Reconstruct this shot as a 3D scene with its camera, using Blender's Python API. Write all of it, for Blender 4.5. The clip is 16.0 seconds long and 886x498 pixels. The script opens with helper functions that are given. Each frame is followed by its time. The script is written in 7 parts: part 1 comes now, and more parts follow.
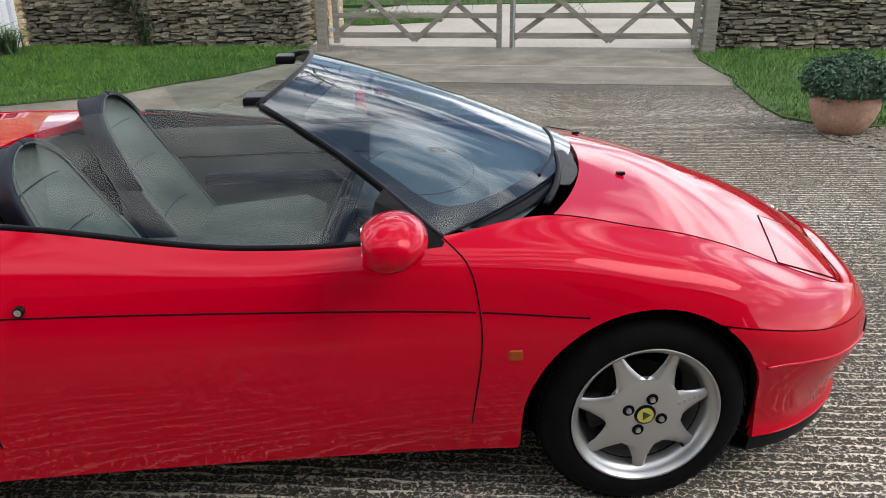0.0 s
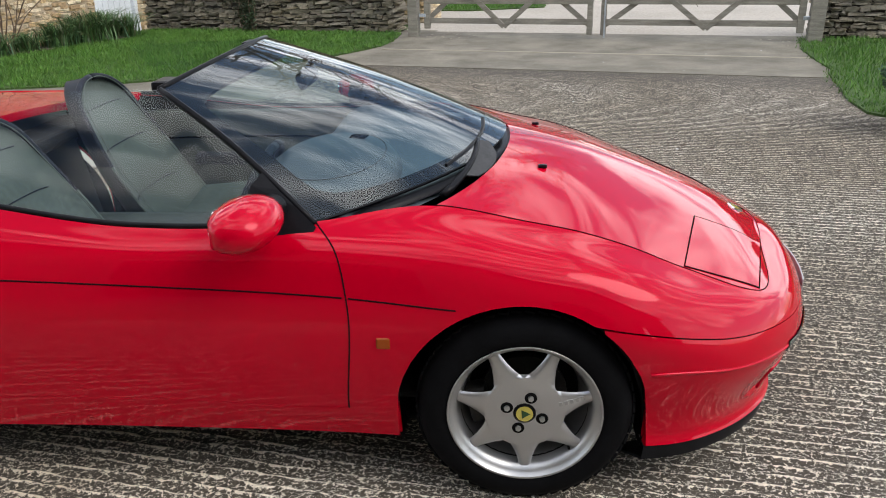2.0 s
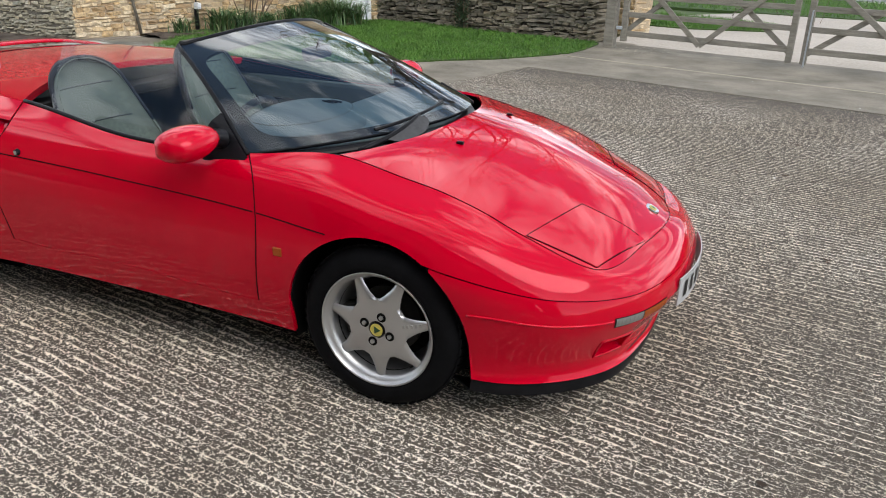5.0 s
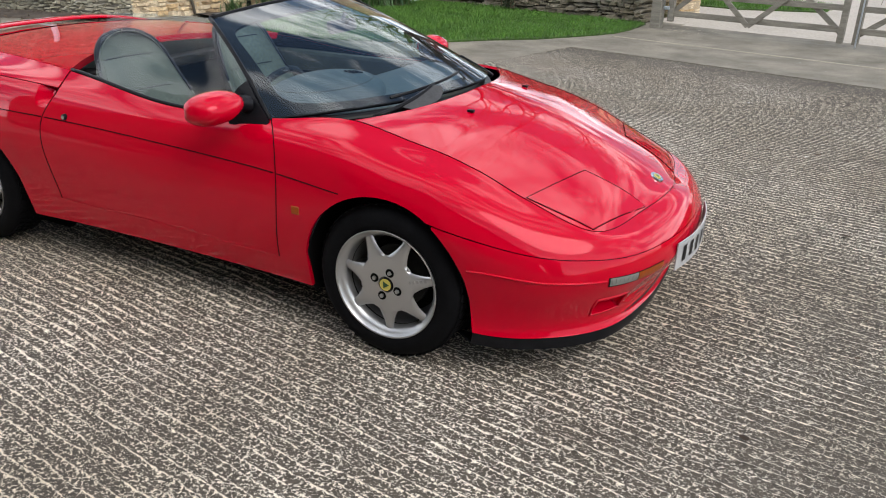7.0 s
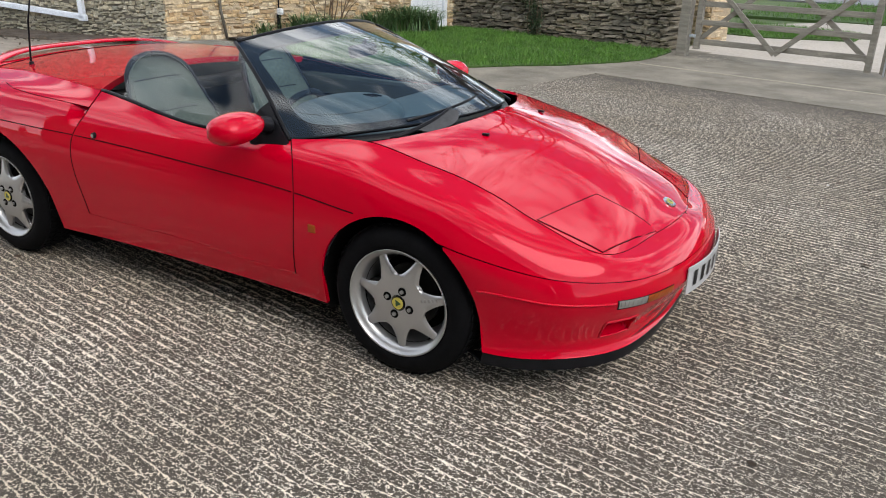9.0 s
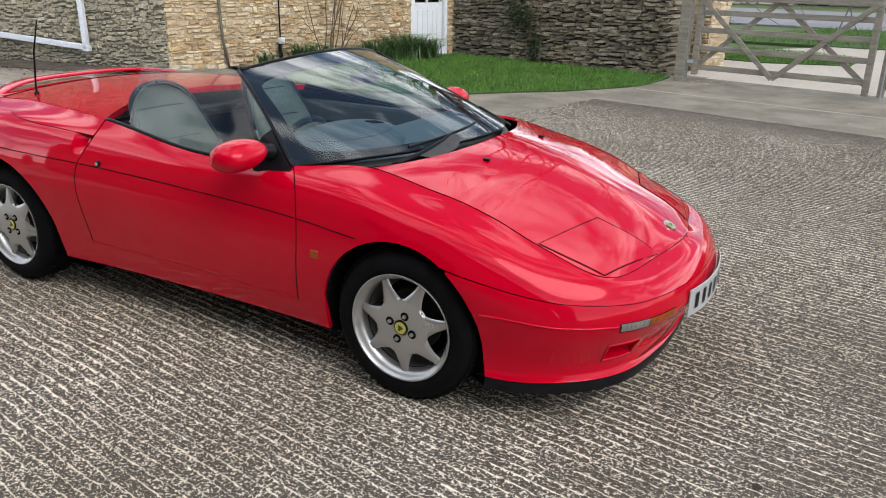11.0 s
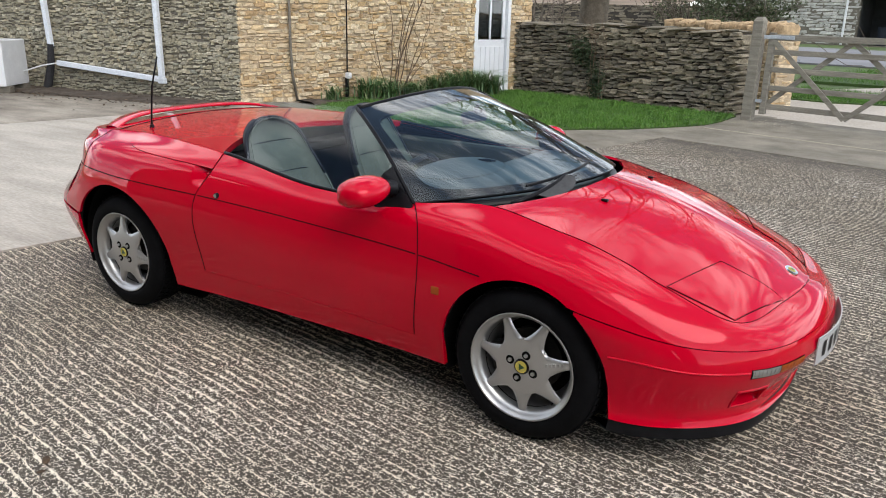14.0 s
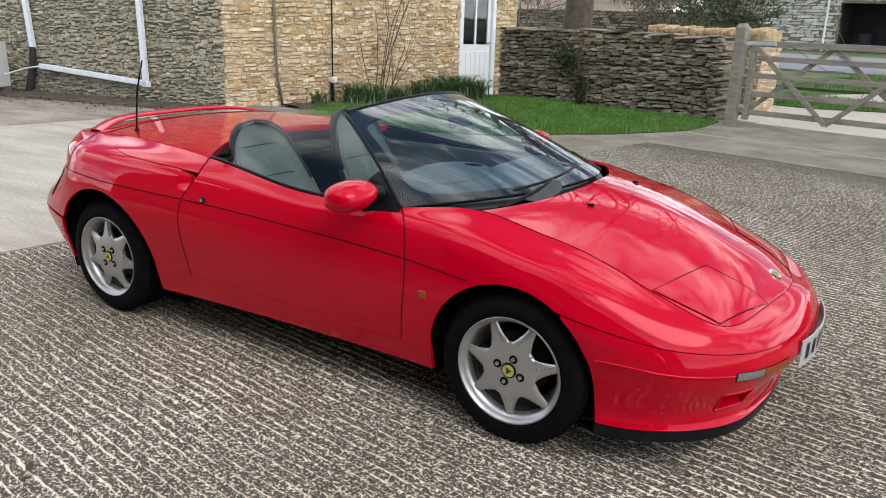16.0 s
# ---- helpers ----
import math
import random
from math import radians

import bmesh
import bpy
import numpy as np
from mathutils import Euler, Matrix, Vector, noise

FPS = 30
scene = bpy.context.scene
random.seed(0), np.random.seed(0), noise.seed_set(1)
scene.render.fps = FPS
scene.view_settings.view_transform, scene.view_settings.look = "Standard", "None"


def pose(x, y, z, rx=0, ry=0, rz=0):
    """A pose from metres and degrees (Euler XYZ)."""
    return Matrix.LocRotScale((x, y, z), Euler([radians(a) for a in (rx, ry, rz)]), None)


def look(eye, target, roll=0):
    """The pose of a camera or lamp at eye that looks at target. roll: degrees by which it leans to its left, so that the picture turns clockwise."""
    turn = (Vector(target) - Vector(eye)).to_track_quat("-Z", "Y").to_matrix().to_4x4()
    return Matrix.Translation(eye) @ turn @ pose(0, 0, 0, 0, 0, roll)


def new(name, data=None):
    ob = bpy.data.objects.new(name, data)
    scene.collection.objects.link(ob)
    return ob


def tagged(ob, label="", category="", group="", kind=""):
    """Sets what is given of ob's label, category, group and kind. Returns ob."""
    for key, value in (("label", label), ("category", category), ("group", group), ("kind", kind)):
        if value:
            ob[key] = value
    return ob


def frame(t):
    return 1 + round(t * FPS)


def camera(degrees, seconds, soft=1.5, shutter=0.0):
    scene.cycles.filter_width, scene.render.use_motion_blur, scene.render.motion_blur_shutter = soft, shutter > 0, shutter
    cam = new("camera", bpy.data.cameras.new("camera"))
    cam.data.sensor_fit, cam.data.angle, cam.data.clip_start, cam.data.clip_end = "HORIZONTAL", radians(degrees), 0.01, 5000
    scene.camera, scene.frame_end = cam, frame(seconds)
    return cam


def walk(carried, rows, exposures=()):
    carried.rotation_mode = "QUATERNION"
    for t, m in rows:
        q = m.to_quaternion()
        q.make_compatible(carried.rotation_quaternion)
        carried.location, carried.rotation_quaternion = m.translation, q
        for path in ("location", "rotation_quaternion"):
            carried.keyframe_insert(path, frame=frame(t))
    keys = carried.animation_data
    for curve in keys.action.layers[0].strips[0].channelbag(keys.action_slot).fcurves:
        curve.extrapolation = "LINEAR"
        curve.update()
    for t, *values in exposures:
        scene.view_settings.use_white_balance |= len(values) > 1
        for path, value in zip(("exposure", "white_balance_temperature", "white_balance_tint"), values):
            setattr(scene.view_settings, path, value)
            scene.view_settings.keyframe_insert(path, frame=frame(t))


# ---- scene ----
cam = camera(59.9, 16.0, soft=1.0)
PATH = [
    (0, (-0.691, -2.496, 1.467), (-0.524, -0.645, 0.728), -0.7),
    (0.5, (-0.469, -2.588, 1.47), (-0.411, -0.729, 0.734), -0.6),
    (1, (-0.293, -2.559, 1.461), (-0.307, -0.692, 0.744), -0.6),
    (1.5, (-0.169, -2.503, 1.47), (-0.271, -0.644, 0.74), -0.8),
    (2, (-0.066, -2.512, 1.464), (-0.214, -0.67, 0.698), -1.5),
    (2.5, (0.173, -2.605, 1.467), (-0.074, -0.774, 0.702), -0.6),
    (3, (0.389, -2.671, 1.463), (0.077, -0.848, 0.703), -1.1),
    (3.5, (0.566, -2.633, 1.448), (0.182, -0.825, 0.684), -1.2),
    (4, (0.704, -2.617, 1.469), (0.197, -0.839, 0.707), -0.4),
    (4.5, (0.89, -2.694, 1.472), (0.236, -0.951, 0.741), 0.2),
    (5, (1.055, -2.784, 1.481), (0.339, -1.073, 0.732), 1.7),
    (5.2, (1.081, -2.8, 1.48), (0.363, -1.095, 0.72), 2.0),
    (7.5, (1.3, -2.88, 1.468), (0.457, -1.248, 0.677), 1.2),
    (8, (1.319, -2.882, 1.469), (0.472, -1.249, 0.684), 1.6),
    (8.5, (1.328, -2.888, 1.471), (0.457, -1.257, 0.709), 2.1),
    (9, (1.33, -2.894, 1.476), (0.432, -1.266, 0.741), 1.5),
    (11.3, (1.334, -2.913, 1.476), (0.411, -1.268, 0.811), 0.8),
    (11.5, (1.326, -2.922, 1.478), (0.368, -1.298, 0.813), 0.6),
    (12, (1.298, -2.944, 1.472), (0.225, -1.394, 0.805), 0.4),
    (12.5, (1.26, -2.968, 1.486), (0.169, -1.421, 0.839), 0.7),
    (13, (1.171, -2.995, 1.502), (0.118, -1.407, 0.895), 0.5),
    (13.5, (1.109, -3.038, 1.498), (0.073, -1.431, 0.911), 0.7),
    (14, (1.091, -3.063, 1.494), (0.068, -1.45, 0.9), 1.4),
    (14.5, (1.086, -3.07, 1.494), (0.061, -1.459, 0.898), 1.8),
    (15, (1.09, -3.072, 1.492), (0.07, -1.458, 0.899), 1.6),
    (15.5, (1.093, -3.076, 1.497), (0.09, -1.449, 0.907), 1.4),
    (16, (1.087, -3.072, 1.495), (0.095, -1.436, 0.913), 1.7),
]
walk(cam, [(t, look(eye, target, roll)) for t, eye, target, roll in PATH])

# ---- world, sun, exposure ----
SUN_EL, SUN_AZ = 48.0, -24.0      # degrees; azimuth counted from +x towards +y
world = bpy.data.worlds.new("sky")
scene.world = world
world.use_nodes = True
wt = world.node_tree
wt.nodes.clear()
w_out = wt.nodes.new("ShaderNodeOutputWorld")
w_bg = wt.nodes.new("ShaderNodeBackground")
w_sky = wt.nodes.new("ShaderNodeTexSky")
w_sky.sky_type = "NISHITA"
w_sky.sun_disc = False
w_sky.sun_elevation = radians(SUN_EL)
w_sky.sun_rotation = radians(90 - SUN_AZ)
w_co = wt.nodes.new("ShaderNodeTexCoord")
w_map = wt.nodes.new("ShaderNodeMapping")
w_map.inputs["Scale"].default_value = (1.0, 1.6, 3.2)
w_map.inputs["Rotation"].default_value = (0.0, 0.0, 0.6)
w_noise = wt.nodes.new("ShaderNodeTexNoise")
w_noise.inputs["Scale"].default_value = 2.6
w_noise.inputs["Detail"].default_value = 9.0
w_noise.inputs["Roughness"].default_value = 0.58
w_noise.inputs["Distortion"].default_value = 0.5
w_ramp = wt.nodes.new("ShaderNodeValToRGB")
w_ramp.color_ramp.elements[0].position = 0.45
w_ramp.color_ramp.elements[0].color = (0, 0, 0, 1)
w_ramp.color_ramp.elements[1].position = 0.61
w_ramp.color_ramp.elements[1].color = (1, 1, 1, 1)
w_mix = wt.nodes.new("ShaderNodeMix")
w_mix.data_type = "RGBA"
w_mix.inputs["B"].default_value = (15.0, 15.2, 15.6, 1)   # sunlit cloud, in the sky's own units
wt.links.new(w_co.outputs["Generated"], w_map.inputs["Vector"])
wt.links.new(w_map.outputs["Vector"], w_noise.inputs["Vector"])
wt.links.new(w_noise.outputs["Fac"], w_ramp.inputs["Fac"])
wt.links.new(w_ramp.outputs["Color"], w_mix.inputs["Factor"])
wt.links.new(w_sky.outputs["Color"], w_mix.inputs["A"])
wt.links.new(w_mix.outputs["Result"], w_bg.inputs["Color"])
wt.links.new(w_bg.outputs["Background"], w_out.inputs["Surface"])
w_bg.inputs["Strength"].default_value = 0.145

sun_lamp = bpy.data.lights.new("sun", "SUN")
sun_lamp.energy = 1.15
sun_lamp.angle = radians(34)
sun_lamp.color = (1.0, 0.945, 0.87)
sun = new("sun", sun_lamp)
s_dir = Vector((math.cos(radians(SUN_AZ)) * math.cos(radians(SUN_EL)), math.sin(radians(SUN_AZ)) * math.cos(radians(SUN_EL)), math.sin(radians(SUN_EL))))
sun.matrix_world = look(s_dir * 40, (0, 0, 0))
scene.view_settings.exposure = 0.42

# ---- materials ----
def mat(name, color, rough=0.6, metal=0.0, **more):
    """A Principled material; more sets further sockets by name with _ for spaces."""
    m = bpy.data.materials.new(name)
    m.use_nodes = True
    b = m.node_tree.nodes["Principled BSDF"]
    b.inputs["Base Color"].default_value = (*color, 1)
    b.inputs["Roughness"].default_value = rough
    b.inputs["Metallic"].default_value = metal
    for key, value in more.items():
        b.inputs[key.replace("_", " ")].default_value = value
    return m


def node(m, kind, **sets):
    n = m.node_tree.nodes.new(kind)
    for key, value in sets.items():
        n.inputs[key.replace("_", " ")].default_value = value
    return n


def link(m, a, ao, b, bi):
    m.node_tree.links.new(a.outputs[ao], b.inputs[bi])


def bsdf(m):
    return m.node_tree.nodes["Principled BSDF"]


def coords(m, out="Object", scale=(1, 1, 1), rot=(0, 0, 0)):
    c = node(m, "ShaderNodeTexCoord")
    p = node(m, "ShaderNodeMapping", Scale=scale, Rotation=rot)
    link(m, c, out, p, "Vector")
    return p


def ramp(m, src, out, stops, mode="LINEAR"):
    r = node(m, "ShaderNodeValToRGB")
    r.color_ramp.interpolation = mode
    els = r.color_ramp.elements
    while len(els) < len(stops):
        els.new(0.5)
    for e, (p, c) in zip(els, stops):
        e.position = p
        e.color = (*c, 1) if len(c) == 3 else c
    link(m, src, out, r, "Fac")
    return r


def mixc(m, a, b, fac, blend="MIX"):
    """Mix two colours; each of a, b, fac is a value or a (node, output)."""
    n = node(m, "ShaderNodeMix")
    n.data_type, n.blend_type = "RGBA", blend
    for key, v in (("A", a), ("B", b), ("Factor", fac)):
        sock = [s for s in n.inputs if s.name == key and s.enabled][0] if key != "Factor" else n.inputs[0]
        if isinstance(v, tuple) and hasattr(v[0], "outputs"):
            m.node_tree.links.new(v[0].outputs[v[1]], sock)
        else:
            sock.default_value = (*v, 1) if key != "Factor" else v
    return n


def result(n):
    return (n, 2)


def bump(m, src, out, strength, distance):
    b = node(m, "ShaderNodeBump", Strength=strength, Distance=distance)
    link(m, src, out, b, "Height")
    link(m, b, "Normal", bsdf(m), "Normal")
    return b


def noisy(name, low, high, scale=8.0, rough=0.8, grain=60.0, relief=0.3, depth=0.004, detail=8.0, out="Object", stretch=(1, 1, 1), metal=0.0):
    """Colour drifting between low and high at a coarse and a fine scale, with relief from the fine grain."""
    m = mat(name, low, rough, metal)
    c = coords(m, out, stretch)
    n1 = node(m, "ShaderNodeTexNoise", Scale=scale, Detail=detail, Roughness=0.6)
    n2 = node(m, "ShaderNodeTexNoise", Scale=grain, Detail=4.0, Roughness=0.6)
    link(m, c, "Vector", n1, "Vector")
    link(m, c, "Vector", n2, "Vector")
    r1 = ramp(m, n1, "Fac", [(0.3, low), (0.7, high)])
    r2 = ramp(m, n2, "Fac", [(0.3, (0.72, 0.72, 0.72)), (0.7, (1.2, 1.2, 1.2))])
    x = mixc(m, (r1, "Color"), (r2, "Color"), 0.8, "MULTIPLY")
    m.node_tree.links.new(x.outputs[2], bsdf(m).inputs["Base Color"])
    bump(m, n2, "Fac", relief, depth)
    return m


def varied(name, tones, grain=40.0, rough=0.85, relief=0.5, depth=0.006, island=False, stain=None):
    """Pieces that differ one from another, with grain and relief on each."""
    m = mat(name, tones[0], rough)
    if island:
        src, out = node(m, "ShaderNodeNewGeometry"), "Random Per Island"
    else:
        src, out = node(m, "ShaderNodeObjectInfo"), "Random"
    r = ramp(m, src, out, [(i / (len(tones) - 1), c) for i, c in enumerate(tones)])
    geo = node(m, "ShaderNodeNewGeometry")
    n = node(m, "ShaderNodeTexNoise", Scale=grain, Detail=7.0, Roughness=0.74)
    link(m, geo, "Position", n, "Vector")
    r2 = ramp(m, n, "Fac", [(0.3, (0.42, 0.42, 0.42)), (0.7, (1.42, 1.40, 1.34))])
    x = mixc(m, (r, "Color"), (r2, "Color"), 0.85, "MULTIPLY")
    last = x
    if stain:
        n3 = node(m, "ShaderNodeTexNoise", Scale=1.3, Detail=7.0, Roughness=0.7)
        link(m, geo, "Position", n3, "Vector")
        r3 = ramp(m, n3, "Fac", [(0.48, (0, 0, 0)), (0.68, (1, 1, 1))])
        last = mixc(m, result(x), stain, (r3, "Color"))
    m.node_tree.links.new(last.outputs[2], bsdf(m).inputs["Base Color"])
    bump(m, n, "Fac", relief, depth)
    return m


paint = mat("red_paint", (0.50, 0.0, 0.015), 0.03, 0.0, Coat_Weight=0.28, Coat_Roughness=0.006, Coat_IOR=1.5, Specular_IOR_Level=0.42, Specular_Tint=(1.0, 0.10, 0.22, 1))
# Near-black that paints the shade of gaps and wells; also liners and underside.
shade_and_liner = mat("shade_and_liner_black", (0.008, 0.008, 0.008), 0.9)
trim_black = noisy("black_trim", (0.006, 0.006, 0.007), (0.010, 0.010, 0.012), 20, 0.3, 300, 0.1, 0.001)
tyre_rubber = noisy("tyre_rubber", (0.003, 0.003, 0.0035), (0.006, 0.006, 0.007), 14, 0.75, 90, 0.15, 0.001)
alloy = mat("silver_alloy", (0.50, 0.50, 0.505), 0.33, 0.85)
alloy_lip = mat("polished_rim", (0.43, 0.43, 0.43), 0.36, 0.8)
steel_dark = noisy("dark_steel", (0.02, 0.019, 0.018), (0.045, 0.043, 0.04), 20, 0.5, 200, 0.1, 0.001, metal=0.6)
leather = noisy("grey_leather", (0.075, 0.094, 0.080), (0.105, 0.127, 0.110), 6, 0.5, 60, 0.08, 0.0015)
leather_dark = noisy("dark_blue_leather", (0.013, 0.016, 0.024), (0.020, 0.024, 0.034), 6, 0.55, 12, 0.02, 0.001)
dash_mat = noisy("grey_dashboard", (0.055, 0.075, 0.092), (0.075, 0.098, 0.116), 5, 0.55, 90, 0.02, 0.001)
for _m, _s in ((trim_black, 0.12), (tyre_rubber, 0.07), (shade_and_liner, 0.0), (leather_dark, 0.2)):
    bsdf(_m).inputs["Specular IOR Level"].default_value = _s
carpet = noisy("black_carpet", (0.008, 0.008, 0.008), (0.014, 0.013, 0.012), 20, 0.95, 30, 0.02, 0.001)
card_trim = noisy("grey_green_door_trim", (0.040, 0.047, 0.040), (0.062, 0.072, 0.062), 8, 0.6, 20, 0.03, 0.001)
fin_grey = noisy("matt_grey_plastic", (0.030, 0.030, 0.031), (0.050, 0.050, 0.050), 20, 0.7, 90, 0.05, 0.001)
fabric = noisy("black_fabric", (0.012, 0.012, 0.014), (0.025, 0.025, 0.028), 20, 0.85, 70, 0.06, 0.002)
amber = mat("amber_lens", (0.30, 0.058, 0.006), 0.25, 0.0, Coat_Weight=0.15, Specular_IOR_Level=0.25)
clear_lens = mat("clear_lens", (0.20, 0.195, 0.18), 0.12, 0.0, Coat_Weight=0.8)
red_lens = mat("red_lens", (0.10, 0.006, 0.008), 0.12, 0.0, Coat_Weight=0.8)
badge_yellow = mat("yellow_enamel", (0.50, 0.42, 0.08), 0.25, 0.0, Coat_Weight=0.8)
badge_green = mat("green_enamel", (0.02, 0.06, 0.02), 0.3)
chrome = mat("chrome", (0.72, 0.72, 0.70), 0.12, 1.0)
plate_white = mat("plate_white", (0.42, 0.42, 0.42), 0.35)
mirror_glass = mat("mirror_glass", (0.9, 0.9, 0.9), 0.02, 1.0)
white_vinyl = noisy("white_plastic", (0.66, 0.67, 0.68), (0.76, 0.77, 0.78), 5, 0.4, 120, 0.05, 0.001)


def glass_mat(name, tint, base, edge):
    """Thin glass: a clear sheet with a mirror gloss that grows at a slant."""
    m = bpy.data.materials.new(name)
    m.use_nodes = True
    t = m.node_tree
    t.nodes.clear()
    o = t.nodes.new("ShaderNodeOutputMaterial")
    a = t.nodes.new("ShaderNodeBsdfTransparent")
    a.inputs["Color"].default_value = (*tint, 1)
    g = t.nodes.new("ShaderNodeBsdfGlossy")
    g.inputs["Roughness"].default_value = 0.01
    f = t.nodes.new("ShaderNodeLayerWeight")
    f.inputs["Blend"].default_value = 0.5
    p = t.nodes.new("ShaderNodeMath")
    p.operation = "POWER"
    p.inputs[1].default_value = edge
    q = t.nodes.new("ShaderNodeMath")
    q.operation = "MULTIPLY_ADD"
    q.inputs[1].default_value = 1 - base
    q.inputs[2].default_value = base
    x = t.nodes.new("ShaderNodeMixShader")
    t.links.new(f.outputs["Facing"], p.inputs[0])
    t.links.new(p.outputs[0], q.inputs[0])
    t.links.new(q.outputs[0], x.inputs["Fac"])
    t.links.new(a.outputs["BSDF"], x.inputs[1])
    t.links.new(g.outputs["BSDF"], x.inputs[2])
    t.links.new(x.outputs["Shader"], o.inputs["Surface"])
    return m


car_glass = glass_mat("car_glass", (0.66, 0.80, 0.82), 0.06, 3.0)
side_glass = glass_mat("side_glass", (0.82, 0.88, 0.86), 0.04, 4.0)
house_glass = glass_mat("house_glass", (0.7, 0.75, 0.75), 0.08, 4.0)

# Tamped concrete: worn pale crests and a pale network of worn edges over dirt-filled troughs.
GROOVES = radians(-9.0)      # direction of the grooves in the concrete
concrete = mat("tamped_concrete", (0.3, 0.28, 0.25), 0.85)


def cnode(kind, op=None, **sets):
    n = node(concrete, kind, **sets)
    if op:
        n.operation = op
    return n


def cmath(op, a, b, c=None):
    """One step of arithmetic on values or (node, output)."""
    n = cnode("ShaderNodeMath", op)
    for k, v in enumerate((a, b, c)):
        if isinstance(v, tuple):
            link(concrete, v[0], v[1], n, k)
        elif v is not None:
            n.inputs[k].default_value = v
    return (n, 0)


_geo = cnode("ShaderNodeNewGeometry")
_groove, _wear, _pits = cnode("ShaderNodeAttribute"), cnode("ShaderNodeAttribute"), cnode("ShaderNodeAttribute")
_groove.attribute_name, _wear.attribute_name, _pits.attribute_name = "groove", "wear", "pits"
_n1 = cnode("ShaderNodeTexNoise", Scale=0.55, Detail=6.0, Roughness=0.6)
_n2 = cnode("ShaderNodeTexNoise", Scale=140.0, Detail=3.0, Roughness=0.6)
_n3 = cnode("ShaderNodeTexNoise", Scale=55.0, Detail=4.0, Roughness=0.7)
_n4 = cnode("ShaderNodeTexNoise", Scale=5.0, Detail=4.0, Roughness=0.6)
_n5 = cnode("ShaderNodeTexNoise", Scale=38.0, Detail=3.0, Roughness=0.6)
_n6 = cnode("ShaderNodeTexNoise", Scale=85.0, Detail=2.0, Roughness=0.5)
for _n in (_n1, _n2, _n3, _n4, _n5, _n6):
    link(concrete, _geo, "Position", _n, "Vector")
# distance from the crest in pitches, made ragged by noise
_jit = cmath("MULTIPLY", cmath("SUBTRACT", (_n3, "Fac"), 0.5), cmath("MULTIPLY_ADD", (_pits, "Fac"), 0.36, 0.30))
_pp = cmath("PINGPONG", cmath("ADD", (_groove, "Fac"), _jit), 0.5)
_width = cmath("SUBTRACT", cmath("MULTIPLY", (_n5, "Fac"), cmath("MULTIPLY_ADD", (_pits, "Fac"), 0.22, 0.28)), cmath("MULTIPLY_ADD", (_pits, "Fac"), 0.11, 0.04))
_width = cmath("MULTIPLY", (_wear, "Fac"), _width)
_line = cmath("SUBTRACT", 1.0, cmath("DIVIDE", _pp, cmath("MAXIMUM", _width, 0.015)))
# short broken edges between the crests, drawn out along the grooves
_warp = mixc(concrete, (_geo, "Position"), (_n3, "Color"), 0.030)
_turn = cnode("ShaderNodeMapping", Scale=(0.72, 1.25, 1.0), Rotation=(0, 0, -GROOVES))
concrete.node_tree.links.new(_warp.outputs[2], _turn.inputs["Vector"])
_vor = cnode("ShaderNodeTexVoronoi", Scale=62.0, Randomness=1.0)
_vor.feature = "DISTANCE_TO_EDGE"
link(concrete, _turn, "Vector", _vor, "Vector")
_net = cmath("SUBTRACT", 1.0, cmath("DIVIDE", (_vor, "Distance"), cmath("MAXIMUM", cmath("MULTIPLY_ADD", (_n6, "Fac"), 0.60, -0.265), 0.004)))
_mask = ramp(concrete, _n4, "Fac", [(0.30, (0.25, 0.25, 0.25)), (0.62, (0.95, 0.95, 0.95))])
_net = cmath("MULTIPLY", cmath("MULTIPLY", cmath("MAXIMUM", _net, 0.0), (_mask, "Color")), (_pits, "Fac"))
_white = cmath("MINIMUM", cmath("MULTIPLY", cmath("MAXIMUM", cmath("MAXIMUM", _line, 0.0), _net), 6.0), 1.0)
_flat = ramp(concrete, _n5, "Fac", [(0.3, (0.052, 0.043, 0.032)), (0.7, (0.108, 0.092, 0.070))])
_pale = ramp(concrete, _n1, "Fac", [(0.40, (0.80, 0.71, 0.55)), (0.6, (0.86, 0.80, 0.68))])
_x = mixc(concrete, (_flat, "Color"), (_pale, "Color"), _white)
_r1 = ramp(concrete, _n1, "Fac", [(0.35, (0.82, 0.80, 0.78)), (0.65, (1.12, 1.10, 1.08))])
_r2 = ramp(concrete, _n2, "Fac", [(0.3, (0.72, 0.72, 0.72)), (0.7, (1.25, 1.25, 1.25))])
_y = mixc(concrete, result(_x), (_r1, "Color"), 0.9, "MULTIPLY")
_y = mixc(concrete, result(_y), (_r2, "Color"), 0.8, "MULTIPLY")
concrete.node_tree.links.new(_y.outputs[2], bsdf(concrete).inputs["Base Color"])
_hgt = cmath("MULTIPLY_ADD", _white, 1.0, (_n2, "Fac"))
_b = node(concrete, "ShaderNodeBump", Strength=0.8, Distance=0.005)
link(concrete, _hgt[0], 0, _b, "Height")
link(concrete, _b, "Normal", bsdf(concrete), "Normal")

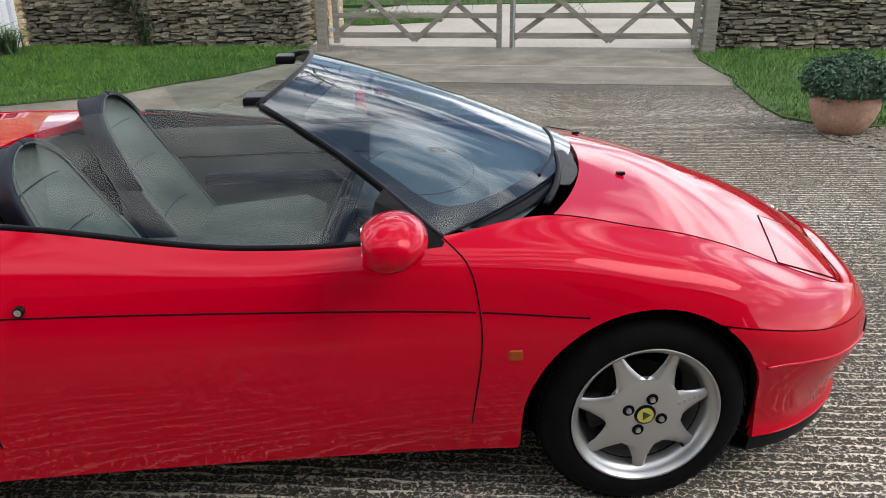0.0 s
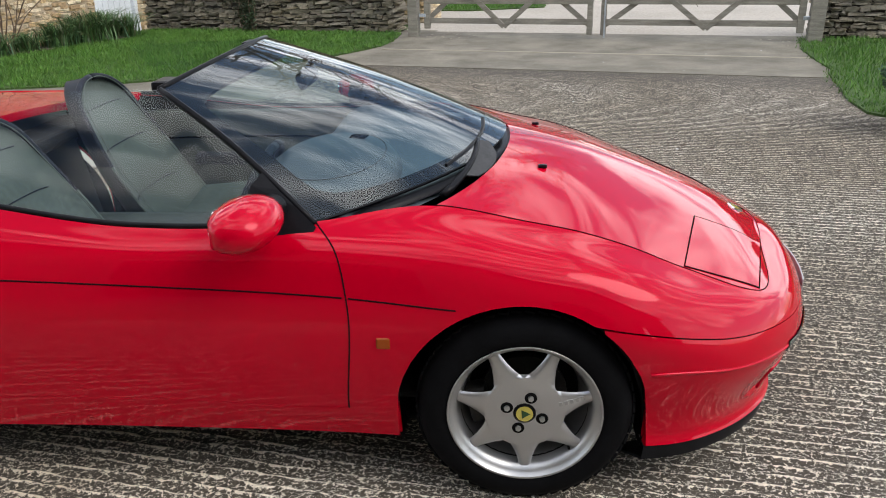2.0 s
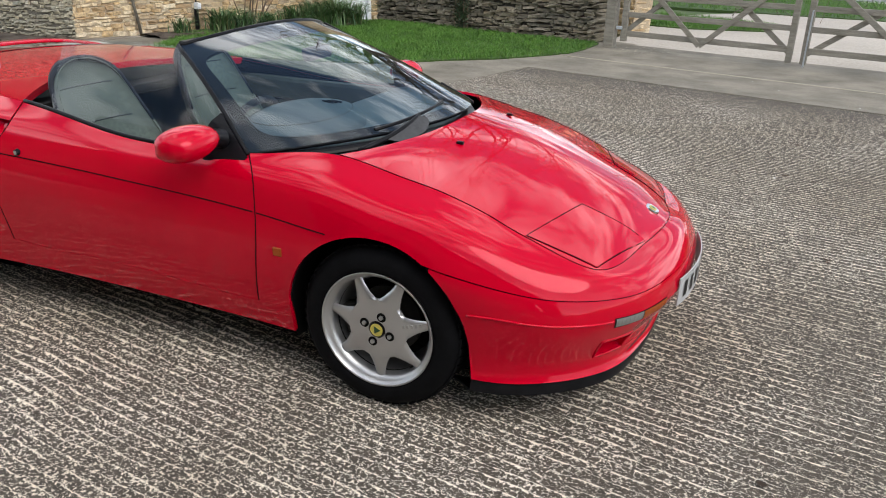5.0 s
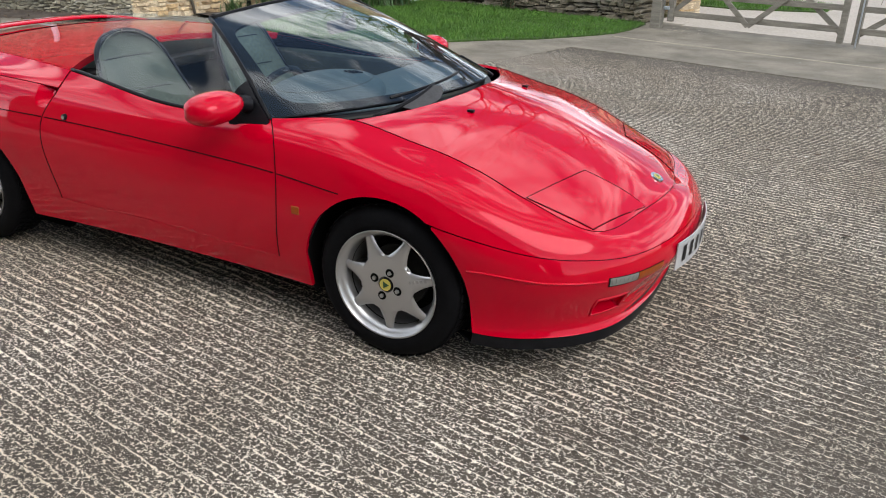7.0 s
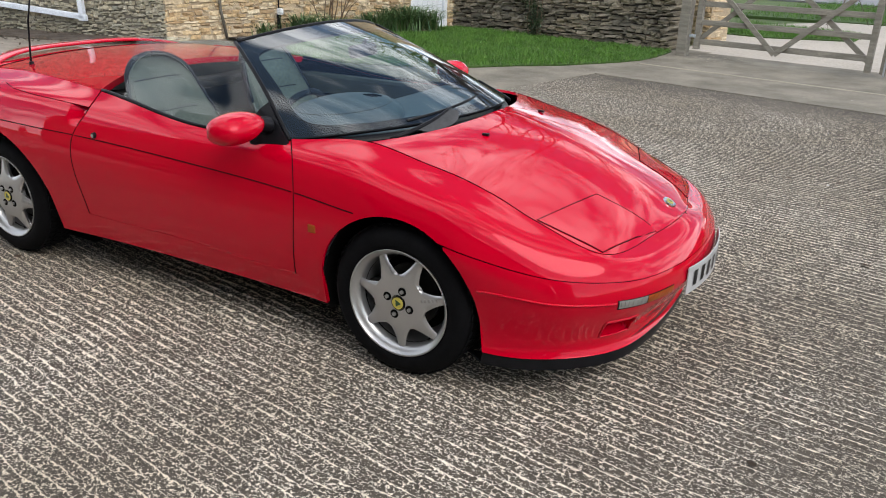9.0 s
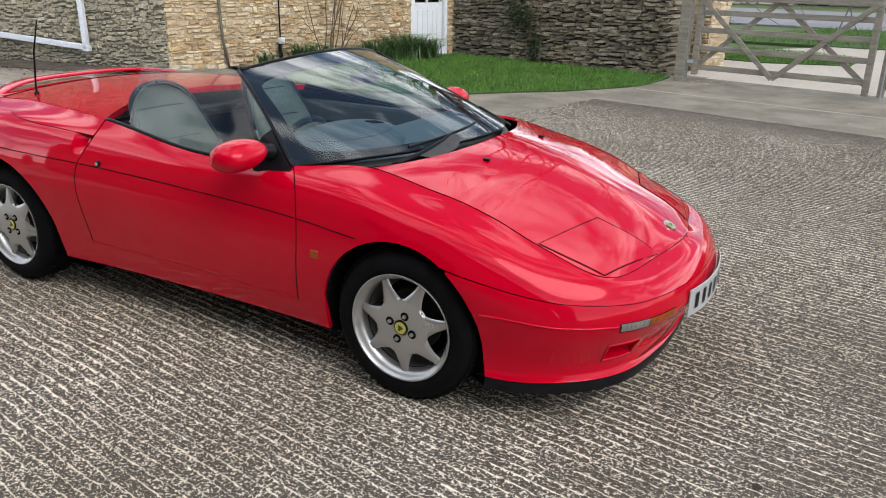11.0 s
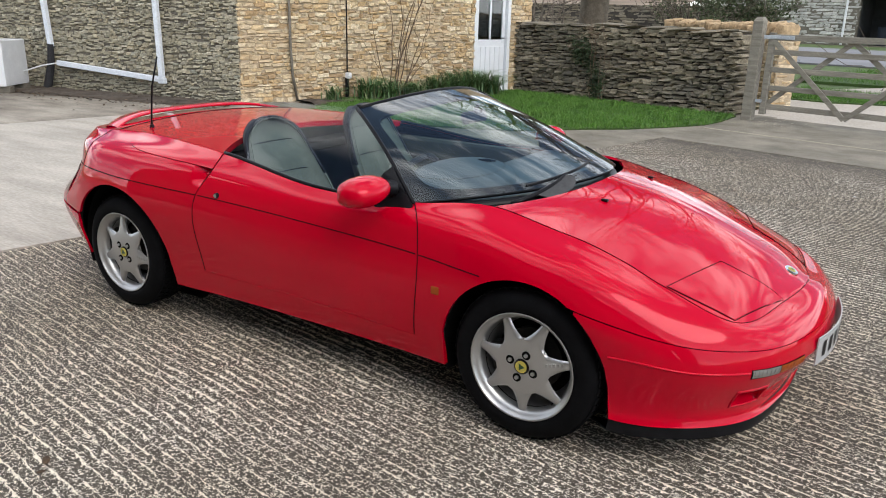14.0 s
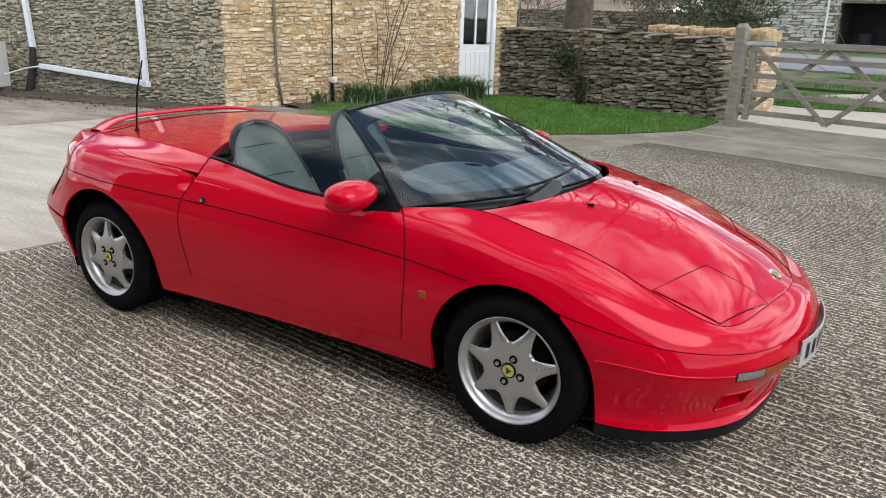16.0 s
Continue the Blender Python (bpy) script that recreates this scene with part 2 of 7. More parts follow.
smooth_concrete = noisy("smooth_concrete", (0.31, 0.28, 0.235), (0.50, 0.455, 0.39), 1.4, 0.85, 26, 0.4, 0.004, detail=10.0, stretch=(0.55, 2.6, 1))
dirty_concrete = noisy("dirty_concrete", (0.10, 0.084, 0.064), (0.40, 0.355, 0.29), 1.3, 0.9, 38, 0.7, 0.008, detail=11.0, stretch=(0.7, 1.5, 1))
apron_concrete = noisy("worn_concrete", (0.108, 0.095, 0.070), (0.265, 0.238, 0.186), 1.7, 0.88, 60, 0.7, 0.006, detail=11.0)
drive_mat = noisy("pale_drive", (0.36, 0.32, 0.265), (0.48, 0.43, 0.365), 0.4, 0.9, 30, 0.2, 0.004)
asphalt = noisy("grey_road", (0.16, 0.16, 0.17), (0.22, 0.22, 0.23), 0.3, 0.85, 60, 0.2, 0.003)
soil = noisy("dark_soil", (0.035, 0.025, 0.018), (0.10, 0.08, 0.06), 6, 0.95, 60, 0.6, 0.01)
field_mat = noisy("rough_grass", (0.05, 0.09, 0.02), (0.11, 0.15, 0.045), 0.6, 0.95, 12, 0.5, 0.02)
lawn_mat = noisy("lawn_soil", (0.03, 0.06, 0.012), (0.06, 0.11, 0.02), 2.0, 0.95, 50, 0.5, 0.01)
grass_mat = varied("grass_blade", [(0.045, 0.135, 0.010), (0.08, 0.20, 0.018), (0.065, 0.17, 0.014), (0.13, 0.23, 0.035)], 3.0, 0.6, 0.1, 0.001, island=True)
stone_grey = varied("grey_limestone", [(0.115, 0.100, 0.070), (0.27, 0.235, 0.170), (0.16, 0.142, 0.105), (0.36, 0.315, 0.235), (0.13, 0.112, 0.08), (0.22, 0.185, 0.125)], 28, 0.92, 0.8, 0.012, stain=(0.16, 0.145, 0.115))
stone_grey_rest = varied("grey_limestone_rest", [(0.115, 0.100, 0.070), (0.27, 0.235, 0.170), (0.16, 0.142, 0.105), (0.36, 0.315, 0.235), (0.13, 0.112, 0.08), (0.22, 0.185, 0.125)], 28, 0.92, 0.8, 0.012, island=True, stain=(0.16, 0.145, 0.115))
stone_gold = varied("golden_limestone", [(0.46, 0.32, 0.165), (0.64, 0.50, 0.31), (0.55, 0.45, 0.31), (0.74, 0.63, 0.45), (0.34, 0.235, 0.13), (0.62, 0.44, 0.235)], 22, 0.92, 0.6, 0.008, stain=(0.47, 0.36, 0.23))
stone_gold_rest = varied("golden_limestone_rest", [(0.46, 0.32, 0.165), (0.64, 0.50, 0.31), (0.55, 0.45, 0.31), (0.74, 0.63, 0.45), (0.34, 0.235, 0.13), (0.62, 0.44, 0.235)], 22, 0.92, 0.6, 0.008, island=True, stain=(0.47, 0.36, 0.23))
stone_pale = varied("pale_grey_stone", [(0.34, 0.31, 0.225), (0.46, 0.42, 0.31), (0.22, 0.205, 0.155), (0.50, 0.46, 0.36), (0.28, 0.275, 0.22), (0.40, 0.345, 0.24)], 24, 0.92, 0.7, 0.010, stain=(0.31, 0.285, 0.21))
stone_pale_rest = varied("pale_grey_stone_rest", [(0.34, 0.31, 0.225), (0.46, 0.42, 0.31), (0.22, 0.205, 0.155), (0.50, 0.46, 0.36), (0.28, 0.275, 0.22), (0.40, 0.345, 0.24)], 24, 0.92, 0.7, 0.010, island=True, stain=(0.31, 0.285, 0.21))
mortar = noisy("lime_mortar", (0.34, 0.27, 0.18), (0.48, 0.39, 0.27), 3, 0.95, 50, 0.5, 0.006)
dry_core = noisy("dark_joint", (0.03, 0.026, 0.02), (0.07, 0.06, 0.048), 5, 0.95, 50, 0.5, 0.006)
pale_mortar = noisy("grey_mortar", (0.10, 0.088, 0.068), (0.19, 0.17, 0.135), 3, 0.95, 50, 0.5, 0.006)
joint_mat = noisy("pale_joint", (0.27, 0.24, 0.18), (0.36, 0.32, 0.25), 1.5, 0.9, 60, 0.3, 0.003)
# Lighter copy of the pale stone: the far barn's sunlight is in the colour.
barn_stone = varied("sunlit_barn_stone", [(0.42, 0.42, 0.39), (0.55, 0.54, 0.50), (0.36, 0.355, 0.33), (0.60, 0.59, 0.55)], 8, 0.92, 0.5, 0.01, island=True, stain=(0.33, 0.32, 0.29))
oak = noisy("weathered_oak", (0.155, 0.142, 0.112), (0.29, 0.265, 0.215), 3.0, 0.85, 30, 0.5, 0.003, stretch=(1, 8, 8))
galv = noisy("galvanised_steel", (0.36, 0.39, 0.42), (0.48, 0.51, 0.54), 10, 0.45, 90, 0.1, 0.001, metal=0.7)
door_paint = noisy("white_door_paint", (0.70, 0.72, 0.74), (0.78, 0.80, 0.82), 4, 0.45, 60, 0.1, 0.001)
frame_paint = noisy("pale_blue_white_paint", (0.62, 0.66, 0.71), (0.72, 0.76, 0.80), 4, 0.45, 60, 0.15, 0.001)
bark = noisy("tree_bark", (0.07, 0.055, 0.04), (0.16, 0.13, 0.10), 6, 0.95, 40, 0.8, 0.01)
twig_mat = noisy("brown_twig", (0.10, 0.065, 0.04), (0.18, 0.13, 0.085), 10, 0.9, 60, 0.3, 0.002)
blade_mat = varied("lily_leaf", [(0.035, 0.085, 0.022), (0.06, 0.14, 0.035), (0.10, 0.19, 0.06), (0.04, 0.10, 0.04), (0.20, 0.20, 0.09)], 5, 0.5, 0.1, 0.001, island=True)
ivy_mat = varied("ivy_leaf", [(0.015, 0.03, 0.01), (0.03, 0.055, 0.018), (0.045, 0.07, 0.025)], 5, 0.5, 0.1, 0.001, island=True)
shrub_mat = varied("shrub_leaf", [(0.03, 0.075, 0.035), (0.05, 0.11, 0.06), (0.08, 0.15, 0.09), (0.04, 0.09, 0.04)], 5, 0.6, 0.1, 0.001, island=True)
hedge_mat = varied("hedge_leaf", [(0.035, 0.05, 0.02), (0.06, 0.085, 0.03), (0.09, 0.10, 0.05)], 5, 0.8, 0.1, 0.001, island=True)
terracotta = noisy("terracotta", (0.36, 0.20, 0.13), (0.50, 0.31, 0.22), 5, 0.85, 40, 0.3, 0.003)
gravel_mat = varied("gravel_stone", [(0.22, 0.20, 0.17), (0.34, 0.30, 0.25), (0.28, 0.24, 0.19)], 30, 0.9, 0.3, 0.002, island=True)
leaf_dead = varied("dead_leaf", [(0.05, 0.03, 0.015), (0.10, 0.06, 0.03), (0.03, 0.02, 0.012)], 30, 0.9, 0.3, 0.002)
leaf_drift = varied("leaf_drift", [(0.045, 0.030, 0.018), (0.10, 0.068, 0.040), (0.03, 0.022, 0.015), (0.17, 0.12, 0.075)], 30, 0.8, 0.3, 0.002, island=True)
wattle_mat = varied("wattle_stake", [(0.40, 0.29, 0.17), (0.52, 0.39, 0.24), (0.34, 0.24, 0.14)], 12, 0.9, 0.4, 0.004)
slate = noisy("grey_slate", (0.12, 0.12, 0.125), (0.2, 0.2, 0.205), 3, 0.8, 40, 0.3, 0.004)
# Near-black colour that stands for the shade inside rooms and openings.
shade_mat = noisy("unlit_inside", (0.03, 0.03, 0.032), (0.06, 0.06, 0.065), 2, 0.9, 20, 0.2, 0.01)
hill_mat = noisy("bare_field", (0.17, 0.125, 0.09), (0.26, 0.20, 0.145), 0.12, 0.95, 1.5, 0.3, 0.05)

# ---- mesh helpers ----
def thing(name, m, label, category, group="", kind=""):
    """An Empty at a thing's base."""
    ob = new(name)
    ob.empty_display_size = 0.1
    ob.matrix_world = m
    return tagged(ob, label, category, group, kind)


def part(name, bm, material, parent=None, label="", smooth=False, kind=""):
    """One mesh object from a bmesh (or a mesh) under a thing or a part, in the parent's own axes."""
    if isinstance(bm, bmesh.types.BMesh):
        me = bpy.data.meshes.new(name)
        bm.to_mesh(me)
        bm.free()
    else:
        me = bm
    if not me.materials:
        me.materials.append(material)
    if smooth:
        me.shade_smooth()
    ob = new(name, me)
    if parent is not None:
        ob.parent = parent
    return tagged(ob, label, kind=kind)


def box(bm, sx, sy, sz, m=None, bevel=0.0, seg=1):
    """A box of that size round the origin of m, with bevelled edges."""
    made = bmesh.ops.create_cube(bm, size=1.0, matrix=(m or Matrix()) @ Matrix.Diagonal((sx, sy, sz, 1)))
    if bevel:
        es = {e for v in made["verts"] for e in v.link_edges}
        bmesh.ops.bevel(bm, geom=list(es), offset=bevel, segments=seg, affect="EDGES", profile=0.6)
    return bm


def boxed(sx, sy, sz, m=None, bevel=0.0, seg=1):
    return box(bmesh.new(), sx, sy, sz, m, bevel, seg)


def cyl(bm, r1, r2, depth, m=None, seg=20):
    bmesh.ops.create_cone(bm, cap_ends=True, segments=seg, radius1=r1, radius2=r2, depth=depth, matrix=m or Matrix())
    return bm


def grid_mesh(P, closed_u=False, closed_v=False):
    """A mesh from an (n, m, 3) array of points."""
    P = np.asarray(P, float)
    n, m = P.shape[:2]
    idx = np.arange(n * m).reshape(n, m)
    a = idx if not closed_u else np.vstack([idx, idx[:1]])
    a = a if not closed_v else np.hstack([a, a[:, :1]])
    f = np.stack([a[:-1, :-1], a[1:, :-1], a[1:, 1:], a[:-1, 1:]], -1).reshape(-1, 4)
    me = bpy.data.meshes.new("grid")
    me.from_pydata(P.reshape(-1, 3).tolist(), [], f.tolist())
    return me


def lathe(profile, seg=48, axis="y"):
    """A surface turned round the y axis from (radius, height) pairs."""
    a = np.linspace(0, 2 * math.pi, seg, endpoint=False)
    pr = np.array(profile, float)
    P = np.stack([pr[None, :, 0] * np.cos(a)[:, None], np.broadcast_to(pr[None, :, 1], (seg, len(pr))), pr[None, :, 0] * np.sin(a)[:, None]], -1)
    if axis == "z":
        P = P[..., [0, 2, 1]]
    return grid_mesh(P, closed_u=True)


def tube(points, radius, seg=8, caps=True):
    """A round tube along points; radius may be a list."""
    pts = [Vector(p) for p in points]
    rad = radius if isinstance(radius, (list, tuple, np.ndarray)) else [radius] * len(pts)
    rows = []
    ref = Vector((0, 0, 1))
    for i, p in enumerate(pts):
        d = (pts[min(i + 1, len(pts) - 1)] - pts[max(i - 1, 0)]).normalized()
        if abs(d.dot(ref)) > 0.95:
            ref = Vector((1, 0, 0)) if abs(d.x) < 0.9 else Vector((0, 1, 0))
        a = d.cross(ref).normalized()
        b = d.cross(a)
        rows.append([p + float(rad[i]) * (math.cos(t) * a + math.sin(t) * b) for t in np.linspace(0, 2 * math.pi, seg, endpoint=False)])
    me = grid_mesh(np.array([[tuple(v) for v in r] for r in rows]), closed_v=True)
    if caps:
        bm = bmesh.new()
        bm.from_mesh(me)
        bm.verts.ensure_lookup_table()
        n = len(rows)
        bm.faces.new([bm.verts[i] for i in range(seg)])
        bm.faces.new([bm.verts[(n - 1) * seg + i] for i in reversed(range(seg))])
        bm.to_mesh(me)
        bm.free()
    return me


def spline(knots, ctrl, t):
    """A smooth curve through ctrl (n, d) at the given knots, evaluated at t."""
    k, c, t = np.asarray(knots, float), np.asarray(ctrl, float), np.atleast_1d(t).astype(float)
    if c.ndim == 1:
        c = c[:, None]
    h = np.diff(k)[:, None]
    s = np.diff(c, axis=0) / h
    m = np.zeros_like(c)
    m[1:-1] = (s[:-1] * h[1:] + s[1:] * h[:-1]) / (h[1:] + h[:-1])
    m[0], m[-1] = s[0], s[-1]
    i = np.clip(np.searchsorted(k, t, side="right") - 1, 0, len(k) - 2)
    hh = (k[i + 1] - k[i])
    x = ((t - k[i]) / hh)[:, None]
    hh = hh[:, None]
    return (2 * x**3 - 3 * x**2 + 1) * c[i] + (x**3 - 2 * x**2 + x) * hh * m[i] + (-2 * x**3 + 3 * x**2) * c[i + 1] + (x**3 - x**2) * hh * m[i + 1]


def thick(ob, t, offset=-1.0):
    mod = ob.modifiers.new("thickness", "SOLIDIFY")
    mod.thickness, mod.offset = t, offset
    rim = ob.modifiers.new("crisp_rim", "EDGE_SPLIT")
    rim.split_angle = radians(50)
    return ob


def rounded(ob, w, seg=2, angle=35):
    mod = ob.modifiers.new("edge", "BEVEL")
    mod.width, mod.segments, mod.limit_method, mod.angle_limit = w, seg, "ANGLE", radians(angle)
    return ob


# ---- the car: x forward, y to its own left, z up, origin on the ground under the front axle ----
# Guide curves run from the nose's middle round the flank to the tail's middle; station by station (x, y outwards, z).
RAIL_LIP = [(.80, 0, .175), (.785, .27, .175), (.71, .53, .172), (.55, .69, .17), (.336, .775, .172), (.2, .79, .18), (0, .79, .19), (-.2, .785, .19), (-.47, .772, .192),
            (-1.03, .775, .20), (-1.645, .78, .195), (-1.88, .785, .19), (-2.25, .79, .2), (-2.58, .77, .21), (-2.78, .66, .23), (-2.88, .36, .24), (-2.91, 0, .24)]
RAIL_SEAM = [(.895, 0, .385), (.868, .28, .385), (.755, .56, .385), (.57, .73, .395), (.313, .815, .415), (.2, .822, .40), (0, .82, .36), (-.2, .812, .32), (-.466, .800, .293),
             (-1.0, .802, .310), (-1.645, .805, .313), (-1.88, .812, .33), (-2.25, .835, .40), (-2.60, .825, .45), (-2.86, .72, .475), (-2.97, .38, .48), (-3.0, 0, .48)]
RAIL_CREASE = [(.882, 0, .455), (.852, .28, .452), (.735, .56, .455), (.53, .73, .478), (.25, .826, .541), (.15, .83, .56), (0, .832, .585), (-.18, .824, .597), (-.449, .812, .622),
               (-1.0, .812, .652), (-1.655, .822, .674), (-1.9, .832, .678), (-2.25, .84, .69), (-2.52, .80, .703), (-2.69, .675, .70), (-2.78, .38, .70), (-2.81, 0, .70)]
RAIL_FLANK = [(.852, 0, .505), (.82, .27, .495), (.705, .545, .505), (.50, .70, .545), (.25, .775, .635), (.15, .785, .66), (0, .79, .685), (-.18, .79, .71), (-.475, .778, .735),
              (-1.0, .785, .735), (-1.60, .775, .775), (-1.88, .785, .79), (-2.25, .79, .80), (-2.50, .765, .795), (-2.70, .655, .79), (-2.77, .36, .79), (-2.78, 0, .79)]
RAIL_TOP = [(.785, 0, .545), (.745, .235, .530), (.648, .555, .532), (.43, .607, .618), (.25, .615, .693), (.15, .618, .725), (0, .622, .758), (-.235, .63, .805), (-.535, .710, .79),
            (-1.0, .735, .783), (-1.60, .69, .850), (-1.88, .665, .866), (-2.25, .63, .872), (-2.49, .635, .866), (-2.70, .585, .852), (-2.76, .3, .86), (-2.78, 0, .862)]
RAILS = [np.array(r) for r in (RAIL_LIP, RAIL_SEAM, RAIL_CREASE, RAIL_FLANK, RAIL_TOP)]
KNOT = [0.0]
for _i in range(16):
    KNOT.append(KNOT[-1] + float(np.mean([np.linalg.norm(r[_i + 1] - r[_i]) for r in RAILS])))
KNOT = np.array(KNOT)


def rail(r, u):
    """The guide curve r at stations u (0 to 16), symmetric at the nose and the tail."""
    ctrl = RAILS[r]
    k = np.concatenate([[-KNOT[1]], KNOT, [2 * KNOT[-1] - KNOT[-2]]])
    c = np.vstack([ctrl[1] * (1, -1, 1), ctrl, ctrl[-2] * (1, -1, 1)])
    return spline(k, c, np.interp(u, np.arange(17), KNOT))


def section(u, v):
    """Points of the skin at stations u and heights v (0 lip, 1 seam, 2 crease, 3 flank, 4 top)."""
    u, v = np.atleast_1d(u), np.asarray(v, float)
    R = np.stack([rail(r, u) for r in range(5)], 1)
    out = np.zeros((len(u), v.shape[-1], 3))
    for i in range(len(u)):
        vi = v if v.ndim == 1 else v[i]
        h = np.concatenate([[0], np.cumsum(np.maximum(np.linalg.norm(np.diff(R[i], axis=0), axis=1), 1e-3))])
        out[i] = spline(h, R[i], np.interp(vi, np.arange(5), h))
        tuck = np.where(vi < 1, np.sin(np.pi * np.clip(vi, 0, 1) ** 0.6), 0)
        out[i, :, 0] -= 0.034 * tuck * np.clip((out[i, :, 0] - 0.3) / 0.5, 0, 1)
        out[i, :, 1] *= 1 - tuck * np.interp(out[i, :, 0], [-0.4, 0.3], [0.0, 0.020])
    return out


def station(x, r=2):
    """The station at which guide curve r passes x, on the flank."""
    us = np.linspace(1.5, 14.5, 1301)
    xs = rail(r, us)[:, 0]
    return float(us[np.argmin(np.abs(xs - x))])


ARCH_F, ARCH_R = (-0.010, 0.285, 0.326), (-2.235, 0.29, 0.352)


def arch_v(u, v0, arch):
    """For each station, the lowest v from v0 up that lies clear of the wheel arch."""
    v = np.linspace(0, 4, 321)
    P = section(u, v)
    ax, az, ar = arch
    res = np.zeros(len(u))
    for i in range(len(u)):
        inside = ((P[i, :, 0] - ax)**2 + (P[i, :, 2] - az)**2 < ar**2) | ((np.abs(P[i, :, 0] - ax) < ar * 0.999) & (P[i, :, 2] < az))
        j = np.nonzero(inside)[0]
        if len(j) and j[-1] < 320:
            k = j[-1]
            d0 = math.hypot(P[i, k, 0] - ax, P[i, k, 2] - az) - ar
            d1 = math.hypot(P[i, k + 1, 0] - ax, P[i, k + 1, 2] - az) - ar
            f = min(max(-d0 / (d1 - d0), 0), 1) if abs(d1 - d0) > 1e-6 else 1
            res[i] = v[k] + f * (v[1] - v[0])
        res[i] = max(res[i], v0 if np.isscalar(v0) else v0[i])
    return res


def skin(u, vlow, vhigh, n=26, grow=0.0):
    """Skin between two heights given station by station."""
    vlow, vhigh = np.broadcast_to(vlow, (len(u),)), np.broadcast_to(vhigh, (len(u),))
    v = vlow[:, None] + (vhigh - vlow)[:, None] * np.linspace(0, 1, n)[None, :]
    return section(u, v)


def cut_skin(u, vlow, vcut, vhigh, n=34):
    """Skin whose rows run straight on and end at the arch: rows below vcut fold on to its edge."""
    vlow, vhigh = np.broadcast_to(vlow, (len(u),)), np.broadcast_to(vhigh, (len(u),))
    v = vlow[:, None] + (vhigh - vlow)[:, None] * np.linspace(0, 1, n)[None, :]
    return section(u, np.maximum(v, vcut[:, None]))


def arch_stations(u0, u1, arch, n=60):
    """Stations from u0 to u1, set close where the arch's edge is steep."""
    us = list(np.linspace(u0, u1, n))
    for side in (-1, 1):
        for c in np.linspace(0.80, 1.0, 16):
            s = station(arch[0] + side * arch[2] * math.sqrt(max(0, 1 - (1 - c)**2 * 25 * 0.04)) * (0.995 if c == 1.0 else 1), 1)
            if u0 < s < u1:
                us.append(s)
    return np.array(sorted(set(np.round(us, 4))))


def weld(me):
    """Merge the points that fell together."""
    bm = bmesh.new()
    bm.from_mesh(me)
    bmesh.ops.remove_doubles(bm, verts=bm.verts, dist=0.00005)
    bmesh.ops.dissolve_degenerate(bm, edges=bm.edges, dist=0.00005)
    bm.to_mesh(me)
    bm.free()
    return me


def flip(P, side):
    """Points of the car's right (-1) or left (1) half."""
    Q = np.array(P)
    Q[..., 1] *= side
    return Q


def panel(name, P, parent, side, material=None, label="", depth=0.012):
    me = weld(grid_mesh(flip(P, side)))
    if side < 0:
        me.flip_normals()
    ob = part(name, me, material or paint, parent, label, smooth=True)
    thick(ob, depth)
    return ob


def scooped(P, depth):
    """The skin behind the door pressed in to an air intake under the hood cover."""
    x, z = P[..., 0], P[..., 2]
    ahead = np.clip(1 - (-1.628 - x) / 0.075, 0, 1)
    up = np.clip((z - 0.716) / 0.020, 0, 1) * np.clip((0.826 - z) / 0.012, 0, 1)
    Q = P.copy()
    Q[..., 1] -= depth * np.minimum(ahead * 1.5, 1) * up * (x > -1.75) * (x < -1.56)
    return Q


car = thing("sports_car", Matrix(), "glossy red open-top two-seat sports car parked on grooved concrete", "car")
GAP = 0.006


def full(P):
    """Both halves of a strip that meets the middle plane, as one strip along the stations."""
    return np.concatenate([flip(P[::-1], -1), flip(P[1:], 1)], 0)


def whole(name, P, material, label="", depth=0.012, rear=False):
    me = weld(grid_mesh(full(P)))
    if rear:
        me.flip_normals()
    ob = part(name, me, material, car, label, smooth=True)
    thick(ob, depth)
    return ob


# near-black inner shell under all the gaps, added to make them look shaded
u_all = np.unique(np.concatenate([np.linspace(0, 16, 160), arch_stations(4, 8, ARCH_F, 10), arch_stations(10.3, 13.8, ARCH_R, 10)]))
vl = np.where(u_all < 9, arch_v(u_all, 0.05, ARCH_F), arch_v(u_all, 0.05, ARCH_R))
P = skin(u_all, np.minimum(vl + 0.06, 3.9), 3.95, 24)
P[..., 1] *= 0.988
P[..., 0] = -1.1 + (P[..., 0] + 1.1) * 0.994
P[..., 2] -= 0.004
P = scooped(P, 0.06)
behind = np.clip(1 - np.abs(u_all - 1.95) / 0.55, 0, 1)[:, None] * np.clip(1 - np.abs(np.linspace(0.06, 3.95, 24) - 0.45) / 0.6, 0, 1)[None, :]
P[..., 0] -= 0.16 * np.minimum(behind * 2, 1)
P[..., 1] *= 1 - 0.12 * np.minimum(behind * 2, 1)
whole("inner_shell", P, shade_and_liner, depth=0.006)

# front bumper and nose
uF = station(0.33, 0)
DUCT = (1.70, 2.24, 0.30, 0.62)      # the cooling ducts' openings: stations and heights on the skin
u_bump = np.unique(np.round(np.concatenate([np.linspace(0, 3.2, 40), np.linspace(DUCT[0], DUCT[1], 12), arch_stations(3.21, 4.9, ARCH_F, 40)]), 5))
va = arch_v(u_bump, 0.0, ARCH_F)
top = np.minimum(2 - 0.02, 4.0) * np.ones(len(u_bump))
keep = va < 1.93
v_bump = np.unique(np.concatenate([np.linspace(0, 1.98, 30), DUCT[2:]]))
ub = u_bump[keep]
P = section(ub, np.maximum(np.broadcast_to(v_bump, (len(ub), len(v_bump))), va[keep][:, None]))
me = grid_mesh(full(P))
uc = np.concatenate([0.5 * (ub[1:] + ub[:-1])[::-1], 0.5 * (ub[1:] + ub[:-1])])
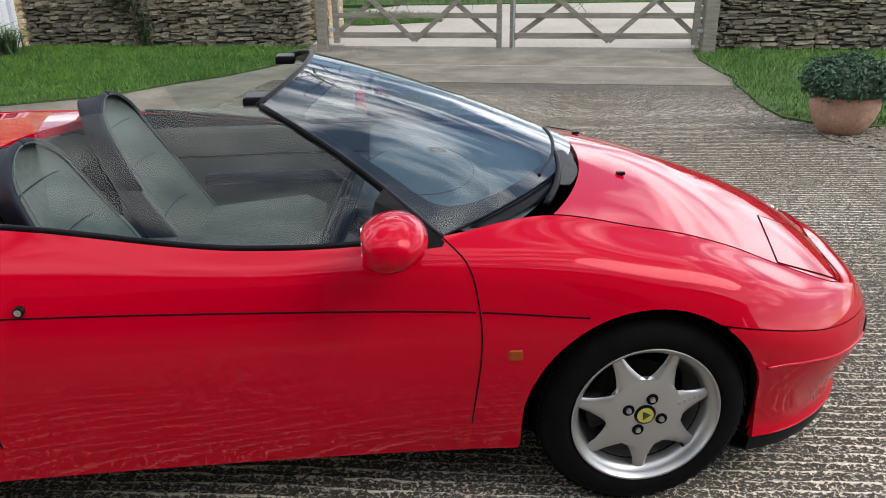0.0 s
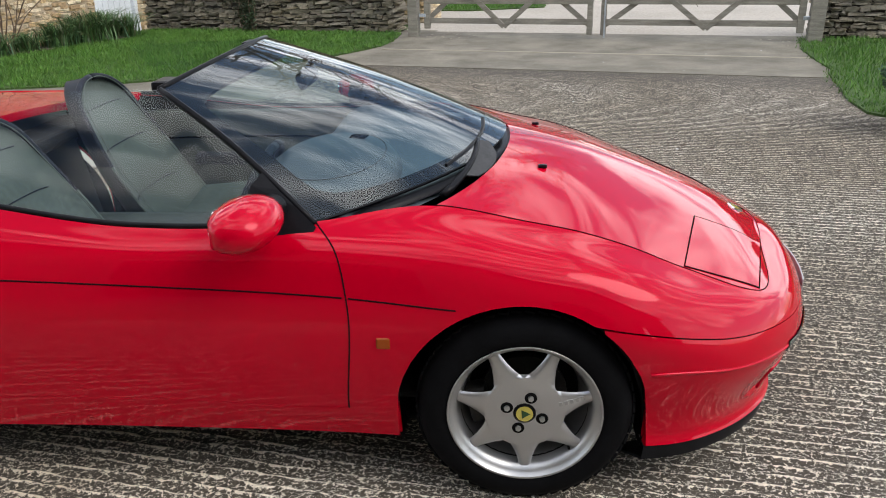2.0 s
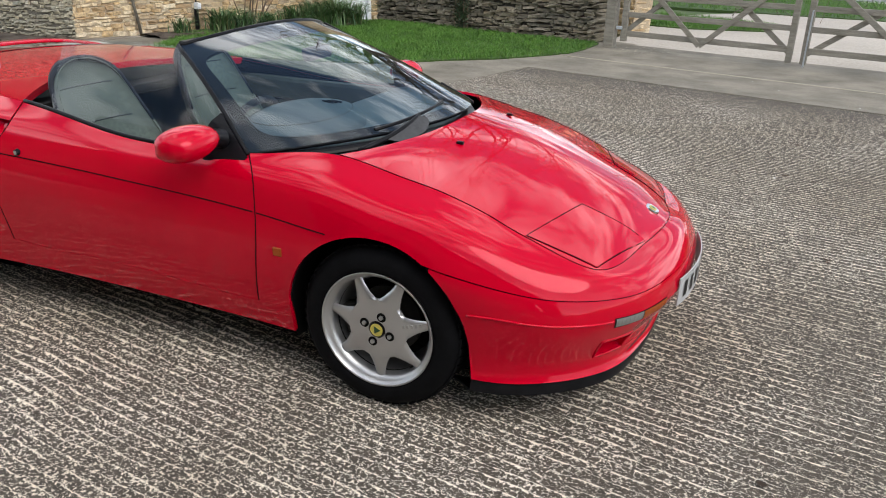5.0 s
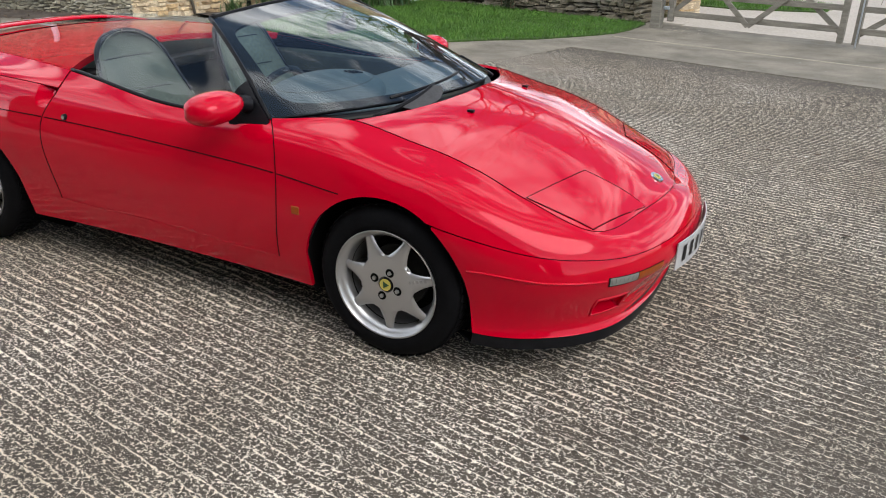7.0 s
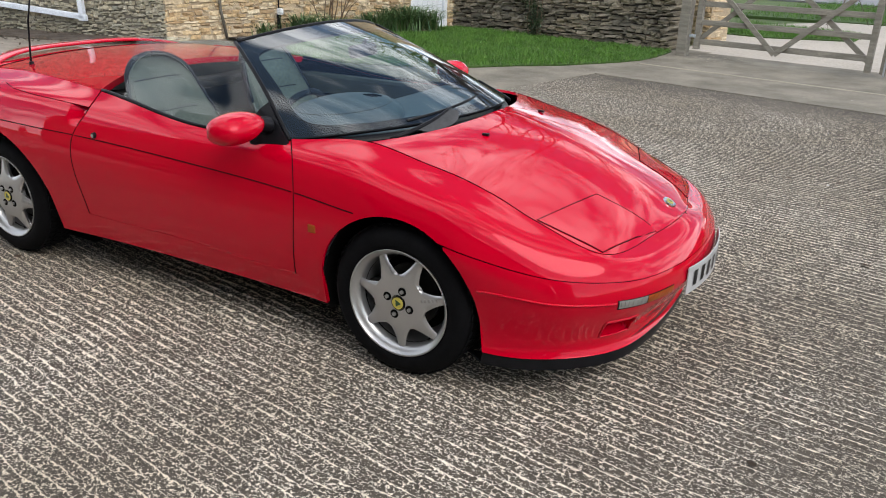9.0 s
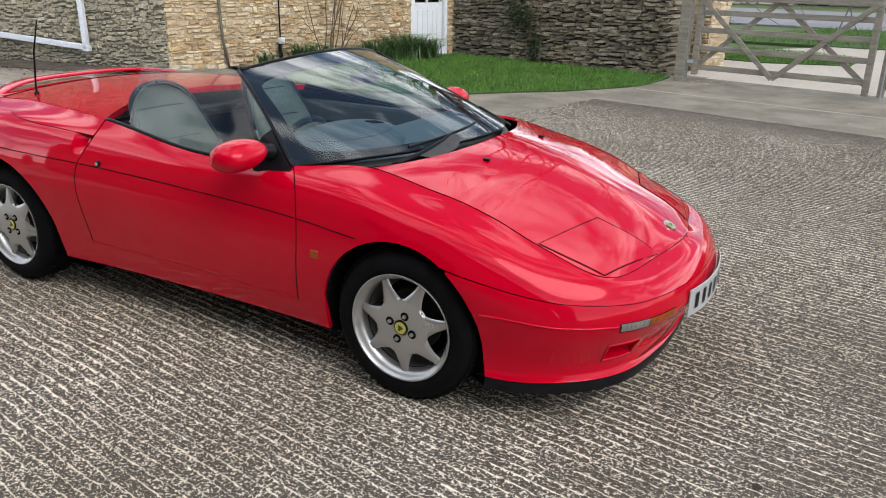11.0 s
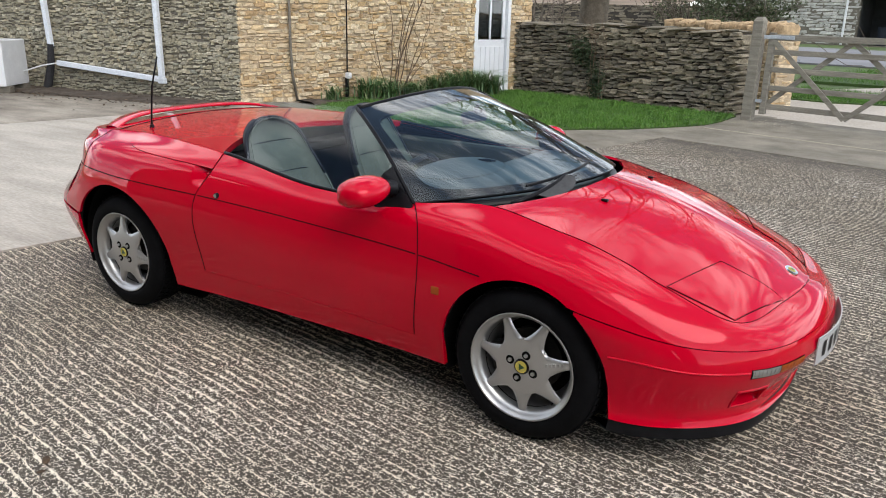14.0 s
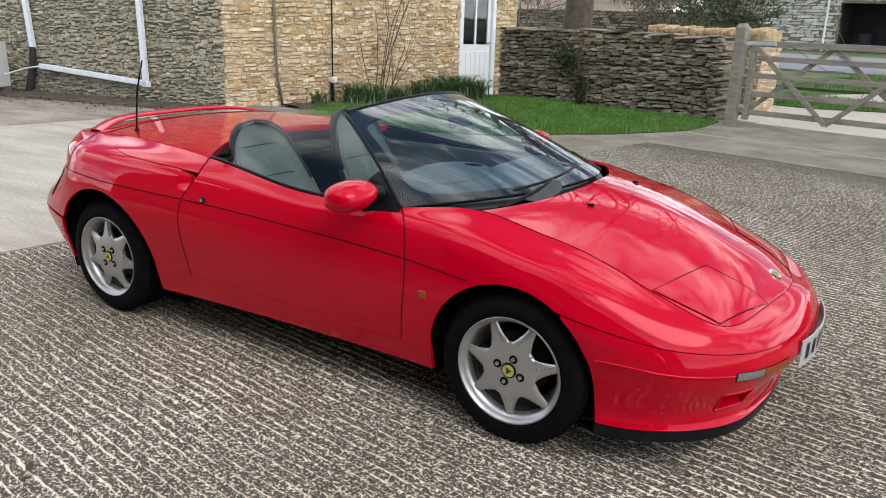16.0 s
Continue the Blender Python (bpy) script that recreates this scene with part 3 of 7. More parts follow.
vc = 0.5 * (v_bump[1:] + v_bump[:-1])
hole = ((uc[:, None] > DUCT[0]) & (uc[:, None] < DUCT[1]) & (vc[None, :] > DUCT[2]) & (vc[None, :] < DUCT[3])).ravel()
bm = bmesh.new()
bm.from_mesh(me)
bm.faces.ensure_lookup_table()
bmesh.ops.delete(bm, geom=[bm.faces[int(k)] for k in np.nonzero(hole)[0]], context="FACES")
bm.to_mesh(me)
bm.free()
ob = part("front_bumper", weld(me), paint, car, smooth=True)
thick(ob, 0.012)
uw = np.unique(np.concatenate([np.linspace(0, 2.7, 34), arch_stations(2.7, 8 - GAP, ARCH_F, 90)]))
low = np.where(rail(2, uw)[:, 0] > 0.1, 2.02, 0.0)
whole("front_clip", cut_skin(uw, 0.0, arch_v(uw, low, ARCH_F), 3.985, 72), paint, "one-piece red nose and front wings")


def seam(name, pts, width, material, parent, side, lift=0.0015, label=""):
    """A thin raised or dark moulding that follows the skin."""
    me = tube(flip(np.array(pts), side), width, 6)
    return part(name, me, material, parent, label, smooth=True)


for side in (-1, 1):
    # moulding line round the lower bumper
    us = np.linspace(2.2, station(0.315, 1), 40)
    pts = rail(1, us)
    pts[:, 1] += 0.001
    seam("bumper_moulding", pts, 0.0045, paint, car, side)
    # door and sill
    ud = np.linspace(8 + 0.004, 10 - 0.003, 60)
    door = panel("door", skin(ud, 1.0015, 3.97, 28), car, side)
    usill = np.linspace(station(ARCH_F[0] - ARCH_F[2] - 0.001, 0), station(ARCH_R[0] + ARCH_R[2], 0), 60)
    us2 = np.linspace(8 - GAP, 10 + GAP, 60)
    panel("sill", skin(us2, 0.0, 0.999, 12), car, side)
    # rear wing
    ur = np.unique(np.concatenate([arch_stations(10 + GAP, 14.6, ARCH_R, 90), np.linspace(10 + GAP, 10.45, 24)]))
    low = np.where(ur > 12, 1.04, 0.0)
    panel("rear_wing", scooped(cut_skin(ur, 0.0, arch_v(ur, low, ARCH_R), 3.985, 72), 0.032), car, side)
uB = np.concatenate([arch_stations(12.3, 14, ARCH_R, 40), np.linspace(14.03, 16, 26)])
va = arch_v(uB, 0.0, ARCH_R)
keep = va < 0.93
whole("rear_bumper", cut_skin(uB[keep], 0.0, va[keep], 0.98, 18)[::-1], paint, rear=True)
whole("tail_panel", skin(np.linspace(14.63, 16, 20), 1.03, 3.985, 18)[::-1], paint, rear=True)


# bonnet
def z_hood(x, y):
    zc = spline([-.35, -.12, .06, .2, .416, .55, .66, .745, .80], [.872, .850, .822, .790, .718, .664, .612, .562, .53], x)[:, 0]
    c = np.interp(x, [-.3, 0.1, 0.5, 0.8], [0.11, 0.19, 0.25, 0.20])
    return zc - c * np.abs(y)**1.6


COWL_X = -0.035
HOOD_SPINE = [.785, .74, .62, .45, .28, .19, .08, COWL_X]


def hood_points(u, w, lift=0.0):
    """Points of the bonnet: w is 0 at the wing's edge and 1 on the middle line."""
    E = rail(4, u)
    xs = spline(np.arange(8), HOOD_SPINE, u)[:, 0]
    q = (1 - w)[None, :]
    y = E[:, 1:2] * q
    x = xs[:, None] + (E[:, 0] - xs)[:, None] * q**2
    z = z_hood(x.ravel(), y.ravel()).reshape(x.shape)
    z += (E[:, 2] - z_hood(E[:, 0], E[:, 1]))[:, None] * q**3
    return np.stack([x, y, z + lift], -1)


uh = np.linspace(0.02, 7 - 0.01, 90)
wh = np.linspace(0.006, 1, 24)
Pr = flip(hood_points(uh, wh), -1)
Pl = flip(hood_points(uh, wh), 1)
bonnet = part("bonnet", grid_mesh(np.concatenate([Pr, Pl[:, -2::-1]], 1)), paint, car, smooth=True)
bonnet.data.flip_normals()
thick(bonnet, 0.012)


def on_hood(x, y):
    """A point on the bonnet above (x, y)."""
    u0, u1, w0, w1 = 0.05, 6.95, 0.0, 1.0
    for _ in range(5):
        u, w = np.linspace(u0, u1, 24), np.linspace(w0, w1, 24)
        H = hood_points(u, w)
        d = (H[..., 0] - x)**2 + (H[..., 1] - abs(y))**2
        i, j = np.unravel_index(np.argmin(d), d.shape)
        du, dw = (u1 - u0) / 12, (w1 - w0) / 12
        u0, u1, w0, w1 = max(u[i] - du, 0.02), min(u[i] + du, 6.98), max(w[j] - dw, 0), min(w[j] + dw, 1)
    return Vector((x, y, float(H[i, j, 2])))


# pop-up headlamp covers, lying closed
LAMP = [(.424, .600), (.645, .549), (.741, .236), (.520, .278)]     # rear outer, front outer, front inner, rear inner
for side in (-1, 1):
    def lamp_grid(shrink, lift, n=11):
        c = np.mean(LAMP, axis=0)
        q = [c + (np.array(p) - c) * (1 - shrink / np.linalg.norm(np.array(p) - c)) for p in LAMP]
        a, b = np.meshgrid(np.linspace(0, 1, n), np.linspace(0, 1, n), indexing="ij")
        rr = 0.0
        xy = (1 - a)[..., None] * ((1 - b)[..., None] * q[0] + b[..., None] * q[3]) + a[..., None] * ((1 - b)[..., None] * q[1] + b[..., None] * q[2])
        return np.array([[tuple(on_hood(p[0], p[1] * side) + Vector((0, 0, lift))) for p in row] for row in xy])
    me = grid_mesh(lamp_grid(0.004, 0.0022))
    if side < 0:
        me.flip_normals()
    part("headlamp_cover", me, paint, car, "closed pop-up headlamp cover", smooth=True)
    # Black tubes drawn for the shade in the lamp and bonnet gaps.
    ring = []
    for (x0, y0), (x1, y1) in zip(LAMP, LAMP[1:] + LAMP[:1]):
        ring += [tuple(on_hood(x0 + (x1 - x0) * t, (y0 + (y1 - y0) * t) * side) + Vector((0, 0, 0.0012))) for t in np.linspace(0, 1, 9)[:-1]]
    part("lamp_gap", tube(ring + ring[:1], 0.0016, 6), shade_and_liner, car, "black tube drawn as the shaded gap round the lamp cover")
    Q = rail(4, np.linspace(0.0, 7.0, 80)) + np.array((0, 0, 0.0006))
    part("bonnet_gap", tube(flip(Q, side), 0.0010, 6), shade_and_liner, car)
    # washer nozzle
    p = on_hood(0.06, 0.275 * side)
    bm = boxed(0.026, 0.016, 0.010, Matrix.Translation(p + Vector((0, 0, 0.005))), 0.003, 2)
    part("washer_nozzle", bm, trim_black, car)
# bonnet badge
p = on_hood(0.722, 0.0)
tilt = Matrix.Translation(p) @ Matrix.Rotation(radians(27), 4, "Y")
badge = part("bonnet_badge", cyl(bmesh.new(), 0.028, 0.026, 0.006, tilt @ Matrix.Translation((0, 0, 0.003)), 32), chrome, car, "round chrome badge")
part("badge_face", cyl(bmesh.new(), 0.015, 0.015, 0.002, tilt @ Matrix.Translation((0, 0, 0.0072)), 32), badge_yellow, badge, "yellow enamel disc")
part("badge_mark", cyl(bmesh.new(), 0.009, 0.009, 0.002, tilt @ Matrix.Translation((0, 0, 0.009)), 3), badge_green, badge, "green triangular mark")


# windscreen: from the base curve up to the header
TOP_Y, TOP_Z, TOP_X = 0.50, 1.088, -0.975
BASE_Y = 0.712


def screen_point(a, b):
    """a from -1 (right) to 1 (left), b from 0 (base) to 1 (header)."""
    base = Vector((COWL_X - 0.012 - 0.49 * abs(a)**2.0, BASE_Y * a, 0.858 - 0.068 * abs(a)**1.7))
    head = Vector((TOP_X + 0.105 * (1 - abs(a)**2), TOP_Y * a, TOP_Z + 0.052 * (1 - abs(a)**2)))
    p = base.lerp(head, b)
    p.z += 0.022 * math.sin(math.pi * b)
    return p


def screen_patch(a0, a1, b0, b1, na, nb, lift=0.0):
    P = np.array([[tuple(screen_point(a, b)) for b in np.linspace(b0, b1, nb)] for a in np.linspace(a0, a1, na)])
    if lift:
        N = np.cross(np.gradient(P, axis=0), np.gradient(P, axis=1))
        P = P + lift * N / np.linalg.norm(N, axis=-1, keepdims=True)
    return P


windscreen = part("windscreen", grid_mesh(screen_patch(-1, 1, 0.0, 1.0, 48, 20)), car_glass, car, "raked windscreen glass", smooth=True)
windscreen.visible_shadow = False
# black border of the glass, broad at the header and the pillars, with rounded inner corners
def border_ring(k, n=160):
    """k 0 on the outer edge, 1 on the rim of the clear glass: (a, b) pairs round the screen."""
    res = []
    for t in np.linspace(0, 2 * math.pi, n, endpoint=False):
        c, q = math.cos(t), math.sin(t)
        far = 1 / max(abs(c), abs(q))
        a0, b0 = c * far, 0.5 + 0.5 * q * far
        e = (abs(c)**9 + abs(q)**9)**(-1 / 9)
        a1, b1 = 0.935 * c * e, 0.465 + 0.405 * q * e
        res.append((a0 + (a1 - a0) * k, b0 + (b1 - b0) * k))
    return res


P = np.array([[tuple(screen_point(a, b) - Vector((0.004, 0, 0.006))) for a, b in border_ring(k)] for k in np.linspace(0, 1, 6)])
ob = part("windscreen_surround", grid_mesh(P, closed_v=True), trim_black, car, "black windscreen border with rounded corners", smooth=True)
thick(ob, 0.010, 1.0)
for side in (-1, 1):
    pts = [tuple(screen_point(side * 1.0, b) + Vector((0, side * 0.006, 0))) for b in np.linspace(-0.01, 1.0, 14)]
    part("pillar_seal", tube(pts, 0.008, 10), trim_black, car, smooth=True)
pts = [tuple(screen_point(a, 1.0) + Vector((-0.006, 0, 0.0))) for a in np.linspace(-1, 1, 30)]
part("header_rail", tube(pts, 0.008, 10), trim_black, car, smooth=True)
# cowl between the bonnet and the screen
P = np.array([[(COWL_X + dx - 0.40 * abs(a)**2, 0.64 * a, 0.842 - 0.045 * abs(a)**1.8 - dz) for dx, dz in ((0.012, 0.03), (0.0, 0.012), (-0.05, 0.02), (-0.10, 0.03))] for a in np.linspace(-1, 1, 40)])
part("cowl", grid_mesh(P), trim_black, car, "black cowl panel below the windscreen", smooth=True)

# rear deck
DECK_SPINE = [-1.86, -2.08, -2.33, -2.54, -2.69, -2.76, -2.78]


def deck_points(u, w, lift=0.0):
    E = rail(4, u)
    xs = spline(np.arange(10, 17), DECK_SPINE, u)[:, 0]
    q = (1 - w)[None, :]
    x = xs[:, None] + (E[:, 0] - xs)[:, None] * q**2
    return np.stack([x, E[:, 1:2] * q, E[:, 2:3] + 0.035 * (1 - q**2) * np.interp(u, [10, 14, 16], [1, 0.8, 0.2])[:, None] + lift], -1)


ud = np.linspace(10.02, 15.98, 60)
wd = np.linspace(0.008, 1, 22)
deck = part("rear_deck", grid_mesh(np.concatenate([flip(deck_points(ud, wd), -1), flip(deck_points(ud, wd), 1)[:, -2::-1]], 1)), paint, car, "red rear deck over the stowed hood", smooth=True)
deck.data.flip_normals()
thick(deck, 0.03, -1.0)
# shut line between the hood cover and the boot lid, its shade drawn as a black tube
pts = [tuple(deck_points(np.array([12.75]), np.array([w]), 0.0005)[0, 0] * (1, s, 1)) for s, ws in ((-1, np.linspace(0.02, 1, 14)), (1, np.linspace(1, 0.02, 14)[1:])) for w in ws]
part("deck_shut_line", tube(pts, 0.0025, 6), shade_and_liner, car)
# spoiler: a low bar across the tail, standing clear of the boot lid
a = np.linspace(-1, 1, 48)
prof = [(-0.055, 0.0), (-0.042, 0.008), (0.0, 0.012), (0.042, 0.008), (0.055, 0.0), (0.042, -0.007), (0, -0.008), (-0.042, -0.006)]
P = np.array([[(-2.70 + 0.15 * abs(t)**2.6 + dx, 0.595 * t, 0.862 + 0.043 * (1 - abs(t)**4.0) + dz) for dx, dz in prof] for t in a])
spoiler = part("spoiler", grid_mesh(P, closed_v=True), paint, car, "slim red rear spoiler", smooth=True)

# black tubes for the shade in the flank's crease groove and shut gaps, and details of each side
for side in (-1, 1):
    def along(v, u0, u1, n=60, out=0.0):
        Q = section(np.linspace(u0, u1, n), np.array([v]))[:, 0]
        Q[:, 1] += out
        return flip(Q, side)
    ua = station(ARCH_F[0] - 0.165, 2)
    part("flank_groove", tube(along(2.0, ua, 8 - 0.02, 20), 0.0022, 6), shade_and_liner, car)
    part("flank_groove", tube(along(2.0, 8.02, 9.98, 40), 0.0022, 6), shade_and_liner, car)
    part("flank_groove", tube(along(2.0, 10.02, 14.2, 40), 0.0022, 6), shade_and_liner, car)
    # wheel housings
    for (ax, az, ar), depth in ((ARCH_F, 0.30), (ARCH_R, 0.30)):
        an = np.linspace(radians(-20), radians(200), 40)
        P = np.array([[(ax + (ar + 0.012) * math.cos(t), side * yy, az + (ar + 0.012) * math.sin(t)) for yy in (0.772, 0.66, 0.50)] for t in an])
        part("wheel_housing", grid_mesh(P), shade_and_liner, car, smooth=True)
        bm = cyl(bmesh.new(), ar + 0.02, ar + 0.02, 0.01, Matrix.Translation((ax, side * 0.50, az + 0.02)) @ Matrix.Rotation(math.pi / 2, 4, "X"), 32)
        part("housing_back", bm, shade_and_liner, car)
    # side flap of the hood cover: overlaps the wing and ends in a round corner
    uc = 10 + 2.02 * np.sin(np.linspace(0.004, math.pi / 2, 40))
    fall = np.interp(uc, [10, 10.6, 11.2, 11.6, 11.85, 11.95, 12.02], [3.18, 3.16, 3.14, 3.20, 3.36, 3.52, 3.94])
    Q = section(uc, fall[:, None] + (3.98 - fall)[:, None] * np.linspace(0, 1, 14)[None, :])
    N = np.cross(np.gradient(Q, axis=0), np.gradient(Q, axis=1))
    N /= np.linalg.norm(N, axis=-1, keepdims=True)
    Q = Q + 0.004 * np.where(N[..., 1:2] > 0, N, -N)
    flap = panel("hood_cover_flap", Q, car, side, label="red flap of the hood cover over the rear wing", depth=0.006)
    part("flap_gap", tube(flip(section(uc, fall[:, None])[:, 0], side), 0.0014, 6), shade_and_liner, flap)
    ut = station(-2.515, 2)
    part("tail_shut_line", tube(flip(section(np.array([ut]), np.linspace(2.03, 3.97, 20))[0], side), 0.0022, 6), shade_and_liner, car)
    for uu, v1 in ((8.0, 3.97), (10.0, 3.97)):
        Q = section(np.array([uu]), np.linspace(1.0, v1, 30))[0]
        part("door_gap", tube(flip(Q, side), 0.0021, 6), shade_and_liner, car)
    # side repeater, lock
    bm = boxed(0.036, 0.018, 0.032, Matrix.Translation((-0.360, side * 0.820, 0.503)), 0.006, 3)
    part("side_repeater", bm, amber, car, "amber side indicator")
    q = section(np.array([station(-1.53, 2)]), np.array([2.12]))[0, 0]
    bm = cyl(bmesh.new(), 0.0135, 0.012, 0.012, Matrix.Translation((q[0], side * (q[1] + 0.002), 0.688)) @ Matrix.Rotation(math.pi / 2, 4, "X"), 24)
    lock = part("door_lock", bm, trim_black, car)
    part("lock_barrel", cyl(bmesh.new(), 0.0085, 0.0085, 0.004, Matrix.Translation((q[0], side * (q[1] + 0.0085), 0.688)) @ Matrix.Rotation(math.pi / 2, 4, "X"), 20), chrome, lock, "chrome lock barrel")
    # belt seal
    part("belt_seal", tube(along(4.0, 8.05, 10.0, 40, -0.006) + np.array((0, 0, 0.003)), 0.008, 8), trim_black, car, smooth=True)

    # front lamps and ducts, set into the bumper
    def bumper_patch(u0, u1, v0, v1, out, nu=14, nv=5):
        Q = section(np.linspace(u0, u1, nu), np.linspace(v0, v1, nv))
        N = np.cross(np.gradient(Q, axis=0), np.gradient(Q, axis=1))
        N /= np.linalg.norm(N, axis=-1, keepdims=True)
        Q = Q - out * N if N[0, 0, 0] < 0 else Q + out * N
        return flip(Q, side)
    # The surround is a black patch on the skin for the recess's shade.
    for nm, u0, u1, v0, v1, out, m, lab in (("lamp_surround", 1.225, 2.175, 0.885, 1.155, 0.0014, shade_and_liner, "black patch in place of a shaded lamp recess"), ("side_lamp", 1.72, 2.16, 0.91, 1.13, 0.0035, clear_lens, "clear side lamp lens"), ("indicator", 1.24, 1.712, 0.91, 1.13, 0.0040, amber, "amber indicator lens")):
        lamp = part(nm, grid_mesh(bumper_patch(u0, u1, v0, v1, out)), m, car, lab, smooth=True)
        if nm != "lamp_surround":
            for k in range(7):
                uu = u0 + (u1 - u0) * (k + 0.5) / 7
                rib = bumper_patch(uu, uu + 0.004, v0 + 0.03, v1 - 0.03, out + 0.0003, 2, 6)[0]
                part("lens_rib", tube(rib, 0.0009, 5), m, lamp, smooth=True)
    # painted recess behind the duct's opening
    face = bumper_patch(DUCT[0], DUCT[1], DUCT[2], DUCT[3], 0.0, 12, 6)
    deep = bumper_patch(DUCT[0] + 0.05, DUCT[1] - 0.10, DUCT[2] + 0.03, DUCT[3] - 0.02, -0.045, 12, 6)
    rim_f = np.concatenate([face[:, 0], face[-1, 1:], face[-2::-1, -1], face[0, -2:0:-1]])
    rim_d = np.concatenate([deep[:, 0], deep[-1, 1:], deep[-2::-1, -1], deep[0, -2:0:-1]])
    duct = part("bumper_duct", grid_mesh(np.stack([rim_f, rim_f * 0.5 + rim_d * 0.5, rim_d], 1), closed_u=True), paint, car, "red recessed cooling duct", smooth=True)
    part("duct_back", grid_mesh(deep), paint, duct)
    part("duct_lip", tube(np.concatenate([rim_f, rim_f[:1]]), 0.005, 8), paint, duct, smooth=True)
    # rear lamp
    Q = section(np.linspace(13.42, 15.3, 20), np.linspace(1.30, 1.93, 6))
    Q[..., 0] -= 0.006
    Q[..., 1] += 0.003
    part("rear_lamp", grid_mesh(flip(Q, side)), red_lens, car, "red rear lamp", smooth=True)

    # mirror
    MX, MY = (-0.672, 0.858) if side < 0 else (-0.710, 0.835)
    P = []
    for ang in np.linspace(0, 2 * math.pi, 30, endpoint=False):
        row = []
        for t in np.linspace(0, math.pi, 22):
            r, h = math.sin(t)**0.75, -math.cos(t)
            wide = 1.0 + 0.10 * h - 0.16 * max(0, -h)**3
            row.append((MX + 0.084 * r * wide * max(math.cos(ang), -0.80) + 0.012 * (1 - h), side * (MY + 0.108 * h), 0.842 + 0.057 * r * wide * math.sin(ang) - 0.008 * h))
        P.append(row)
    mirror = part("door_mirror", grid_mesh(np.array(P), closed_u=True), paint, car, "red teardrop door mirror", smooth=True)
    pts = [(MX + 0.040, side * (MY - 0.078 - 0.012 * k), 0.846 - 0.003 * k) for k in range(6)]
    part("mirror_gaiter", tube(pts, [0.030, 0.026, 0.032, 0.028, 0.034, 0.032], 16), trim_black, mirror, "black ribbed mirror gaiter", smooth=True)
    bm = cyl(bmesh.new(), 0.036, 0.036, 0.004, Matrix.Translation((MX - 0.055, side * (MY + 0.010), 0.841)) @ Matrix.Diagonal((1, 1.6, 1, 1)) @ Matrix.Rotation(math.pi / 2, 4, "Y"), 28)
    part("mirror_glass", bm, mirror_glass, mirror)
    # black sail panel at the foot of the pillar
    bm = bmesh.new()
    sail = [(-0.528, 0.728, 0.782), (-0.540, 0.742, 0.760), (-0.575, 0.755, 0.745), (-0.640, 0.760, 0.746), (-0.690, 0.757, 0.760), (-0.712, 0.748, 0.788), (-0.712, 0.728, 0.835), (-0.695, 0.690, 0.880), (-0.672, 0.662, 0.905), (-0.625, 0.688, 0.866), (-0.580, 0.708, 0.828)]
    vs = [bm.verts.new((x, side * (y + 0.004), z)) for x, y, z in sail]
    f = bm.faces.new(vs if side > 0 else vs[::-1])
    ob = part("mirror_sail", bm, trim_black, car, "black triangular sail panel")
    thick(ob, 0.012)
    rounded(ob, 0.004)
    # raised side window
    rows = []
    for t in np.linspace(0, 1, 20):
        q = rail(4, np.array([8.02 + t * 1.75]))[0]
        hd = screen_point(1.0, 1.0)
        front = screen_point(1.0, min(1.0, max(0.0, t * 3.2)))
        topz = front.z if t < 0.3125 else hd.z - 0.015 * ((t - 0.3125) / 0.69)**2
        topy = abs(front.y) if t < 0.3125 else abs(hd.y) + 0.015 * ((t - 0.3125) / 0.69)
        xb = q[0]
        xt = front.x if t < 0.3125 else hd.x - 0.56 * (t - 0.3125) / 0.6875
        row = []
        for b in np.linspace(0, 1, 10):
            bow = 0.008 * math.sin(math.pi * b)
            row.append((xb + (xt - xb) * b, side * (q[1] - 0.008 + (topy - q[1] + 0.008) * b + bow), q[2] + (topz - q[2]) * b))
        rows.append(row)
    gl = part("side_window", grid_mesh(np.array(rows)), side_glass, car, "raised side window glass", smooth=True)
    gl.visible_shadow = False

# front splitter and number plate
us = np.linspace(0, station(0.33, 0), 40)
L = rail(0, us)
P = np.stack([L * (1, 0.97, 1) + (-0.02, 0, 0.02), L * (1, 0.985, 1) + (-0.008, 0, -0.012), L * (1, 0.985, 1) + (-0.012, 0, -0.045), L * (1, 0.9, 1) + (-0.10, 0, -0.05)], 1)
ob = whole("front_splitter", P, trim_black, "black lower front splitter", depth=0.006)
for nm, m, grow, out in (("number_plate", plate_white, 0.0, 0.016),):
    yy = np.linspace(-0.26, 0.26, 24)
    P = np.array([[(0.908 - 0.55 * y * y + out * 0.3 + 0.012 * (z - 0.37), y, z) for z in np.linspace(0.325, 0.430, 4)] for y in yy])
    plate = part(nm, grid_mesh(P), m, car, "white number plate with dark bars", smooth=True)
    thick(plate, 0.004, 1.0)
    for k in range(7):
        y0 = -0.220 + k * 0.064 - (0.0 if k < 4 else -0.012)
        P = np.array([[(0.9145 - 0.55 * y * y + out * 0.3 + 0.012 * (z - 0.37), y, z) for z in np.linspace(0.349, 0.409, 3)] for y in np.linspace(y0, y0 + 0.028, 5)])
        part("plate_bar", grid_mesh(P), trim_black, plate)
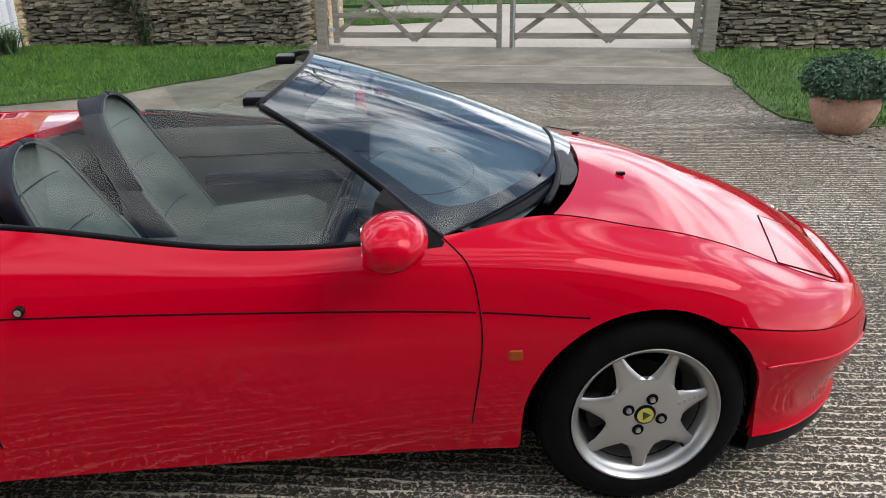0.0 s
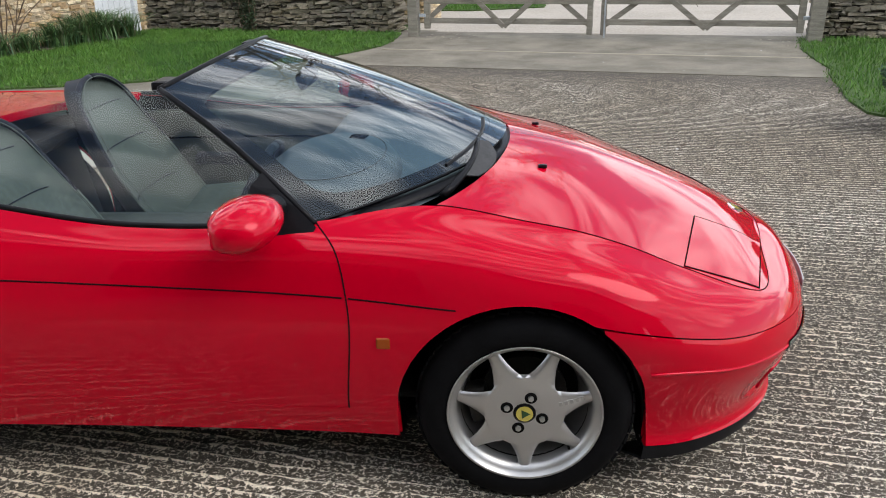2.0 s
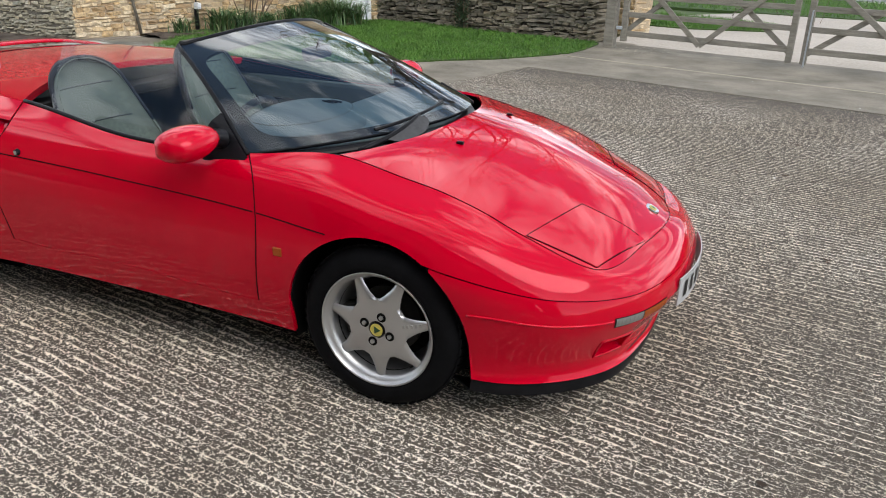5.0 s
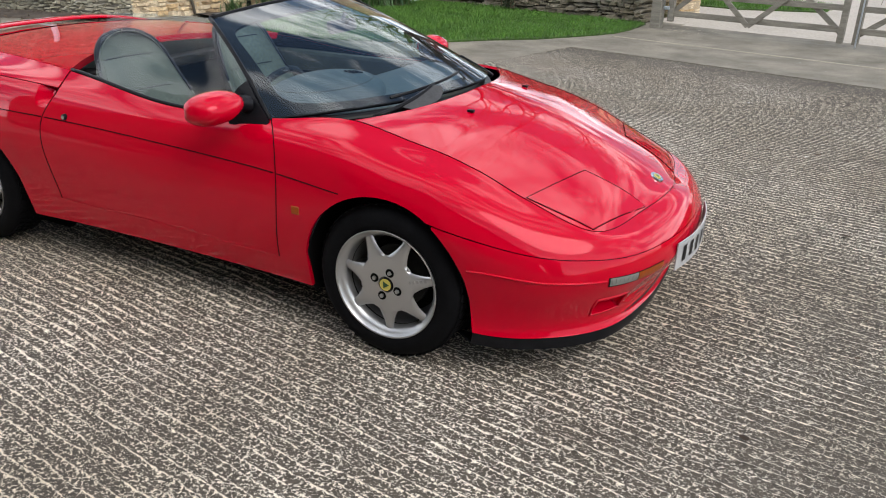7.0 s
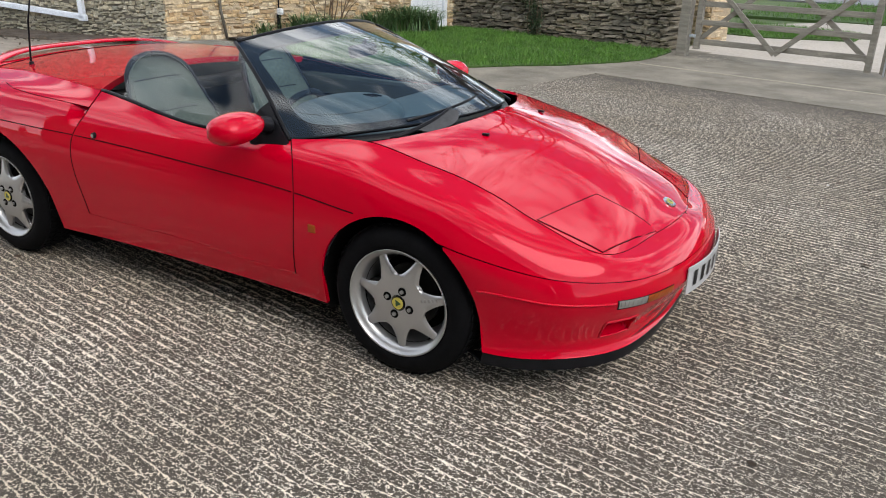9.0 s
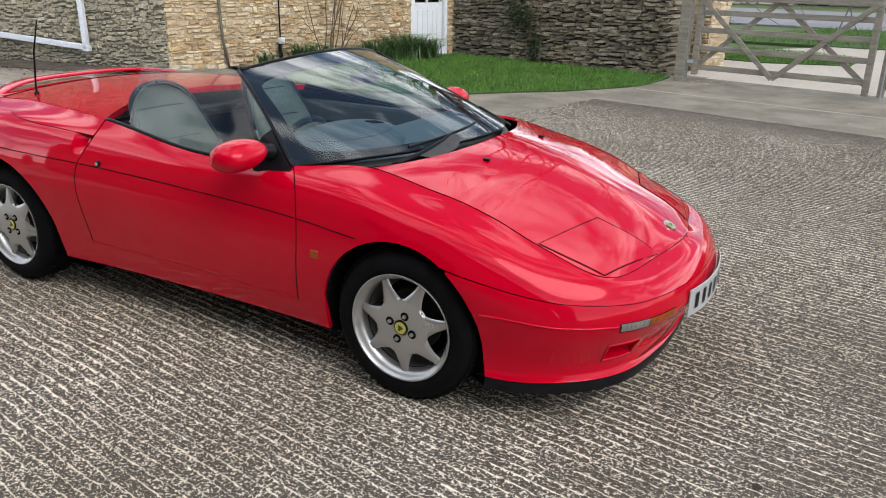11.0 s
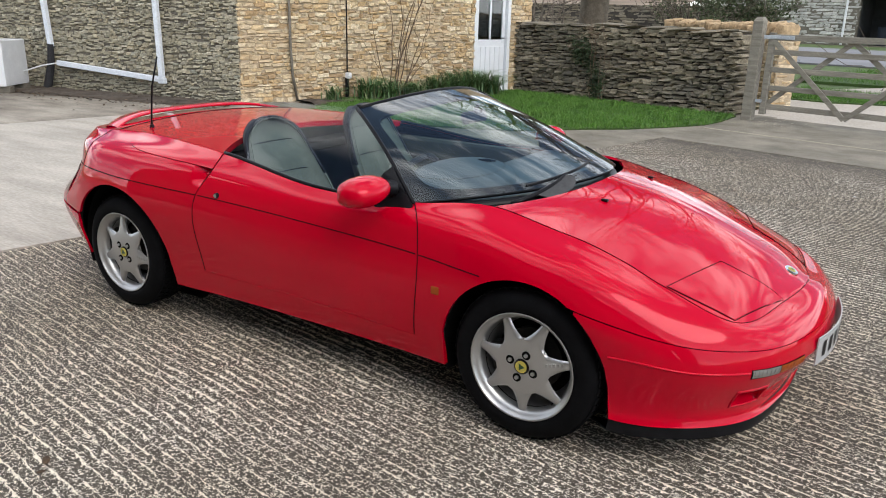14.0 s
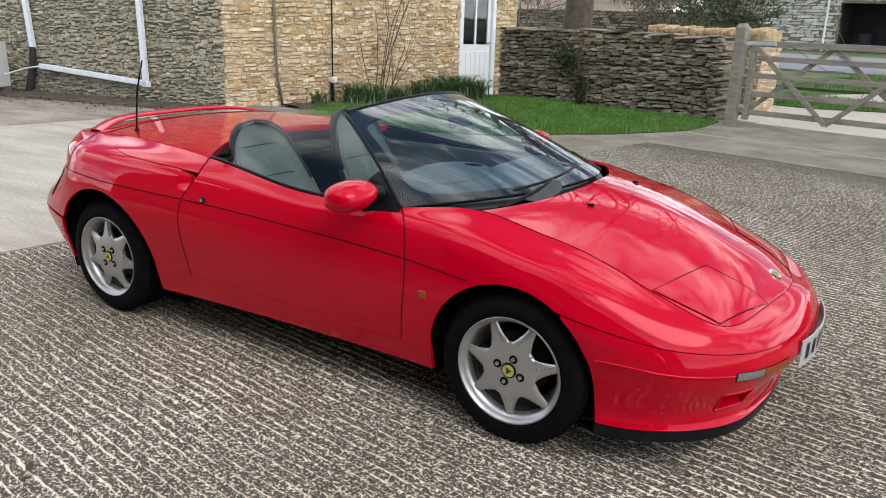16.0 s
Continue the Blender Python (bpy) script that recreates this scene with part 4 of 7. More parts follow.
# underside, floor and sill inners
bm = boxed(2.75, 1.34, 0.03, Matrix.Translation((-1.15, 0, 0.178)), 0.01)
part("underbody", bm, shade_and_liner, car)
for side in (-1, 1):
    bm = boxed(1.26, 0.05, 0.46, Matrix.Translation((-1.13, side * 0.70, 0.545)), 0.02, 2)
    card = part("door_card", bm, card_trim, car, "grey-green door trim with an armrest")
    part("armrest", boxed(0.62, 0.06, 0.05, Matrix.Translation((-1.08, side * 0.66, 0.57)), 0.018, 3), leather_dark, card)
    part("trim_seam", tube([(-1.74, side * 0.673, 0.655), (-1.1, side * 0.673, 0.665), (-0.52, side * 0.673, 0.66)], 0.004, 6), shade_and_liner, card)
    part("door_pull", tube([(-0.86, side * 0.665, 0.63), (-0.84, side * 0.64, 0.64), (-0.74, side * 0.64, 0.64), (-0.72, side * 0.665, 0.63)], 0.008, 8), trim_black, card)
# cockpit tub
bm = boxed(1.75, 1.36, 0.02, Matrix.Translation((-1.05, 0, 0.26)))
part("cockpit_floor", bm, carpet, car)
bm = boxed(0.03, 1.34, 0.56, Matrix.Translation((-1.92, 0, 0.57)) @ Matrix.Rotation(radians(-10), 4, "Y"), 0.01)
part("rear_bulkhead", bm, card_trim, car)
bm = boxed(0.30, 1.30, 0.05, Matrix.Translation((-1.84, 0, 0.76)) @ Matrix.Rotation(radians(-8), 4, "Y"), 0.02, 2)
part("rear_shelf", bm, carpet, car)
bm = boxed(1.1, 0.22, 0.26, Matrix.Translation((-1.15, 0, 0.40)), 0.05, 3)
part("centre_tunnel", bm, card_trim, car)

# dashboard
yy = np.linspace(-0.66, 0.66, 40)
rows = []
for y in yy:
    f = abs(y) / 0.66
    rows.append([(-0.10 - 0.36 * f**2 * 0.8, y, 0.765 + 0.02 * (1 - f)), (-0.30 - 0.22 * f**2, y, 0.792), (-0.52 - 0.06 * f, y, 0.80), (-0.64, y, 0.795), (-0.70, y, 0.765), (-0.71, y, 0.70), (-0.66, y, 0.52), (-0.60, y, 0.42)])
dash = part("dashboard", grid_mesh(np.array(rows)), dash_mat, car, "grey moulded dashboard", smooth=True)
P = []
for t in np.linspace(0, 1, 16):
    row = []
    for ang in np.linspace(0, 2 * math.pi, 40, endpoint=False):
        cx, cy = -0.56, -0.33
        rr = 1 - t**3 * 0.98 if t > 0 else 1
        r = math.cos(t * math.pi / 2)
        row.append((cx + 0.20 * r * math.cos(ang), cy + 0.33 * r * math.sin(ang), 0.785 + 0.108 * math.sin(t * math.pi / 2)**0.8))
    P.append(row)
pod = part("instrument_hood", grid_mesh(np.array(P), closed_v=True), dash_mat, car, "rounded instrument hood", smooth=True)
# Slots are black bars on the surface, for the shade inside them.
for k in range(3):
    bm = boxed(0.050, 0.012, 0.004, Matrix.Translation((-0.50, -0.25 + 0.03 * k, 0.889 - 0.004 * abs(k))) @ Matrix.Rotation(radians(4), 4, "Y"), 0.0015)
    part("vent_slot", bm, shade_and_liner, pod)
ring = [(-0.56 + 0.155 * math.cos(t), -0.33 + 0.258 * math.sin(t), 0.786 + 0.1085 * math.sqrt(max(0, 1 - 0.62))**0.8) for t in np.linspace(0, 2 * math.pi, 40)]
part("hood_seam", tube(ring, 0.0016, 5), steel_dark, pod)
# steering wheel
sw = Matrix.Translation((-0.80, -0.37, 0.735)) @ Matrix.Rotation(radians(-64), 4, "Y")
pts = [tuple(sw @ Vector((0.178 * math.cos(t), 0.178 * math.sin(t), 0))) for t in np.linspace(0, 2 * math.pi, 48)]
wheel_ob = part("steering_wheel", tube(pts, 0.014, 10), leather_dark, car, "dark leather steering wheel", smooth=True)
part("wheel_boss", cyl(bmesh.new(), 0.07, 0.055, 0.05, sw @ Matrix.Translation((0, 0, -0.01)), 24), leather_dark, wheel_ob)
for t in (0, 120, 240):
    m = sw @ Matrix.Rotation(radians(t + 180), 4, "Z") @ Matrix.Translation((0.115, 0, -0.005))
    part("wheel_spoke", boxed(0.13, 0.032, 0.014, m, 0.005, 2), leather_dark, wheel_ob)
part("steering_column", tube([(-0.77, -0.37, 0.72), (-0.60, -0.37, 0.64)], 0.035, 12), trim_black, car)


# seats
def seat(y0):
    """A tall one-piece sports seat with bolsters and a dark edge."""
    ts = np.concatenate([np.linspace(0, 0.82, 15), 0.82 + 0.18 * np.sin(np.linspace(0, math.pi / 2, 14))[1:]])
    def centre(t):
        return np.array((-1.375 - 0.285 * t - 0.02 * math.sin(t * 3), 0.36 + 0.615 * t))
    def half(t):
        return 0.255 - 0.02 * t if t < 0.45 else 0.246 - (0.246 - 0.155) * ((t - 0.45) / 0.55)**1.3
    front, shell = [], []
    for t in ts:
        c, h = centre(t), half(t)
        h2 = h * (0.04 + 0.96 * max(0, 1 - ((t - 0.82) / 0.18)**2.6)**0.5) if t > 0.82 else h
        bol = 0.085 * (1 - t * 0.75)
        front.append([(c[0] + bol * abs(s)**3.0 + 0.018 * math.sin(t * 20) * (abs(s) < 0.6) * 0.35, y0 + h2 * s, c[1]) for s in np.linspace(-1, 1, 15)])
        row = []
        for s in np.linspace(-1, 1, 15):
            d = 0.105 * (1 - 0.30 * t) * (1 - abs(s)**4)
            row.append((c[0] + bol * abs(s)**3.0 - d - 0.002, y0 + h2 * s, c[1] - 0.2 * d))
        shell.append(row)
    s = part("car_seat", grid_mesh(np.array(front)), leather, car, "grey leather bucket seat with dark edges", smooth=True)
    k = 9
    # Darker trim colour puts the shade on the lower seat back.
    part("seat_shell", grid_mesh(np.array(shell[:k + 1])), card_trim, s, "grey-green lower seat back", smooth=True)
    part("seat_head_back", grid_mesh(np.array(shell[k:])), leather_dark, s, "dark blue leather head of the seat back", smooth=True)
    # dark leather wings round the edge, with pale stitching
    for sgn in (0, 14):
        edge = [front[i][sgn] for i in range(len(ts))]
        wid = np.interp(ts, [0, 0.5, 0.9, 1], [0.005, 0.006, 0.011, 0.012])
        part("seat_wing", tube(edge[:k + 1], list(wid[:k + 1]), 10), leather, s, smooth=True)
        part("head_wing", tube(edge[k:], list(wid[k:]), 10), leather_dark, s, smooth=True)
        st = [(p[0] + 0.012, p[1] * 1.0 - (p[1] - y0) * 0.10, p[2]) for p in edge]
        part("stitching", tube(st, 0.0022, 5), leather, s)
    # cross seams of the back
    for t in (0.28, 0.55, 0.78):
        i = int(t * 19)
        part("seat_seam", tube([(p[0] + 0.001, p[1], p[2]) for p in front[i][2:13]], 0.0025, 5), leather_dark, s)
    # cushion
    rows = []
    for t in np.linspace(0, 1, 14):
        x = -1.42 + 0.52 * t
        rows.append([(x, y0 + 0.25 * q, 0.40 + 0.05 * t + 0.055 * abs(q)**3 - 0.05 * max(0, t - 0.85) / 0.15) for q in np.linspace(-1, 1, 13)])
    cu = part("seat_cushion", grid_mesh(np.array(rows)), leather, s, smooth=True)
    thick(cu, 0.10)
    return s


seat(-0.37)
seat(0.37)
# belt reel covers and a black grab tray behind the seats
for side in (-1, 1):
    part("belt_guide", boxed(0.07, 0.05, 0.10, Matrix.Translation((-1.80, side * 0.60, 0.80)), 0.015, 2), trim_black, car)
    part("seat_belt", tube([(-1.79, side * 0.60, 0.84), (-1.70, side * 0.585, 0.70), (-1.55, side * 0.60, 0.42)], 0.010, 6), fabric, car)
# interior mirror and header catch
m = Matrix.Translation((-0.70, 0.0, 1.03)) @ Matrix.Rotation(radians(-15), 4, "Y")
im = part("interior_mirror", boxed(0.03, 0.20, 0.055, m, 0.02, 3), trim_black, car, "black interior mirror")
part("mirror_stem", tube([(-0.70, 0, 1.05), (-0.68, 0, 1.085)], 0.009, 8), trim_black, im)
for side in (-1, 1):
    part("header_catch", boxed(0.07, 0.09, 0.03, Matrix.Translation((TOP_X - 0.02, side * 0.40, TOP_Z - 0.005)), 0.01, 2), trim_black, car)

# wipers
def on_screen(a, b, out):
    p = screen_point(a, b)
    dx = screen_point(a, b + 0.01) - screen_point(a, b - 0.01)
    dy = screen_point(a + 0.01, b) - screen_point(a - 0.01, b)
    return p + dy.cross(-dx).normalized() * out if dy.cross(-dx).z > 0 else p + dx.cross(dy).normalized() * out if dx.cross(dy).z > 0 else p


def wiper(a0, b0, a1, b1, a2, b2, spoiler=True):
    arm = [tuple(on_screen(a0 + (a1 - a0) * t, b0 + (b1 - b0) * t, 0.030 - 0.008 * t)) for t in np.linspace(0, 1, 10)]
    w = part("wiper", tube(arm, list(np.linspace(0.012, 0.007, 10)), 8), trim_black, car, "black windscreen wiper", smooth=True)
    blade = [tuple(on_screen(a1 + (a2 - a1) * t, b1 + (b2 - b1) * t, 0.018)) for t in np.linspace(-1, 1, 16)]
    part("wiper_blade", tube(blade, 0.006, 6), trim_black, w)
    back = [tuple(on_screen(a1 + (a2 - a1) * t, b1 + (b2 - b1) * t, 0.032 + 0.010 * (1 - t * t))) for t in np.linspace(-0.85, 0.85, 12)]
    part("blade_carrier", tube(back, 0.005, 6), trim_black, w)
    if spoiler:
        P = [[tuple(on_screen(a0 + (a1 - a0) * t + 0.06 * (1 - abs(2 * t - 1.2)**2) * k, b0 + (b1 - b0) * t - 0.055 * (1 - abs(2 * t - 1.2)**2) * k, 0.03 + 0.008 * k)) for k in (0, 0.5, 1.0)] for t in np.linspace(0.3, 0.95, 10)]
        ob = part("wiper_fin", grid_mesh(np.array(P)), fin_grey, w, "matt grey wiper fin", smooth=True)
        thick(ob, 0.004)


wiper(-0.69, -0.09, -0.29, 0.062, -0.02, 0.095)
wiper(0.62, -0.085, 0.53, 0.065, 0.45, 0.165, False)

# aerial
m0 = Vector((-2.315, -0.525, 0.868))
aer = part("aerial", tube([tuple(m0), tuple(m0 + Vector((0, 0, 0.05))), tuple(m0 + Vector((0.02, 0.005, 0.22))), tuple(m0 + Vector((0.07, 0.012, 0.37)))], [0.006, 0.005, 0.0045, 0.0035], 8), trim_black, car, "black whip aerial", smooth=True)
part("aerial_base", cyl(bmesh.new(), 0.018, 0.010, 0.03, Matrix.Translation(m0 + Vector((0, 0, 0.012))), 16), trim_black, aer)


# wheels
def wheel(x, y, turn):
    side = -1 if y < 0 else 1
    w = new("wheel")
    w.parent = car
    w.location = (x, y, 0.287)
    w.rotation_euler = (0, radians(-turn), 0)
    o = side      # outwards
    prof = [(0.198, -0.085), (0.206, -0.098), (0.225, -0.103), (0.255, -0.098), (0.276, -0.082), (0.285, -0.062), (0.287, 0.0), (0.285, 0.062), (0.276, 0.082), (0.255, 0.098), (0.225, 0.103), (0.206, 0.098), (0.198, 0.085)]
    ty = part("tyre", lathe([(r, h * o) for r, h in prof], 72), tyre_rubber, w, "black tyre with tread blocks", smooth=True)
    # tread grooves as raised blocks
    bm = bmesh.new()
    for k in range(54):
        for row, h in enumerate((-0.055, -0.018, 0.018, 0.055)):
            t = 2 * math.pi * (k + 0.5 * (row % 2)) / 54
            m = Matrix.Rotation(-t, 4, "Y") @ Matrix.Translation((0.2868, h, 0)) @ Matrix.Rotation(radians(18 if h > 0 else -18), 4, "X")
            bmesh.ops.create_cube(bm, size=1, matrix=m @ Matrix.Diagonal((0.006, 0.030, 0.025, 1)))
    part("tread", bm, tyre_rubber, ty, kind="stuff")
    rim = [(0.150, -0.03), (0.165, 0.03), (0.176, 0.066), (0.183, 0.080), (0.190, 0.084), (0.197, 0.090), (0.203, 0.098), (0.2045, 0.101), (0.203, 0.1025), (0.199, 0.1005)]
    part("rim", lathe([(r, h * o) for r, h in rim], 72), alloy_lip, w, "bright alloy rim", smooth=True)
    barrel = [(0.168, -0.09), (0.166, 0.0), (0.170, 0.05)]
    part("barrel", lathe([(r, h * o) for r, h in barrel], 48), steel_dark, w, smooth=True)
    part("brake_disc", cyl(bmesh.new(), 0.118, 0.118, 0.02, Matrix.Translation((0, -0.01 * o, 0)) @ Matrix.Rotation(math.pi / 2, 4, "X"), 40), steel_dark, w)
    # Near-black disc added behind the spokes for the shade inside the wheel.
    part("wheel_back", cyl(bmesh.new(), 0.165, 0.165, 0.01, Matrix.Translation((0, -0.05 * o, 0)) @ Matrix.Rotation(math.pi / 2, 4, "X"), 32), shade_and_liner, w)
    part("brake_caliper", boxed(0.06, 0.05, 0.11, Matrix.Translation((-0.12, 0.02 * o, 0.02)), 0.012, 2), steel_dark, w)
    # seven spokes
    rs = np.unique(np.concatenate([np.linspace(0.030, 0.096, 6), np.linspace(0.099, 0.186, 28)]))
    arms = []
    for k in range(7):
        c = 2 * math.pi * k / 7
        rows = []
        for r in rs:
            full_half = math.pi * r / 7
            hw = float(np.interp(r, [0.03, 0.098, 0.106, 0.114, 0.126, 0.145, 0.165, 0.178, 0.186], [9, 9, 0.0415, 0.0365, 0.0295, 0.0225, 0.0182, 0.0165, 0.0175]))
            hw = min(hw, full_half)
            face = 0.090 - 0.016 * max(0, (r - 0.06) / 0.126)**1.5
            row = []
            for s in np.linspace(-1, 1, 9):
                ang = c + s * hw / r
                drop = 0.007 * abs(s)**4 if hw < full_half * 0.985 else 0.0
                row.append((r * math.cos(ang), o * (face - drop), r * math.sin(ang)))
            rows.append(row)
        arms.append(np.array(rows))
    # the face is one casting: seven arms growing out of the hub
    V = np.concatenate([a.reshape(-1, 3) for a in arms])
    n, k9 = arms[0].shape[:2]
    idx = np.arange(n * k9).reshape(n, k9)
    q = np.stack([idx[:-1, :-1], idx[1:, :-1], idx[1:, 1:], idx[:-1, 1:]], -1).reshape(-1, 4)
    me = bpy.data.meshes.new("wheel_face")
    me.from_pydata(V.tolist(), [], np.concatenate([q + k * n * k9 for k in range(7)]).tolist())
    weld(me)
    if o > 0:
        me.flip_normals()
    sp = part("wheel_face", me, alloy, w, "silver seven-armed alloy casting", smooth=True)
    thick(sp, 0.028, -1.0)
    # Bolt wells are flat black discs that paint the shade of the holes.
    for k in range(4):
        t = radians(57 + 90 * k)
        m = Matrix.Translation((0.049 * math.cos(t), 0.0895 * o, 0.049 * math.sin(t))) @ Matrix.Rotation(math.pi / 2, 4, "X")
        well = part("bolt_well", cyl(bmesh.new(), 0.0165, 0.0165, 0.003, m, 20), shade_and_liner, w)
        part("wheel_bolt", cyl(bmesh.new(), 0.0085, 0.0075, 0.010, m @ Matrix.Translation((0, 0, -0.003 * o)), 6), alloy_lip, well, "bright hexagonal wheel bolt")
    m = Matrix.Translation((0, 0.091 * o, 0)) @ Matrix.Rotation(math.pi / 2, 4, "X")
    cap = part("centre_cap", cyl(bmesh.new(), 0.026, 0.0255, 0.005, m, 32), trim_black, w, "round black centre cap")
    part("cap_face", cyl(bmesh.new(), 0.0225, 0.0225, 0.002, m @ Matrix.Translation((0, 0, -0.0035 * o)), 32), badge_yellow, cap, "yellow enamel disc")
    part("cap_mark", cyl(bmesh.new(), 0.0150, 0.0150, 0.002, m @ Matrix.Translation((0, 0, -0.0048 * o)) @ Matrix.Rotation(radians(20), 4, "Z"), 3), badge_green, cap, "green triangular mark")
    # raised bars where a name is cast into one spoke
    for k in range(5):
        r = 0.098 + 0.0145 * k
        m = Matrix.Translation((r, o * (0.0895 - 0.016 * max(0, (r - 0.06) / 0.126)**1.5), 0.004))
        part("cast_bar", boxed(0.010, 0.003, 0.013, m, 0.001), alloy_lip, w)
    m = Matrix.Translation((0.168 * math.cos(radians(-58)), 0.066 * o, 0.168 * math.sin(radians(-58)))) @ Matrix.Rotation(math.pi / 2, 4, "X")
    part("tyre_valve", cyl(bmesh.new(), 0.004, 0.004, 0.03, m, 10), trim_black, w)
    return w


for x, y, turn in ((0, -0.712, 14), (0, 0.712, 30), (-2.252, -0.712, -8), (-2.252, 0.712, 12)):
    wheel(x, y, turn)

# ---- the yard: its own axes run along the grooves (s) and towards the gate (r) ----
YARD = radians(-13.5)
E1, E2 = Vector((math.cos(YARD), math.sin(YARD), 0)), Vector((-math.sin(YARD), math.cos(YARD), 0))
rng = np.random.default_rng(7)


def yard(s, r, z=0.0):
    return E1 * s + E2 * r + Vector((0, 0, z))


def value_noise(x, y, cell, seed):
    """Smooth random values in 0 to 1 over the plane."""
    g = np.random.default_rng(seed).random((256, 256))
    u, v = x / cell, y / cell
    i, j = np.floor(u).astype(int), np.floor(v).astype(int)
    fu, fv = u - i, v - j
    fu, fv = fu * fu * (3 - 2 * fu), fv * fv * (3 - 2 * fv)
    a, b, c, d = g[i % 256, j % 256], g[(i + 1) % 256, j % 256], g[i % 256, (j + 1) % 256], g[(i + 1) % 256, (j + 1) % 256]
    return (a * (1 - fu) + b * fu) * (1 - fv) + (c * (1 - fu) + d * fu) * fv


def structure(name, me, material, label, category):
    return tagged(part(name, me, material), label, category, kind="structure")


def slab(pts, z0, z1, subdivide=0):
    """A flat slab over a polygon."""
    bm = bmesh.new()
    a = [bm.verts.new((x, y, z0)) for x, y in pts]
    b = [bm.verts.new((x, y, z1)) for x, y in pts]
    bm.faces.new(b)
    bm.faces.new(a[::-1])
    n = len(pts)
    for i in range(n):
        bm.faces.new((a[i], a[(i + 1) % n], b[(i + 1) % n], b[i]))
    bmesh.ops.recalc_face_normals(bm, faces=bm.faces)
    return bm


def yard_poly(*sr):
    return [tuple(yard(s, r))[:2] for s, r in sr]


structure("ground", slab([(-400, -400), (400, -400), (400, 400), (-400, 400)], -1.0, -0.06), field_mat, "rough winter grass and earth spreading to the horizon", "ground")

# grooved concrete in front of the camera
S0, S1, R0, R1 = -3.384, 6.4, -2.7, 6.15
PITCH = 0.045
PHASES = (0.0, 0.13, 0.30, 0.5, 0.70, 0.87)      # rows of points across one groove, crest at 0
G1, G2 = Vector((math.cos(GROOVES), math.sin(GROOVES), 0)), Vector((-math.sin(GROOVES), math.cos(GROOVES), 0))
TWIST = GROOVES - YARD
ns, n_groove = 520, int((R1 - R0 + (S1 - S0) * math.sin(TWIST)) / PITCH) + 2
ph = (np.arange(n_groove)[:, None] + np.array(PHASES)[None, :]).ravel()
sv, pv = np.meshgrid(np.linspace(S0, S1, ns), ph, indexing="ij")
qv = R0 - S1 * math.sin(TWIST) + pv * PITCH      # across the grooves
groove = np.round(pv)
wob = 0.016 * (value_noise(sv, qv, 0.45, 1) - 0.5) + 0.013 * (value_noise(sv, groove * 0.31, 0.11, 2) - 0.5) + 0.008 * (value_noise(sv, groove * 0.77, 0.04, 11) - 0.5) + 0.006 * np.sin(sv * 0.9)
wob *= np.interp(sv, [-1.2, 0.9], [1, 0.45]) * np.interp(qv + sv * math.sin(TWIST), [-0.6, 1.2], [1, 0.1])
crest = np.clip(1 - np.abs(pv - groove) / 0.16, 0, 1)
broken = np.clip((value_noise(sv, groove * 0.37, 0.055, 3) - 0.1) / 0.35, 0.3, 1)
# each groove runs on at its own slant; what leaves the slab is held at its edge
rv = (qv + wob) / math.cos(TWIST) + sv * math.tan(TWIST)
worn = np.clip((value_noise(sv, rv, 0.9, 6) - 0.2) / 0.4, 0.6, 1)
even = np.clip((rv - 0.3) / 1.2, 0, 1)      # the far part is worn more evenly
worn = worn + (0.82 - worn) * even
broken = broken + (0.8 - broken) * 0.7 * even
fade = np.clip((R1 - rv) / 0.9, 0, 1)
height = crest * broken * worn * (0.3 + 0.7 * fade) + 0.25 * (value_noise(sv, rv, 0.025, 8) - 0.5)
rv = np.clip(rv, R0, R1)
zz = -0.009 + 0.008 * np.clip(height, 0, 1) + 0.003 * (value_noise(sv, rv, 0.4, 9) - 0.5)
P = np.stack([E1.x * sv + E2.x * rv, E1.y * sv + E2.y * rv, zz], -1)
# Share of pale edges kept: lower towards the car's front and near side.
pale_kept = 1 - 0.42 * np.clip((sv - 0.4) / 1.2, 0, 1) * np.clip((1.6 - rv) / 1.5, 0, 1) * (0.7 + 0.6 * value_noise(sv, rv, 1.1, 14))
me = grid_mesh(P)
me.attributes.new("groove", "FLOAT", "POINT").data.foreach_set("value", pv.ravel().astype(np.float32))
me.attributes.new("wear", "FLOAT", "POINT").data.foreach_set("value", (broken * worn * pale_kept * np.interp(rv, [-2.7, 0.8, 3.5, 5.2, R1], [1, 0.72, 0.56, 0.46, 0.3]) * np.clip((R1 - rv) / 0.5, 0, 1)).ravel().astype(np.float32))
me.attributes.new("pits", "FLOAT", "POINT").data.foreach_set("value", (pale_kept * np.interp(sv, [-1.0, 0.6, 2.0], [1, 0.75, 0.45]) * np.interp(rv, [-2.7, -0.5, 1.5, 3.5, R1], [1, 0.85, 0.4, 0.12, 0.03]) * np.clip((R1 - rv) / 0.5, 0, 1)).ravel().astype(np.float32))
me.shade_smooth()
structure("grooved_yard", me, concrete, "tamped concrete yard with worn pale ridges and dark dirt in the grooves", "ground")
# plain concrete round it
structure("yard_behind", slab(yard_poly((-3.384, -14), (20, -14), (20, -2.7), (-3.384, -2.7)), -0.05, -0.006), apron_concrete, "worn grey concrete yard", "ground")
structure("yard_side", slab(yard_poly((6.4, -2.7), (20, -2.7), (20, 6.15), (6.4, 6.15)), -0.05, -0.006), apron_concrete, "worn grey concrete yard", "ground")
structure("smooth_pad", slab(yard_poly((-9.0, -14), (-3.40, -14), (-3.40, 3.6), (-9.0, 3.6)), -0.05, 0.0), smooth_concrete, "smooth pale concrete pad", "ground")
